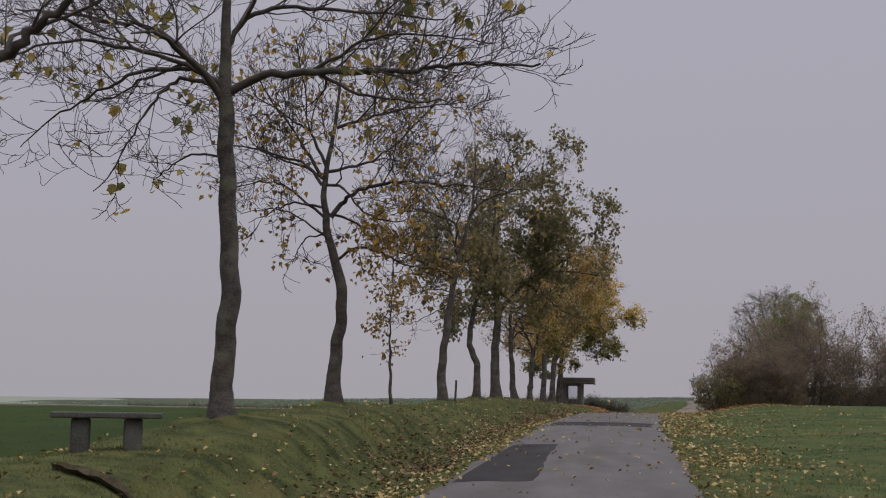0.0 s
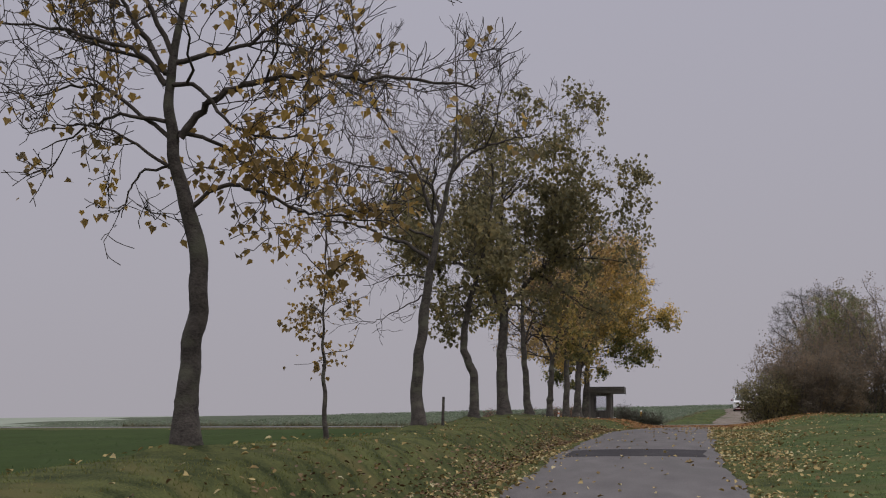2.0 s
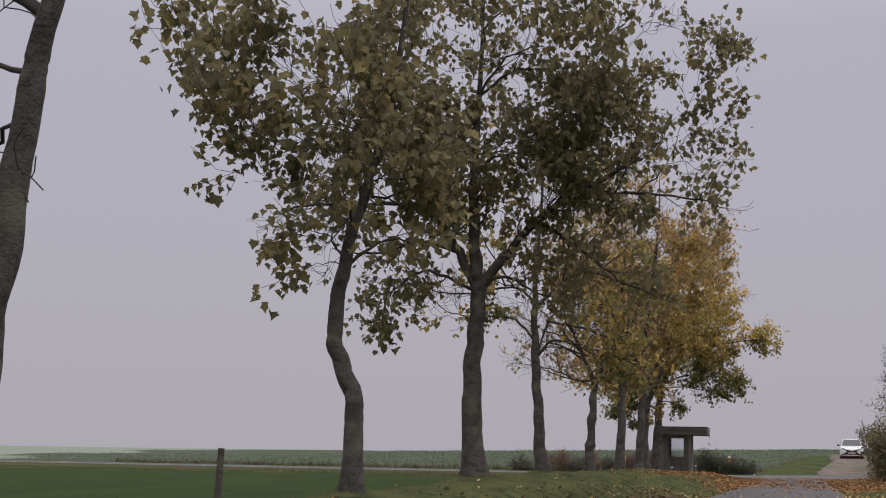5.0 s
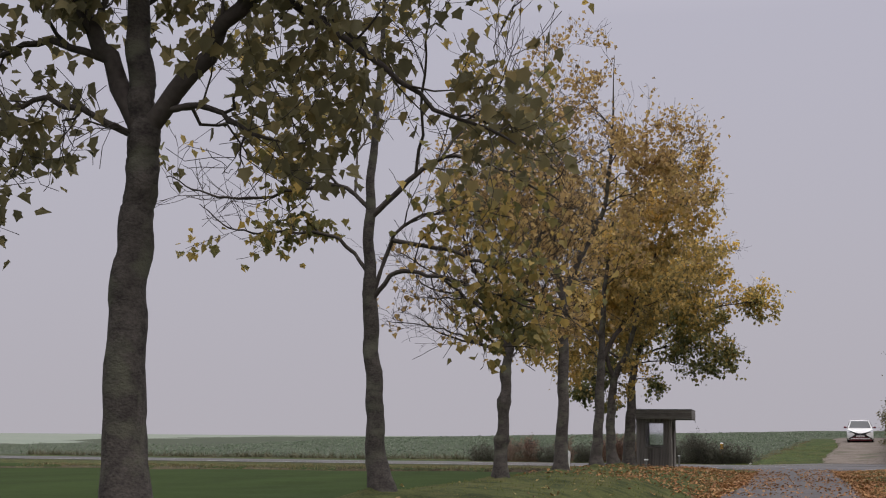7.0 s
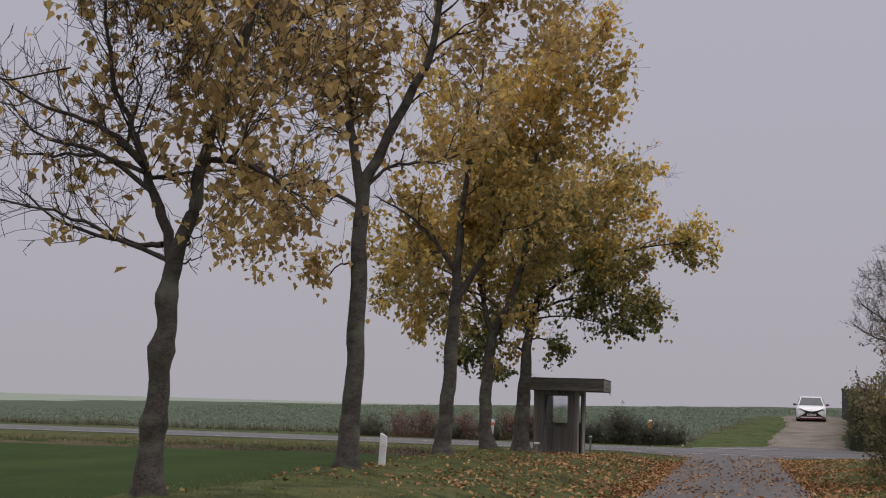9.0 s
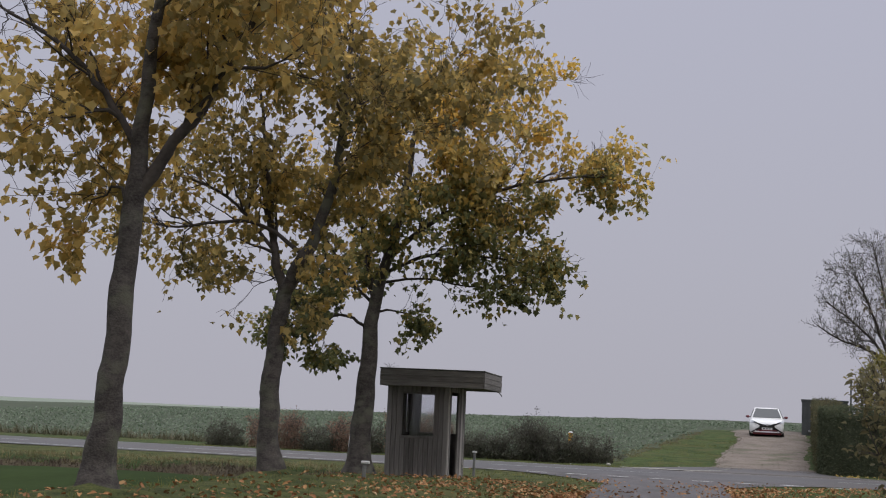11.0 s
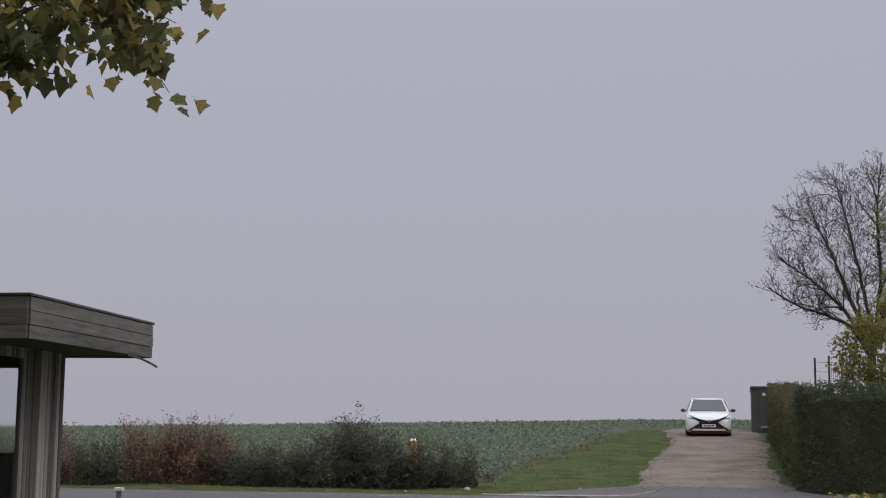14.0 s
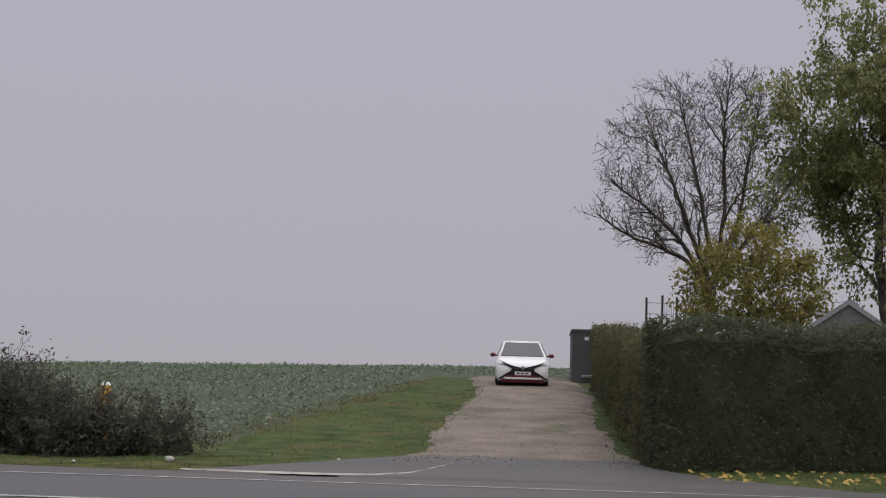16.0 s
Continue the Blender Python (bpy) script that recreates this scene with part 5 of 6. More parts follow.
bm = bmesh.new()
for k in range(6):
    a, c = RY1 - 0.75 + k * 0.16, RY1 - 0.59 + k * 0.16
    rod(bm, (RX1 + 0.01, a, SH - 0.025 - 0.0022 * k * k), (RX1 + 0.01, c, SH - 0.025 - 0.0022 * (k + 1) ** 2), 0.013, 0.011, 5)
part("loose_strip", bm, FASCIA, roof, "loose strip hanging under the fascia")
weeds = Wood(77)
for k in range(9):
    p = Vector((RX0 + 0.12 + 0.05 * weeds.rng.random(), RY0 + 0.1 + 0.1 * weeds.rng.random(), SH + 0.34))
    q = p + Vector((weeds.rng.gauss(0, 0.08), weeds.rng.gauss(0, 0.05), weeds.rng.uniform(0.05, 0.16)))
    weeds.tube([p, p.lerp(q, 0.5) + Vector((0, 0, 0.02)), q], [0.004, 0.003, 0.002], 3)
weed = thing("roof_weed", (0, 0, 0), "small dry weeds growing on a roof edge", "weed")
child("weed_stems", weeds.mesh("weed_stems", TWIG_GREY), weed)

# ---------------------------------------------------------------- the parked car
PAINT, p_nt, p_bsdf, _ = nodes_of("white_car_paint")
p_bsdf.inputs["Base Color"].default_value = (0.72, 0.72, 0.72, 1)
p_bsdf.inputs["Roughness"].default_value = 0.35
p_bsdf.inputs["Coat Weight"].default_value = 0.6
BLACK = plain("black_plastic", (0.012, 0.012, 0.013), 0.45)
RED = plain("red_trim", (0.115, 0.018, 0.026), 0.4)
TYRE = surface("tyre_rubber", (0.012, 0.012, 0.012), (0.03, 0.03, 0.03), 10, 60, 0.9, 0.2)
SCREEN = plain("car_glass", (0.06, 0.065, 0.07), 0.12)
LAMP_GLASS = plain("lamp_glass", (0.4, 0.42, 0.45), 0.1, 0.3)
ALLOY = plain("alloy", (0.4, 0.4, 0.41), 0.3, 1.0)
PLATE = plain("number_plate", (0.7, 0.7, 0.7), 0.4)
CAR_AT = (5.88, 103.0, float(gz(5.88, 104.4)) - 0.02)
car = thing("car", CAR_AT, "small white hatchback with red and black trim parked on gravel", "car", turn=-3)


def section(w, z0, z1, y, top=None, inset=0.06, n=6):
    """Half-round body section: points from one sill over the shoulder to the other."""
    top = top or w * 0.8
    pts = [(-w * 0.93, z0), (-w, z0 + 0.12), (-w, z0 + (z1 - z0) * 0.6), (-w * 0.97, z1 - 0.05), (-top, z1), (top, z1), (w * 0.97, z1 - 0.05), (w, z0 + (z1 - z0) * 0.6), (w, z0 + 0.12), (w * 0.93, z0)]
    return [(x, y, z) for x, z in pts]


def loft(sections):
    bm = bmesh.new()
    rows = [[bm.verts.new(p) for p in s] for s in sections]
    n = len(rows[0])
    for a, b in zip(rows, rows[1:]):
        for k in range(n):
            bm.faces.new((a[k], a[(k + 1) % n], b[(k + 1) % n], b[k]))
    bm.faces.new(rows[0][::-1])
    bm.faces.new(rows[-1])
    return bm


hw = 0.85
bm = loft([section(hw * 0.72, 0.28, 0.62, 0.0), section(hw * 0.9, 0.2, 0.74, 0.1), section(hw * 0.98, 0.18, 0.83, 0.3), section(hw, 0.18, 0.93, 0.7), section(hw, 0.18, 1.0, 1.0), section(hw, 0.18, 1.02, 2.2), section(hw, 0.2, 1.04, 3.1), section(hw * 0.95, 0.26, 1.02, 3.5), section(hw * 0.85, 0.34, 0.9, 3.62)])
bmesh.ops.bevel(bm, geom=[e for e in bm.edges if e.calc_length() > 0.3], offset=0.02, segments=2, affect="EDGES")
part("body", bm, PAINT, car, "white painted body", True)


def cabin_row(w, z, y):
    return [(-w, y, z), (w, y, z)]


bm = bmesh.new()
rows = [cabin_row(hw * 0.92, 0.95, 0.78), cabin_row(hw * 0.7, 1.47, 1.55), cabin_row(hw * 0.72, 1.52, 2.1), cabin_row(hw * 0.7, 1.48, 2.9), cabin_row(hw * 0.84, 1.0, 3.52)]
low_row = [cabin_row(hw * 0.94, 0.93, y) for y in (0.78, 1.55, 2.1, 2.9, 3.52)]
hi = [[bm.verts.new(p) for p in r] for r in rows]
lo = [[bm.verts.new(p) for p in r] for r in low_row]
for a, b, c, d in zip(hi, hi[1:], lo, lo[1:]):
    bm.faces.new((a[0], a[1], b[1], b[0]))
    bm.faces.new((a[0], b[0], d[0], c[0]))
    bm.faces.new((a[1], c[1], d[1], b[1]))
bm.faces.new((hi[0][0], lo[0][0], lo[0][1], hi[0][1]))
bm.faces.new((hi[-1][0], hi[-1][1], lo[-1][1], lo[-1][0]))
bmesh.ops.bevel(bm, geom=bm.edges[:], offset=0.03, segments=3, affect="EDGES")
part("cabin", bm, PAINT, car, "white roof and pillars", True)


def slab(name, pts, material, parent, depth=0.012, label="", normal=(0, -1, 0)):
    """A thin plate with the given outline."""
    bm = bmesh.new()
    f = bm.faces.new([bm.verts.new(p) for p in pts])
    r = bmesh.ops.extrude_face_region(bm, geom=[f])
    for v in [e for e in r["geom"] if isinstance(e, bmesh.types.BMVert)]:
        v.co += Vector(normal) * depth
    return part(name, bm, material, parent, label)


slab("windscreen", [(-hw * 0.82, 0.82, 0.99), (hw * 0.82, 0.82, 0.99), (hw * 0.64, 1.48, 1.43), (-hw * 0.64, 1.48, 1.43)], SCREEN, car, 0.02, "dark windscreen", (0, -0.55, 0.83))
for sx in (-1, 1):
    slab("side_window", [(sx * hw * 0.925, 1.1, 1.02), (sx * hw * 0.925, 2.9, 1.04), (sx * hw * 0.74, 2.75, 1.42), (sx * hw * 0.74, 1.6, 1.42)], SCREEN, car, 0.02, "dark side window", (sx, 0, 0.3))
    slab("headlight", [(sx * hw * 0.5, -0.0, 0.66), (sx * hw * 0.93, 0.16, 0.72), (sx * hw * 0.96, 0.36, 0.86), (sx * hw * 0.62, 0.12, 0.76)], LAMP_GLASS, car, 0.05, "clear headlight", (sx * 0.3, -0.95, 0.2))
    slab("cross_trim", [(sx * hw * 0.06, -0.02, 0.6), (sx * hw * 0.52, 0.0, 0.7), (sx * hw * 0.86, 0.1, 0.8), (sx * hw * 0.5, 0.02, 0.62), (sx * hw * 0.24, -0.02, 0.5)], BLACK, car, 0.06, "black cross-shaped trim")
    slab("lower_trim", [(sx * hw * 0.3, -0.03, 0.52), (sx * hw * 0.42, -0.02, 0.52), (sx * hw * 0.95, 0.06, 0.24), (sx * hw * 0.85, 0.05, 0.22)], BLACK, car, 0.055, "black lower trim")
    bm = bmesh.new()
    r = bmesh.ops.create_uvsphere(bm, u_segments=12, v_segments=8, radius=0.5)
    for v in bm.verts:
        v.co = Vector((sx * (hw + 0.1) + v.co.x * 0.2, 1.0 + v.co.y * 0.14, 1.02 + v.co.z * 0.14))
    rod(bm, (sx * hw * 0.93, 1.02, 0.99), (sx * (hw + 0.04), 1.0, 1.01), 0.03, 0.02, 6)
    part("wing_mirror", bm, RED, car, "dark red wing mirror", True)
    for wy in (0.72, 3.0):
        wheel = new("wheel")
        wheel.parent = car
        wheel.location = (sx * (hw - 0.1), wy, 0.29)
        tagged(wheel, "small wheel on an alloy rim")
        bm = bmesh.new()
        rings = []
        for x, r0 in ((-0.085, 0.2), (-0.09, 0.265), (-0.06, 0.292), (0.06, 0.292), (0.09, 0.265), (0.085, 0.2)):
            rings.append([bm.verts.new((x, r0 * math.cos(k * math.tau / 24), r0 * math.sin(k * math.tau / 24))) for k in range(24)])
        for a, b in zip(rings, rings[1:]):
            for k in range(24):
                bm.faces.new((a[k], a[(k + 1) % 24], b[(k + 1) % 24], b[k]))
        part("tyre", bm, TYRE, wheel, "", True)
        bm = bmesh.new()
        rod(bm, (-0.06, 0, 0), (0.06, 0, 0), 0.205, 0.205, 20)
        part("rim", bm, ALLOY, wheel)
slab("grille", [(-0.3, -0.02, 0.61), (0.3, -0.02, 0.61), (0.56, 0.02, 0.3), (-0.56, 0.02, 0.3)], BLACK, car, 0.035, "black front grille")
slab("grille_insert", [(-0.5, -0.02, 0.31), (0.5, -0.02, 0.31), (0.45, -0.02, 0.365), (-0.45, -0.02, 0.365)], RED, car, 0.05, "dark red grille insert")
slab("bumper_strip", [(-0.6, -0.01, 0.24), (0.6, -0.01, 0.24), (0.55, -0.01, 0.3), (-0.55, -0.01, 0.3)], PAINT, car, 0.05, "white bumper strip")
slab("bumper_lip", [(-hw * 0.84, 0.05, 0.13), (hw * 0.84, 0.05, 0.13), (hw * 0.8, 0.0, 0.235), (-hw * 0.8, 0.0, 0.235)], RED, car, 0.045, "dark red bumper lip")
slab("bonnet_panel", [(-hw * 0.45, 0.02, 0.64), (hw * 0.45, 0.02, 0.64), (hw * 0.55, 0.1, 0.75), (-hw * 0.55, 0.1, 0.75)], PAINT, car, 0.02, "white nose panel")
plate = slab("number_plate", [(-0.26, -0.05, 0.37), (0.26, -0.05, 0.37), (0.26, -0.06, 0.48), (-0.26, -0.06, 0.48)], PLATE, car, 0.012, "white number plate with dark bars")
for k in range(3):
    bm = bmesh.new()
    box(bm, -0.2 + k * 0.14, -0.078, 0.405, -0.2 + k * 0.14 + 0.1, -0.068, 0.445)
    part("plate_bar", bm, BLACK, plate)
bm = bmesh.new()
rod(bm, (0, -0.075, 0.6), (0, 0.03, 0.6), 0.055, 0.06, 16)
part("badge", bm, ALLOY, car, "round metal badge")
bm = bmesh.new()
rod(bm, (0, 0.86, 1.01), (0.4, 1.0, 1.12), 0.009, 0.006, 5)
part("wiper", bm, BLACK, car)
bm = bmesh.new()
box(bm, -hw * 0.85, 0.3, 0.13, hw * 0.85, 3.3, 0.22, 0.02)
part("underbody", bm, BLACK, car)

# ---------------------------------------------------------------- the gravel drive and its apron
def sheet(name, left_pts, right_pts, material, lift, label, category="drive", cols=12, rows=190):
    ys = np.linspace(left_pts[0][1], left_pts[-1][1], rows)
    vs, fs = [], []
    for j, y in enumerate(ys):
        xl = np.interp(y, [p[1] for p in left_pts], [p[0] for p in left_pts]) + 0.07 * math.sin(y * 1.3) + 0.12 * noise.noise(Vector((y * 2.7, 3.1, 0))) + 0.07 * noise.noise(Vector((y * 7.9, 1.7, 0)))
        xr = np.interp(y, [p[1] for p in right_pts], [p[0] for p in right_pts]) + 0.05 * math.sin(y * 1.1 + 1) + 0.12 * noise.noise(Vector((y * 2.3, 9.4, 0)))
        for i in range(cols):
            x = xl + (xr - xl) * i / (cols - 1)
            vs.append((x, y, float(gz(x, y)) + lift + (0.025 if 0 < i < cols - 1 and j else -0.03)))
    for j in range(rows - 1):
        for i in range(cols - 1):
            a = j * cols + i
            fs.append((a, a + 1, a + cols + 1, a + cols))
    return tagged(new(name, mesh_of(name, vs, fs, material, True)), label, category, kind="structure")


sheet("gravel_drive", [(2.0, 80.9), (2.5, 83), (3.1, 90), (4.3, 100), (4.6, 112)], [(5.9, 80.9), (5.9, 83), (6.4, 90), (7.7, 100), (8.6, 112)], GRAVEL, 0.03, "brown gravel drive with grassy edges")
sheet("apron", [(-1.4, 76.8), (-0.6, 78.2), (1.2, 80.2), (2.2, 81.4)], [(8.4, 76.8), (7.2, 78.2), (6.1, 80.0), (5.8, 81.4)], ROAD, 0.025, "worn asphalt apron of a drive", "apron", rows=40)
def overlay(name, ys, left, right, material, label, cols=9):
    """New asphalt laid into the lane, 5 mm proud of it and feathered into it at its rim."""
    vs, fs = [], []
    for j, y in enumerate(ys):
        for i in range(cols):
            x = left(y) + (right(y) - left(y)) * i / (cols - 1)
            rim = i in (0, cols - 1) or j in (0, len(ys) - 1)
            y2 = y + (0.07 * math.sin(x * 5.1) + 0.04 * math.sin(x * 11) if j in (0, len(ys) - 1) else 0)
            vs.append((x, y2, float(gz(x, y2)) + 0.02 + 0.03 * (1 - min(1, abs(x - lane_x(y)) / LANE_HALF) ** 2) + (-0.006 if rim else 0.006)))
    for j in range(len(ys) - 1):
        for i in range(cols - 1):
            a = j * cols + i
            fs.append((a, a + 1, a + cols + 1, a + cols))
    return tagged(new(name, mesh_of(name, vs, fs, material, True)), label, "patch", kind="structure")


overlay("patch", list(np.arange(-13.8, -5.3, 0.15)), lambda y: lane_x(y) - LANE_HALF + 0.08, lambda y: lane_x(y) - 0.35 + 0.02 * math.sin(y * 0.9) + 0.01 * math.sin(y * 4.3) - 0.02 * (y + 13.8), PATCH, "dark newer asphalt patch in the lane")
overlay("repair", list(np.arange(3.45, 6.2, 0.15)), lambda y: lane_x(y) - LANE_HALF + 0.03, lambda y: lane_x(y) + LANE_HALF - 0.02, PATCH, "dark newer asphalt strip across the lane")


def mark(name, x0, x1, y, w, label):
    """A painted line along the main road, lying 4 mm proud."""
    n = max(2, int((x1 - x0) / 2) + 1)
    vs, fs = [], []
    for i in range(n):
        x = x0 + (x1 - x0) * i / (n - 1)
        for yy in (y, y + w):
            u = (yy - ROAD_NEAR) / (ROAD_FAR - ROAD_NEAR)
            vs.append((x, yy + SLANT * x, -0.035 + 0.05 * (1 - (2 * min(max(u, 0), 1) - 1) ** 2) + 0.008))
    for i in range(n - 1):
        fs.append((2 * i, 2 * i + 2, 2 * i + 3, 2 * i + 1))
    tagged(new(name, mesh_of(name, vs, fs, LINE)), label, "road marking", kind="structure")


mark("trim", -200, -6.5, 70.6, 0.12, "white edge line of the road")
mark("trim", -200, 200, 75.7, 0.07, "thin worn white edge line of the road")
for k in range(11):
    x = -6.2 + k * 1.08
    y = 68.45 - 0.2 * (x + 1.3)
    vs = [(x + a, y - 0.2 * a + b, float(gz(x + a, y)) + 0.075) for a, b in ((0, 0), (0.55, 0), (0.55, 0.2), (0, 0.2))]
    tagged(new("trim", mesh_of("trim", vs, [(0, 1, 2, 3)], LINE)), "white dash across the lane mouth", "road marking", kind="structure")
for k in range(-12, 12):
    mark("trim", k * 10 - 4.5, k * 10 + 0.5, 72.7, 0.1, "white centre dash of the road")

SAND = surface("pale_sand", (0.2, 0.19, 0.17), (0.44, 0.42, 0.38), 3, 50, 0.95, 0.4)
SAND_EDGE = ((-0.7, 77.2), (0.5, 77.05), (1.2, 77.0), (1.8, 77.15), (2.25, 77.65), (2.55, 78.5), (2.9, 79.4))
r = random.Random(5)
vs, fs = [], []
for i in range(70):
    t = i / 69
    x = -0.7 + 3.6 * t
    y = float(np.interp(x, [p[0] for p in SAND_EDGE], [p[1] for p in SAND_EDGE]))
    w = (0.03 + 0.2 * math.exp(-((t - 0.42) / 0.24) ** 2)) * (0.6 + 0.4 * noise.noise(Vector((i * 0.23, 0, 0))) + 0.35 * r.random())
    for c, d in ((-1, 0.05), (-0.4, 0.06), (0.45, 0.06), (1, 0.05)):
        yy = y + c * w + r.uniform(-0.02, 0.02)
        vs.append((x, yy, float(gz(x, yy)) + d))
    if i:
        fs += [(4 * i - 4 + k, 4 * i + k, 4 * i + k + 1, 4 * i - 3 + k) for k in range(3)]
tagged(new("sand_edge", mesh_of("sand_edge", vs, fs, SAND)), "pale washed-out sand along the road edge", "sand", kind="structure")

# ---------------------------------------------------------------- small things by the lane
MOSSY = surface("mossy_concrete", (0.045, 0.045, 0.04), (0.11, 0.108, 0.1), 4, 50, 0.92, 0.5, third=(0.05, 0.06, 0.03))
bench = thing("bench", (-5.19, -17.08, float(gz(-5.19, -17.08)) - 0.02), "dark weathered concrete bench slab on two pedestals", "bench", turn=19)
for x in (-0.235, 0.235):
    bm = bmesh.new()
    box(bm, x - 0.083, -0.12, -0.1, x + 0.083, 0.12, 0.31, 0.025)
    part("pedestal", bm, MOSSY, bench, "dark mossy concrete pedestal", True)
bm = bmesh.new()
box(bm, -0.5, -0.19, 0.31, 0.5, 0.19, 0.365, 0.014)
part("slab", bm, MOSSY, bench)

# a short muddy rut in the bank and pale stones on the far verge
vs, fs = [], []
for i in range(13):
    t = i / 12
    x, y, w = -4.86 + 0.86 * t, -18.95 - 0.55 * t, 0.1 * math.sin(math.pi * (0.08 + 0.84 * t)) * (1 + 0.3 * math.sin(i * 2.1))
    for c, d in ((-1.0, 0.012), (-0.45, -0.03), (0.45, -0.03), (1.0, 0.012)):
        vs.append((x + 0.45 * c * w, y + c * w, float(gz(x + 0.45 * c * w, y + c * w)) + 0.035 + d))
    if i:
        fs += [(4 * i - 4 + j, 4 * i + j, 4 * i + j + 1, 4 * i - 3 + j) for j in range(3)]
tagged(new("rut", mesh_of("rut", vs, fs, EARTH)), "short wet muddy rut in the grass bank", "rut", kind="structure")
for x, y, r in ((-1.15, 79.0, 0.07), (-2.4, 78.6, 0.03), (1.2, 79.9, 0.035)):
    st = thing("stone", (x, y, float(gz(x, y)) + 0.03), "small pale stone on the grass verge", "stone", "verge stones")
    bm = bmesh.new()
    bmesh.ops.create_icosphere(bm, subdivisions=2, radius=r)
    for v in bm.verts:
        v.co *= 1 + 0.25 * noise.noise(v.co * 14 + Vector((x, y, 0)))
        v.co.z *= 0.75
    part("block", bm, SAND, st, "", True)

post = thing("wooden_post", foot(-5.23, 7.38), "thin dark wooden post in the verge", "post")
bm = bmesh.new()
rod(bm, (0, 0, -0.2), (0.03, 0, 0.62), 0.034, 0.028, 8)
part("stake", bm, BARK, post)

WHITE = surface("white_plastic", (0.5, 0.5, 0.5), (0.72, 0.72, 0.72), 6, 40, 0.5, 0.05)
ORANGE = plain("orange_reflector", (0.6, 0.16, 0.05), 0.4)
YELLOW_PAINT = surface("yellow_paint", (0.42, 0.22, 0.03), (0.6, 0.34, 0.04), 8, 40, 0.5, 0.1)


def marker(x, y, height, lean, top, label):
    """A roadside marker post with a slanted head and a reflector."""
    ob = thing("marker_post", foot(x, y), label, "marker post", "road marker posts")
    bm = bmesh.new()
    box(bm, -0.055, -0.03, -0.15, 0.055, 0.03, height, 0.012)
    for v in bm.verts:
        v.co.x += lean * max(v.co.z, 0)
        if v.co.z > height - 0.02:
            v.co.z -= 0.5 * (v.co.x - lean * height + 0.05)
    part("shaft", bm, WHITE, ob)
    bm = bmesh.new()
    box(bm, -0.057 + lean * height * 0.9, -0.036, height - 0.22, 0.057 + lean * height * 0.9, 0.036, height - 0.12, 0.004)
    part("reflector", bm, top, ob)


marker(-5.3, 41.7, 0.55, 0.05, WHITE, "small white marker post leaning in grass")
marker(-7.78, 68.6, 1.08, 0.1, ORANGE, "white road marker post with an orange reflector")
gas = thing("pipeline_marker", foot(-2.6, 81.3), "yellow marker post with a white cap among shrubs", "marker post")
bm = bmesh.new()
rod(bm, (0, 0, -0.15), (0, 0, 1.03), 0.085, 0.085, 12)
part("shaft", bm, YELLOW_PAINT, gas)
bm = bmesh.new()
rod(bm, (0, 0, 1.03), (0, 0, 1.09), 0.088, 0.045, 12)
part("cap", bm, WHITE, gas)
stub = thing("bollard", foot(-3.92, 65.5), "short grey post beside the shelter", "post")
bm = bmesh.new()
rod(bm, (0, 0, -0.15), (0, 0, 0.62), 0.035, 0.03, 8)
part("shaft", bm, CONCRETE, stub)
bm = bmesh.new()
box(bm, -0.05, -0.04, 0.6, 0.05, 0.04, 0.64, 0.006)
part("cap", bm, WHITE, stub)

stub = thing("bollard", foot(-4.5, 55.5), "short grey post with a white cap in grass", "post")
bm = bmesh.new()
rod(bm, (0, 0, -0.15), (0.02, 0, 0.3), 0.04, 0.035, 8)
part("shaft", bm, CONCRETE, stub)
bm = bmesh.new()
box(bm, -0.04, -0.05, 0.29, 0.1, 0.05, 0.34, 0.012)
part("cap", bm, WHITE, stub)

CONT = surface("grey_green_steel", (0.05, 0.055, 0.055), (0.08, 0.085, 0.085), 1.5, 30, 0.6, 0.15)
cont = thing("container", (8.15, 108.8, float(gz(9.2, 109.0)) - 0.1), "dark grey steel container beside the hedge", "container", turn=-6)
bm = bmesh.new()
box(bm, 0, 0, 0, 2.4, 5.0, 2.0, 0.03)
part("body", bm, CONT, cont)
for k in range(9):
    bm = bmesh.new()
    box(bm, 0.12 + k * 0.25, -0.03, 0.12, 0.24 + k * 0.25, 0.0, 1.85, 0.01)
    part("rib", bm, CONT, cont)
bm = bmesh.new()
box(bm, -0.04, -0.05, 1.96, 2.44, 5.04, 2.06, 0.02)
part("lid", bm, CONT, cont)
bm = bmesh.new()
box(bm, 0.45, -0.045, 1.66, 0.6, -0.032, 1.78)
part("label_plate", bm, WHITE, cont)
bm = bmesh.new()
box(bm, 0.35, -0.1, 0.3, 0.95, -0.03, 0.4, 0.01)
part("step", bm, ALLOY, cont)

STEEL = plain("dark_steel", (0.06, 0.06, 0.06), 0.6, 0.5)
POLES = ((10.35, 3.1), (10.9, 3.2), (11.4, 3.15))
for x, h in POLES:
    pole = thing("pole", foot(x, 106.0), "thin dark steel pole behind the hedge", "pole", "three poles")
    bm = bmesh.new()
    rod(bm, (0, 0, -0.2), (0, 0, h), 0.045, 0.04, 8)
    part("shaft", bm, STEEL, pole)
    bm = bmesh.new()
    rod(bm, (0, 0, h), (0, 0, h + 0.03), 0.05, 0.035, 8)
    part("cap", bm, STEEL, pole)
netting = thing("wire_netting", foot(10.9, 106.0), "thin grey wires strung between steel poles", "wire netting")
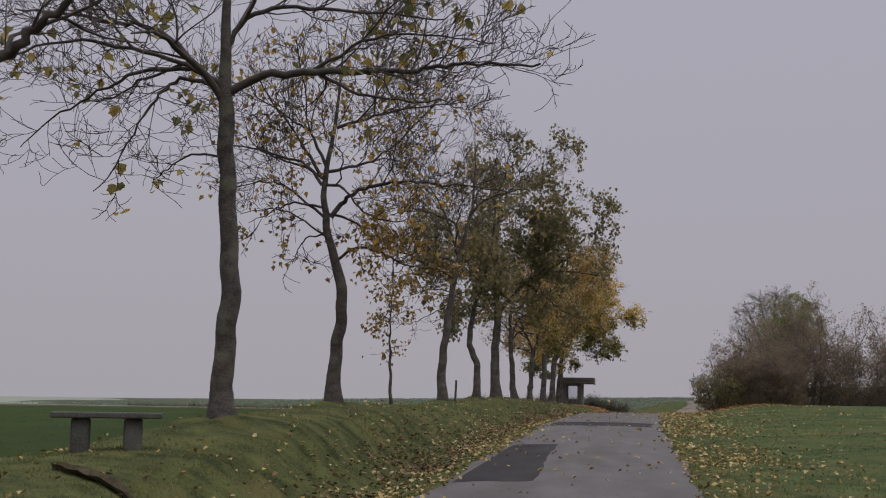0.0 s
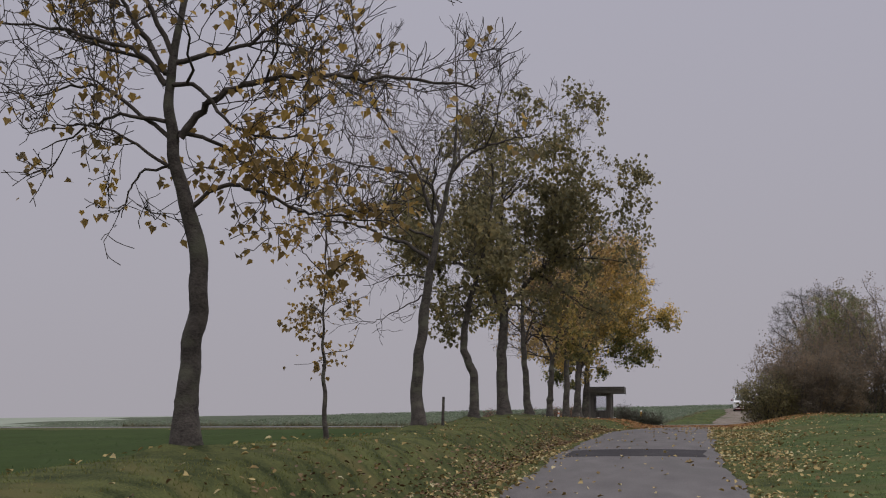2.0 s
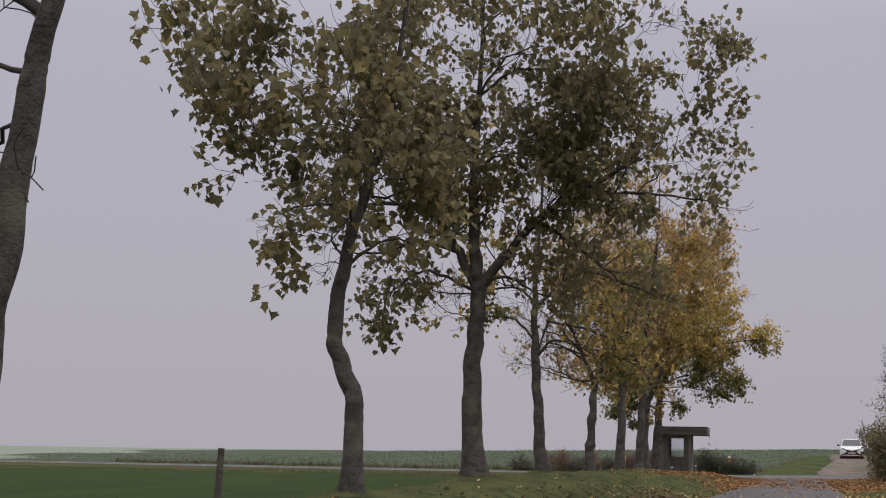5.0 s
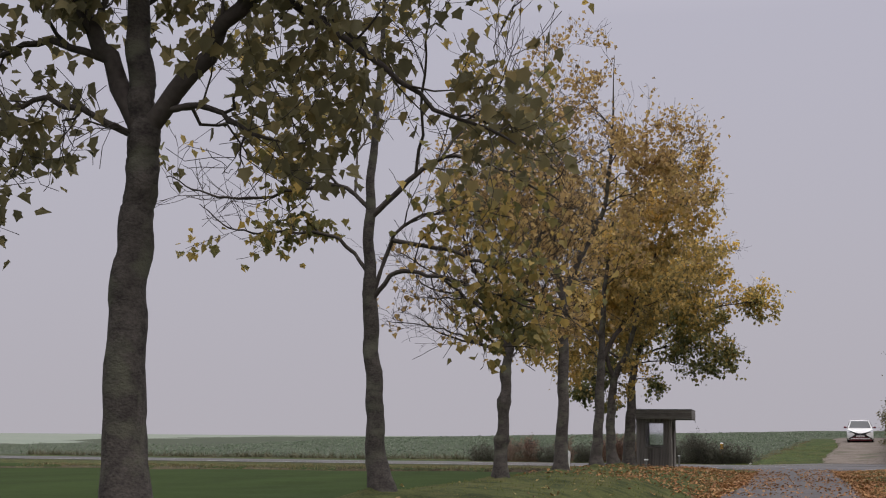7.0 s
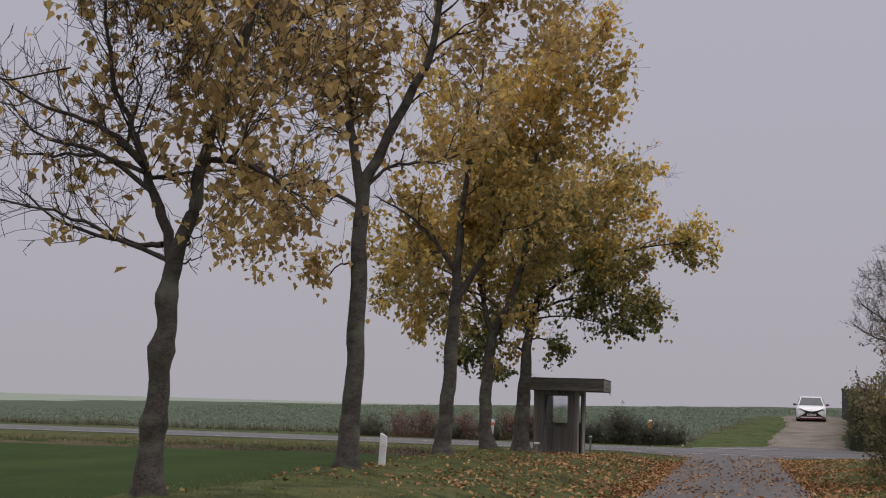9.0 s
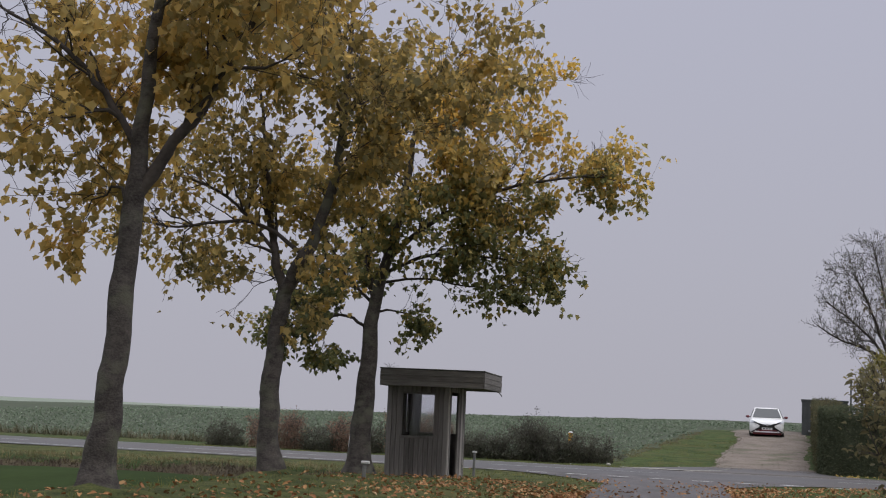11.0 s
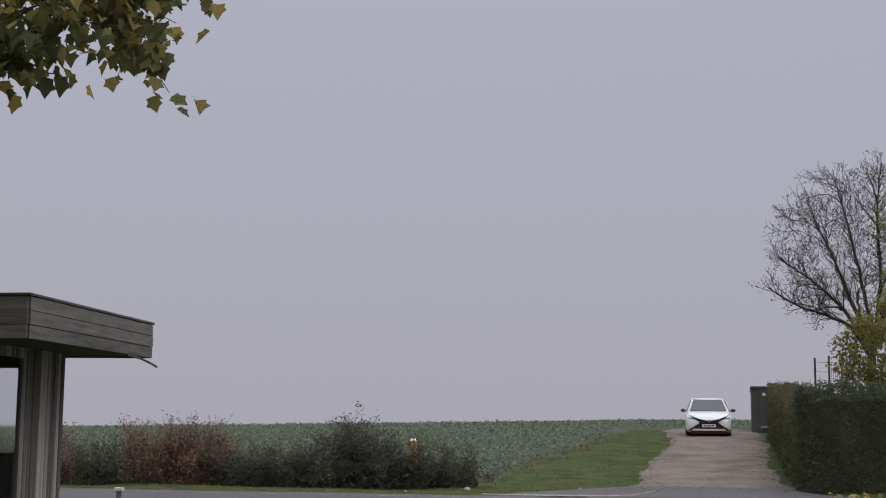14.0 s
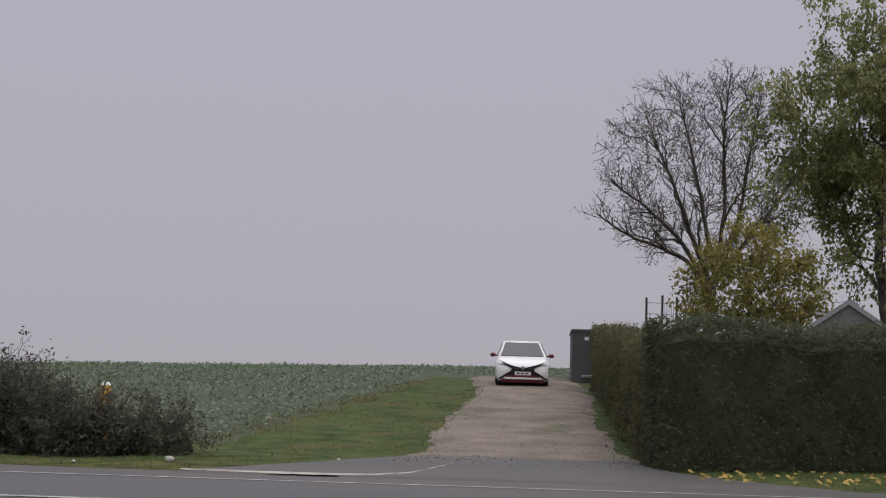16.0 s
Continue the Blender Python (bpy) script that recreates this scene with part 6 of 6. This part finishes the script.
for z in (2.25, 2.6, 2.98):
    bm = bmesh.new()
    for k in range(6):
        a, c = -0.55 + 1.05 * k / 6, -0.55 + 1.05 * (k + 1) / 6
        rod(bm, (a, 0.05, z - 0.02 * math.sin(math.pi * k / 6)), (c, 0.05, z - 0.02 * math.sin(math.pi * (k + 1) / 6)), 0.007, 0.007, 4)
    part("wire", bm, STEEL, netting)
for k in range(5):
    bm = bmesh.new()
    rod(bm, (0.1 + 0.075 * k, 0.056, 1.2), (0.1 + 0.075 * k, 0.056, 2.98), 0.006, 0.006, 4)
    part("wire", bm, STEEL, netting)

green_house = thing("greenhouse", (10.5, 85.0, float(gz(10.5, 85.0)) - 0.25), "small glazed greenhouse with a pale gable roof", "greenhouse", turn=-16)
FRAME = plain("grey_aluminium", (0.3, 0.31, 0.32), 0.5, 0.4)
bm = bmesh.new()
for x in (-0.75, 0, 0.75):
    for y in (0, 1.5, 3):
        rod(bm, (x, y, 0), (x, y, 2.45 if x else 2.96), 0.025, 0.025, 6)
for y in (0, 1.5, 3):
    rod(bm, (-0.75, y, 2.45), (0, y, 2.96), 0.03, 0.03, 6)
    rod(bm, (0.75, y, 2.45), (0, y, 2.96), 0.03, 0.03, 6)
rod(bm, (0, 0, 2.96), (0, 3, 2.96), 0.04, 0.04, 6)
part("frame", bm, FRAME, green_house)
for sx in (-1, 1):
    slab("roof_pane", [(sx * 0.75, 0, 2.47), (0, 0, 2.98), (0, 3, 2.98), (sx * 0.75, 3, 2.47)], GLASS, green_house, 0.012, "clouded roof pane", (0, 0, 1))
    slab("side_pane", [(sx * 0.76, 0, 0.1), (sx * 0.76, 3, 0.1), (sx * 0.76, 3, 2.45), (sx * 0.76, 0, 2.45)], GLASS, green_house, 0.008, "clouded side pane", (sx, 0, 0))
CLOUDED = surface("clouded_panels", (0.1, 0.115, 0.1), (0.17, 0.185, 0.165), 1.2, 20, 0.5, 0.1)
for sx in (-1, 1):
    slab("barge_board", [(sx * 0.86, -0.05, 2.36), (0, -0.05, 2.95), (0, -0.05, 3.05), (sx * 0.86, -0.05, 2.46)], FRAME, green_house, 0.03, "pale grey barge board")
slab("gable_pane", [(-0.75, -0.02, 0.1), (0.75, -0.02, 0.1), (0.75, -0.02, 2.45), (0, -0.02, 2.95), (-0.75, -0.02, 2.45)], CLOUDED, green_house, 0.008, "clouded gable pane")

# ---------------------------------------------------------------- leaves, grass and beet
rs = np.random.default_rng(7)


def scatter(n, x0, x1, y0, y1, keep):
    x, y = rs.uniform(x0, x1, n), rs.uniform(y0, y1, n)
    k = keep(x, y)
    return x[k], y[k]


def lane_off(x, y):
    return np.abs(x - lane_x(y))


chance = rs.random(90000)
lx, ly = rs.uniform(-6.5, 7, 90000), rs.uniform(-26, 69, 90000)
d = lane_off(lx, ly)
dens = np.where(d < LANE_HALF - 0.12, np.where(ly < 30, 0.05, 0.02), np.where(d < LANE_HALF + 0.5, 0.3, np.where(d < LANE_HALF + 2.0, np.where(lx > 0, 0.1, 0.05), np.where(lx > 0, 0.035, 0.014))))
dens = dens * (0.35 + 1.3 * (0.5 + 0.5 * wobble(lx, ly, 1.3, 4)) ** 2)
dens = dens * np.where((ly > 36) & (ly < 67), np.where(d < LANE_HALF, 6.0, 3.2) * np.where((ly > 54) & (lx < lane_x(ly) - LANE_HALF - 0.9), 0.25, 1.0), 1.0)
heap = np.exp(-((lx - lane_x(ly) - LANE_HALF - 0.9) / 0.55) ** 2) * (0.5 + 0.5 * wobble(lx, ly, 0.9, 2)) + np.exp(-((lx - lane_x(ly) + LANE_HALF + 0.95) / 0.4) ** 2) * 0.8
dens = dens + 0.5 * heap * (ly < 30)
dens = dens * np.interp(ly, (57, 61, 67, 68), (1.0, 0.4, 0.3, 0.2))
dens = np.where(ly > 71, 0.0, dens)
k = chance < dens
lx, ly = lx[k], ly[k]
lz = gz(lx, ly) + np.where(lane_off(lx, ly) < LANE_HALF, 0.06, 0.045)
for near_end, stuff_leaf, text in ((True, LITTER, "dry pale brown fallen leaves on verge and lane"), (False, LITTER_RUST, "rusty fallen leaves heaped along the lane")):
    k = (ly < 33 + 3 * np.sin(lx)) == near_end
    tagged(new("fallen_leaves", leaf_mesh("fallen_leaves", np.stack([lx, ly, lz], -1)[k], rs.uniform(0.035, 0.08, k.sum()), stuff_leaf, rs, flat=True)), text, "fallen leaves", kind="stuff")


def carpet(n, x0, x1, y0, y1, keep, sizes, material, label):
    """Fallen leaves heaped where the wind has left them, curled at their edges."""
    x, y = scatter(n, x0, x1, y0, y1, keep)
    z = gz(x, y) + np.where(lane_off(x, y) < LANE_HALF, 0.06, 0.035) + rs.uniform(0, 0.03, len(x))
    tagged(new("fallen_leaves", leaf_mesh("fallen_leaves", np.stack([x, y, z], -1), rs.uniform(*sizes, len(x)), material, rs, flat=True, shape=OVAL_SHAPE)), label, "fallen leaves", kind="stuff")


def from_edge(x, y, side):
    return side * (x - lane_x(y)) - LANE_HALF


def drift(x, y, k):
    return 0.5 + 0.5 * wobble(x, y, 0.8, k) + 0.3 * wobble(x, y, 2.3, k + 1)


carpet(30000, -6.5, 0.2, 36, 62, lambda x, y: rs.random(len(x)) < np.exp(-np.maximum(from_edge(x, y, -1), 0) / 1.3) * (0.35 + 0.9 * drift(x, y, 3)) * np.where(from_edge(x, y, -1) < 0, 0.12, 1.0) * np.interp(y, (36, 40, 56, 61), (0.3, 1, 1, 0.4)), (0.045, 0.09), LITTER_RUST, "rusty carpet of fallen leaves on the verge")
carpet(26000, 0.5, 7.5, 34, 66, lambda x, y: rs.random(len(x)) < np.exp(-np.maximum(from_edge(x, y, 1), 0) / 1.5) * (0.4 + 0.9 * drift(x, y, 6)) * np.where(from_edge(x, y, 1) < 0, 0.12, 1.0), (0.045, 0.09), LITTER_RUST, "rusty carpet of fallen leaves below the thicket")
carpet(19000, 0.2, 6.5, -14, 30, lambda x, y: rs.random(len(x)) < np.exp(-(np.maximum(from_edge(x, y, 1) - 0.2, 0) / 1.3) ** 1.2) * np.clip(drift(x, y, 2) - 0.25, 0, 1) * 1.2 * (from_edge(x, y, 1) > -0.1), (0.045, 0.085), LITTER, "pale brown leaves blown together on the verge")
carpet(9000, -4.2, -2.0, -26, 6, lambda x, y: rs.random(len(x)) < np.exp(-((from_edge(x, y, -1) - 0.2) / 0.36) ** 2) * np.clip(drift(x, y, 8) - 0.1, 0, 1) * 0.75, (0.045, 0.085), LITTER, "yellow-brown leaves on the grass strip beside the lane")
carpet(700, -7.0, -3.4, -26, 5, lambda x, y: rs.random(len(x)) < drift(x, y, 9), (0.045, 0.085), LITTER, "single pale leaves lying on the grass bank")
carpet(34000, -5.0, -1.8, -27, 28, lambda x, y: rs.random(len(x)) < np.exp(-((from_edge(x, y, -1) - 0.85) / 0.42) ** 2) * (0.3 + 0.8 * drift(x, y, 5)), (0.035, 0.07), foliage("wet_fallen_leaves", [(0.05, 0.03, 0.02), (0.1, 0.06, 0.035), (0.17, 0.1, 0.055), (0.3, 0.22, 0.13)], 0.6, 0.05), "wet dark brown leaves filling a shallow ditch")


def blades(name, x, y, height, material, label, per=5):
    """Grass tufts: a few bent blades each."""
    n = len(x)
    x, y, height = np.repeat(x, per), np.repeat(y, per), np.repeat(height, per)
    m = n * per
    x, y = x + rs.normal(0, 0.035, m), y + rs.normal(0, 0.035, m)
    z = gz(x, y) - 0.01
    az, lean, h = rs.uniform(0, math.tau, m), rs.uniform(0.3, 1.5, m), height * rs.uniform(0.5, 1.2, m)
    w = rs.uniform(0.004, 0.009, m) * (0.9 + height * 3)
    dx, dy = np.cos(az), np.sin(az)
    base = np.stack([x, y, z], -1)
    sidev = np.stack([-dy, dx, 0 * x], -1) * w[:, None]
    tip = base + np.stack([dx * h * lean * 0.8, dy * h * lean * 0.8, h * (1 - 0.35 * lean)], -1)
    vs = np.stack([base - sidev, base + sidev, tip], 1).reshape(-1, 3)
    loops = np.arange(3 * m)
    return tagged(new(name, mesh_np(name, vs, loops, np.full(m, 3), material)), label, "grass", kind="stuff")


gx1, gy1 = scatter(150000, -7.5, 7, -26, 30, lambda x, y: (lane_off(x, y) > LANE_HALF + 0.02) & (rs.random(len(x)) < np.clip(1.15 - (y + 19) / 40, 0.25, 1)) & (rs.random(len(x)) < 0.35 + 0.9 * drift(x, y, 7)))
k = gx1 < lane_x(gy1) + LANE_HALF + 0.9
blades("verge_grass", gx1[k], gy1[k], rs.uniform(0.025, 0.06, k.sum()), BLADE, "short mossy olive grass on the bank", 3)
k = ~k
blades("verge_grass", gx1[k], gy1[k], rs.uniform(0.025, 0.055, k.sum()), LAWN_BLADE, "short green verge grass", 3)
gx2, gy2 = scatter(10000, -9, 7, 30, 69, lambda x, y: (lane_off(x, y) > LANE_HALF + 0.02) & (y + 0.06 * x < ROAD_NEAR - 0.1) & ((x > -6.3) | (np.abs(y - 63.3 - 0.1 * x) > 1.8)))
blades("verge_grass", gx2, gy2, rs.uniform(0.05, 0.13, len(gx2)), BLADE, "rough verge grass under the trees", 3)
gx3, gy3 = scatter(15000, -16, 8, 77.6, 100, lambda x, y: (x < np.interp(y, (77, 83, 100), (0.5, 2.3, 4.2))) & (x > np.where(y < 83.5, -16, np.interp(y, (83, 103), (-2.2, 1.6)))))
olive = wobble(gx3, gy3, 0.8, 5) + 0.5 * wobble(gx3, gy3, 2.7, 1) + rs.normal(0, 0.25, len(gx3)) > np.where(gy3 < 84, -0.35, 0.2)
blades("far_verge_grass", gx3[~olive], gy3[~olive], rs.uniform(0.02, 0.05, (~olive).sum()), LAWN_BLADE, "mown green grass beside the drive", 4)
blades("far_verge_grass", gx3[olive], gy3[olive], rs.uniform(0.03, 0.1, olive.sum()), BLADE, "patches of rough olive grass beside the drive", 5)
gx4, gy4 = scatter(3000, -18, -7, -20, 30, lambda x, y: x < 0)
blades("winter_wheat_rows", gx4, gy4, rs.uniform(0.03, 0.06, len(gx4)), foliage("wheat_blades", [(0.03, 0.055, 0.02), (0.045, 0.08, 0.03), (0.06, 0.1, 0.04)], 0.7, 0.3), "young green winter wheat", 4)
DRY_BLADE = foliage("dry_blades", [(0.09, 0.085, 0.04), (0.15, 0.125, 0.06), (0.2, 0.17, 0.09), (0.1, 0.12, 0.05)], 0.8, 0.3)
gx5, gy5 = scatter(7000, -32, -6, 61.5, 69.5, lambda x, y: (np.abs(y - 65.6 - 0.1 * x) < 2.9) & ((np.abs(y - 63.3 - 0.1 * x) > 1.7) | (rs.random(len(x)) < 0.12)) & (y + 0.06 * x < ROAD_NEAR - 0.05))
blades("dry_grass", gx5, gy5, rs.uniform(0.08, 0.22, len(gx5)), DRY_BLADE, "rough yellow-brown grass along a roadside ditch", 4)

gx8, gy8 = scatter(15000, -18, -5.6, 58.5, 66, lambda x, y: (np.abs(y - 63.5 - 0.1 * x) < 1.9 + 0.3 * np.sin(x * 1.7)) & (x < -6.1 + 0.3 * np.sin(y * 3)))
blades("dead_weeds", gx8, gy8, rs.uniform(0.07, 0.24, len(gx8)) * (0.6 + 0.5 * np.abs(wobble(gx8, gy8, 1.6, 3))), foliage("dead_weed_blades", [(0.035, 0.026, 0.02), (0.06, 0.045, 0.034), (0.1, 0.075, 0.055), (0.16, 0.12, 0.09)], 0.85, 0.2), "dark brown dead weeds in a roadside ditch", 3)
gx9, gy9 = scatter(6500, -44, -6, 80, 85.5, lambda x, y: np.abs(y - 81.6 + 0.06 * x - 0.4 * np.sin(x * 0.6)) < 0.8)
blades("tall_verge_grass", gx9, gy9, rs.uniform(0.22, 0.6, len(gx9)), foliage("tall_dull_blades", [(0.05, 0.055, 0.03), (0.085, 0.085, 0.048), (0.12, 0.11, 0.065), (0.15, 0.125, 0.085)], 0.85, 0.2), "tall dull olive grass and weeds between road and beet field", 4)

gx10, gy10 = scatter(6000, 5.5, 27, 75.5, 81.5, lambda x, y: (y + 0.06 * x > ROAD_FAR + 0.15) & (y < 80.2 + 0.095 * (x - 5.95)) & (x > 5.9 + 0.3 * np.abs(80 - y)))
blades("far_verge_grass", gx10, gy10, rs.uniform(0.04, 0.11, len(gx10)), BLADE, "rough olive grass at the foot of a hedge", 4)

# rough edges of the mown grass: towards the beet and along the drive
gx6, gy6 = scatter(9000, -5, 5, 82.5, 108, lambda x, y: np.abs(x - np.interp(y, (83, 103, 125), (-1.2, 2.1, 4.4)) + 0.2 * np.sin(y * 1.3)) < 0.4)
blades("rough_grass", gx6, gy6, rs.uniform(0.06, 0.15, len(gx6)), DRY_BLADE, "longer dull grass along the edge of a beet field", 5)
gx7, gy7 = scatter(9000, 0, 6, 79.5, 104, lambda x, y: np.abs(x - np.interp(y, (79, 83, 100, 112), (1.6, 2.5, 4.3, 4.6)) + 0.15 * np.sin(y * 1.9) + 0.1 * np.sin(y * 4.7)) < 0.32)
blades("rough_grass", gx7, gy7, rs.uniform(0.03, 0.08, len(gx7)), LAWN_BLADE, "ragged grass growing into the gravel drive", 4)

# beet plants in rows
bx, by = [], []
for row in np.arange(-56, 11, 0.55):
    yy = np.arange(84.0 if row < 3.5 else 113.0, 128 if row > -40 else 104, 0.42 if row > -40 else 1.0)
    bx.append(np.full(len(yy), row) + rs.normal(0, 0.06, len(yy)) + (yy - 84) * 0.1)
    by.append(yy + rs.normal(0, 0.08, len(yy)))
bx, by = np.concatenate(bx), np.concatenate(by)
k = ((bx < np.interp(by, (83, 103, 128), (-1.2, 2.0, 4.3))) | (by > 113.5)) & (rs.random(len(bx)) < 0.92)
many = np.where(bx[k] > -25, 4, 3)
bx, by = np.repeat(bx[k], many), np.repeat(by[k], many)
px, py = bx + rs.normal(0, 0.1, len(bx)), by + rs.normal(0, 0.1, len(bx))
pz = gz(px, py) + rs.uniform(0.02, 0.13, len(px))
tagged(new("beet_plants", leaf_mesh("beet_plants", np.stack([px, py, pz], -1), rs.uniform(0.07, 0.15, len(px)), BEET, rs, -0.1, OVAL_SHAPE)), "rows of leafy green beet plants", "beet plants", kind="stuff")

vx, vy = rs.uniform(6.2, 12.5, 130), rs.uniform(77.6, 79.6, 130)
tagged(new("fallen_leaves", leaf_mesh("fallen_leaves", np.stack([vx, vy, gz(vx, vy) + 0.05], -1), rs.uniform(0.06, 0.11, 130), LEAF["yellow"], rs, flat=True)), "yellow fallen leaves on grass below a hedge", "fallen leaves", kind="stuff")

# loose stones on the drive
sx_, sy_ = scatter(5200, 2.0, 8.4, 79.5, 108, lambda x, y: (x > np.interp(y, (79, 83, 100, 112), (1.6, 2.5, 4.3, 4.6))) & (x < np.interp(y, (79, 83, 100, 112), (5.8, 5.9, 7.7, 8.6))))
n = len(sx_)
oct_ = np.array([(1, 0, 0), (0, 1, 0), (-1, 0, 0), (0, -1, 0), (0, 0, 1), (0, 0, -1)], float)
tri = np.array([(0, 1, 4), (1, 2, 4), (2, 3, 4), (3, 0, 4), (1, 0, 5), (2, 1, 5), (3, 2, 5), (0, 3, 5)])
r_ = rs.uniform(0.007, 0.02, n)
vs = np.stack([sx_, sy_, gz(sx_, sy_) + 0.055], -1)[:, None] + r_[:, None, None] * oct_[None] * rs.uniform(0.6, 1.2, (n, 6, 1))
loops = (np.arange(n)[:, None, None] * 6 + tri[None]).ravel()
tagged(new("gravel_stones", mesh_np("gravel_stones", vs.reshape(-1, 3), loops, np.full(n * 8, 3), GRAVEL)), "loose brown gravel stones on the drive", "gravel", kind="stuff")
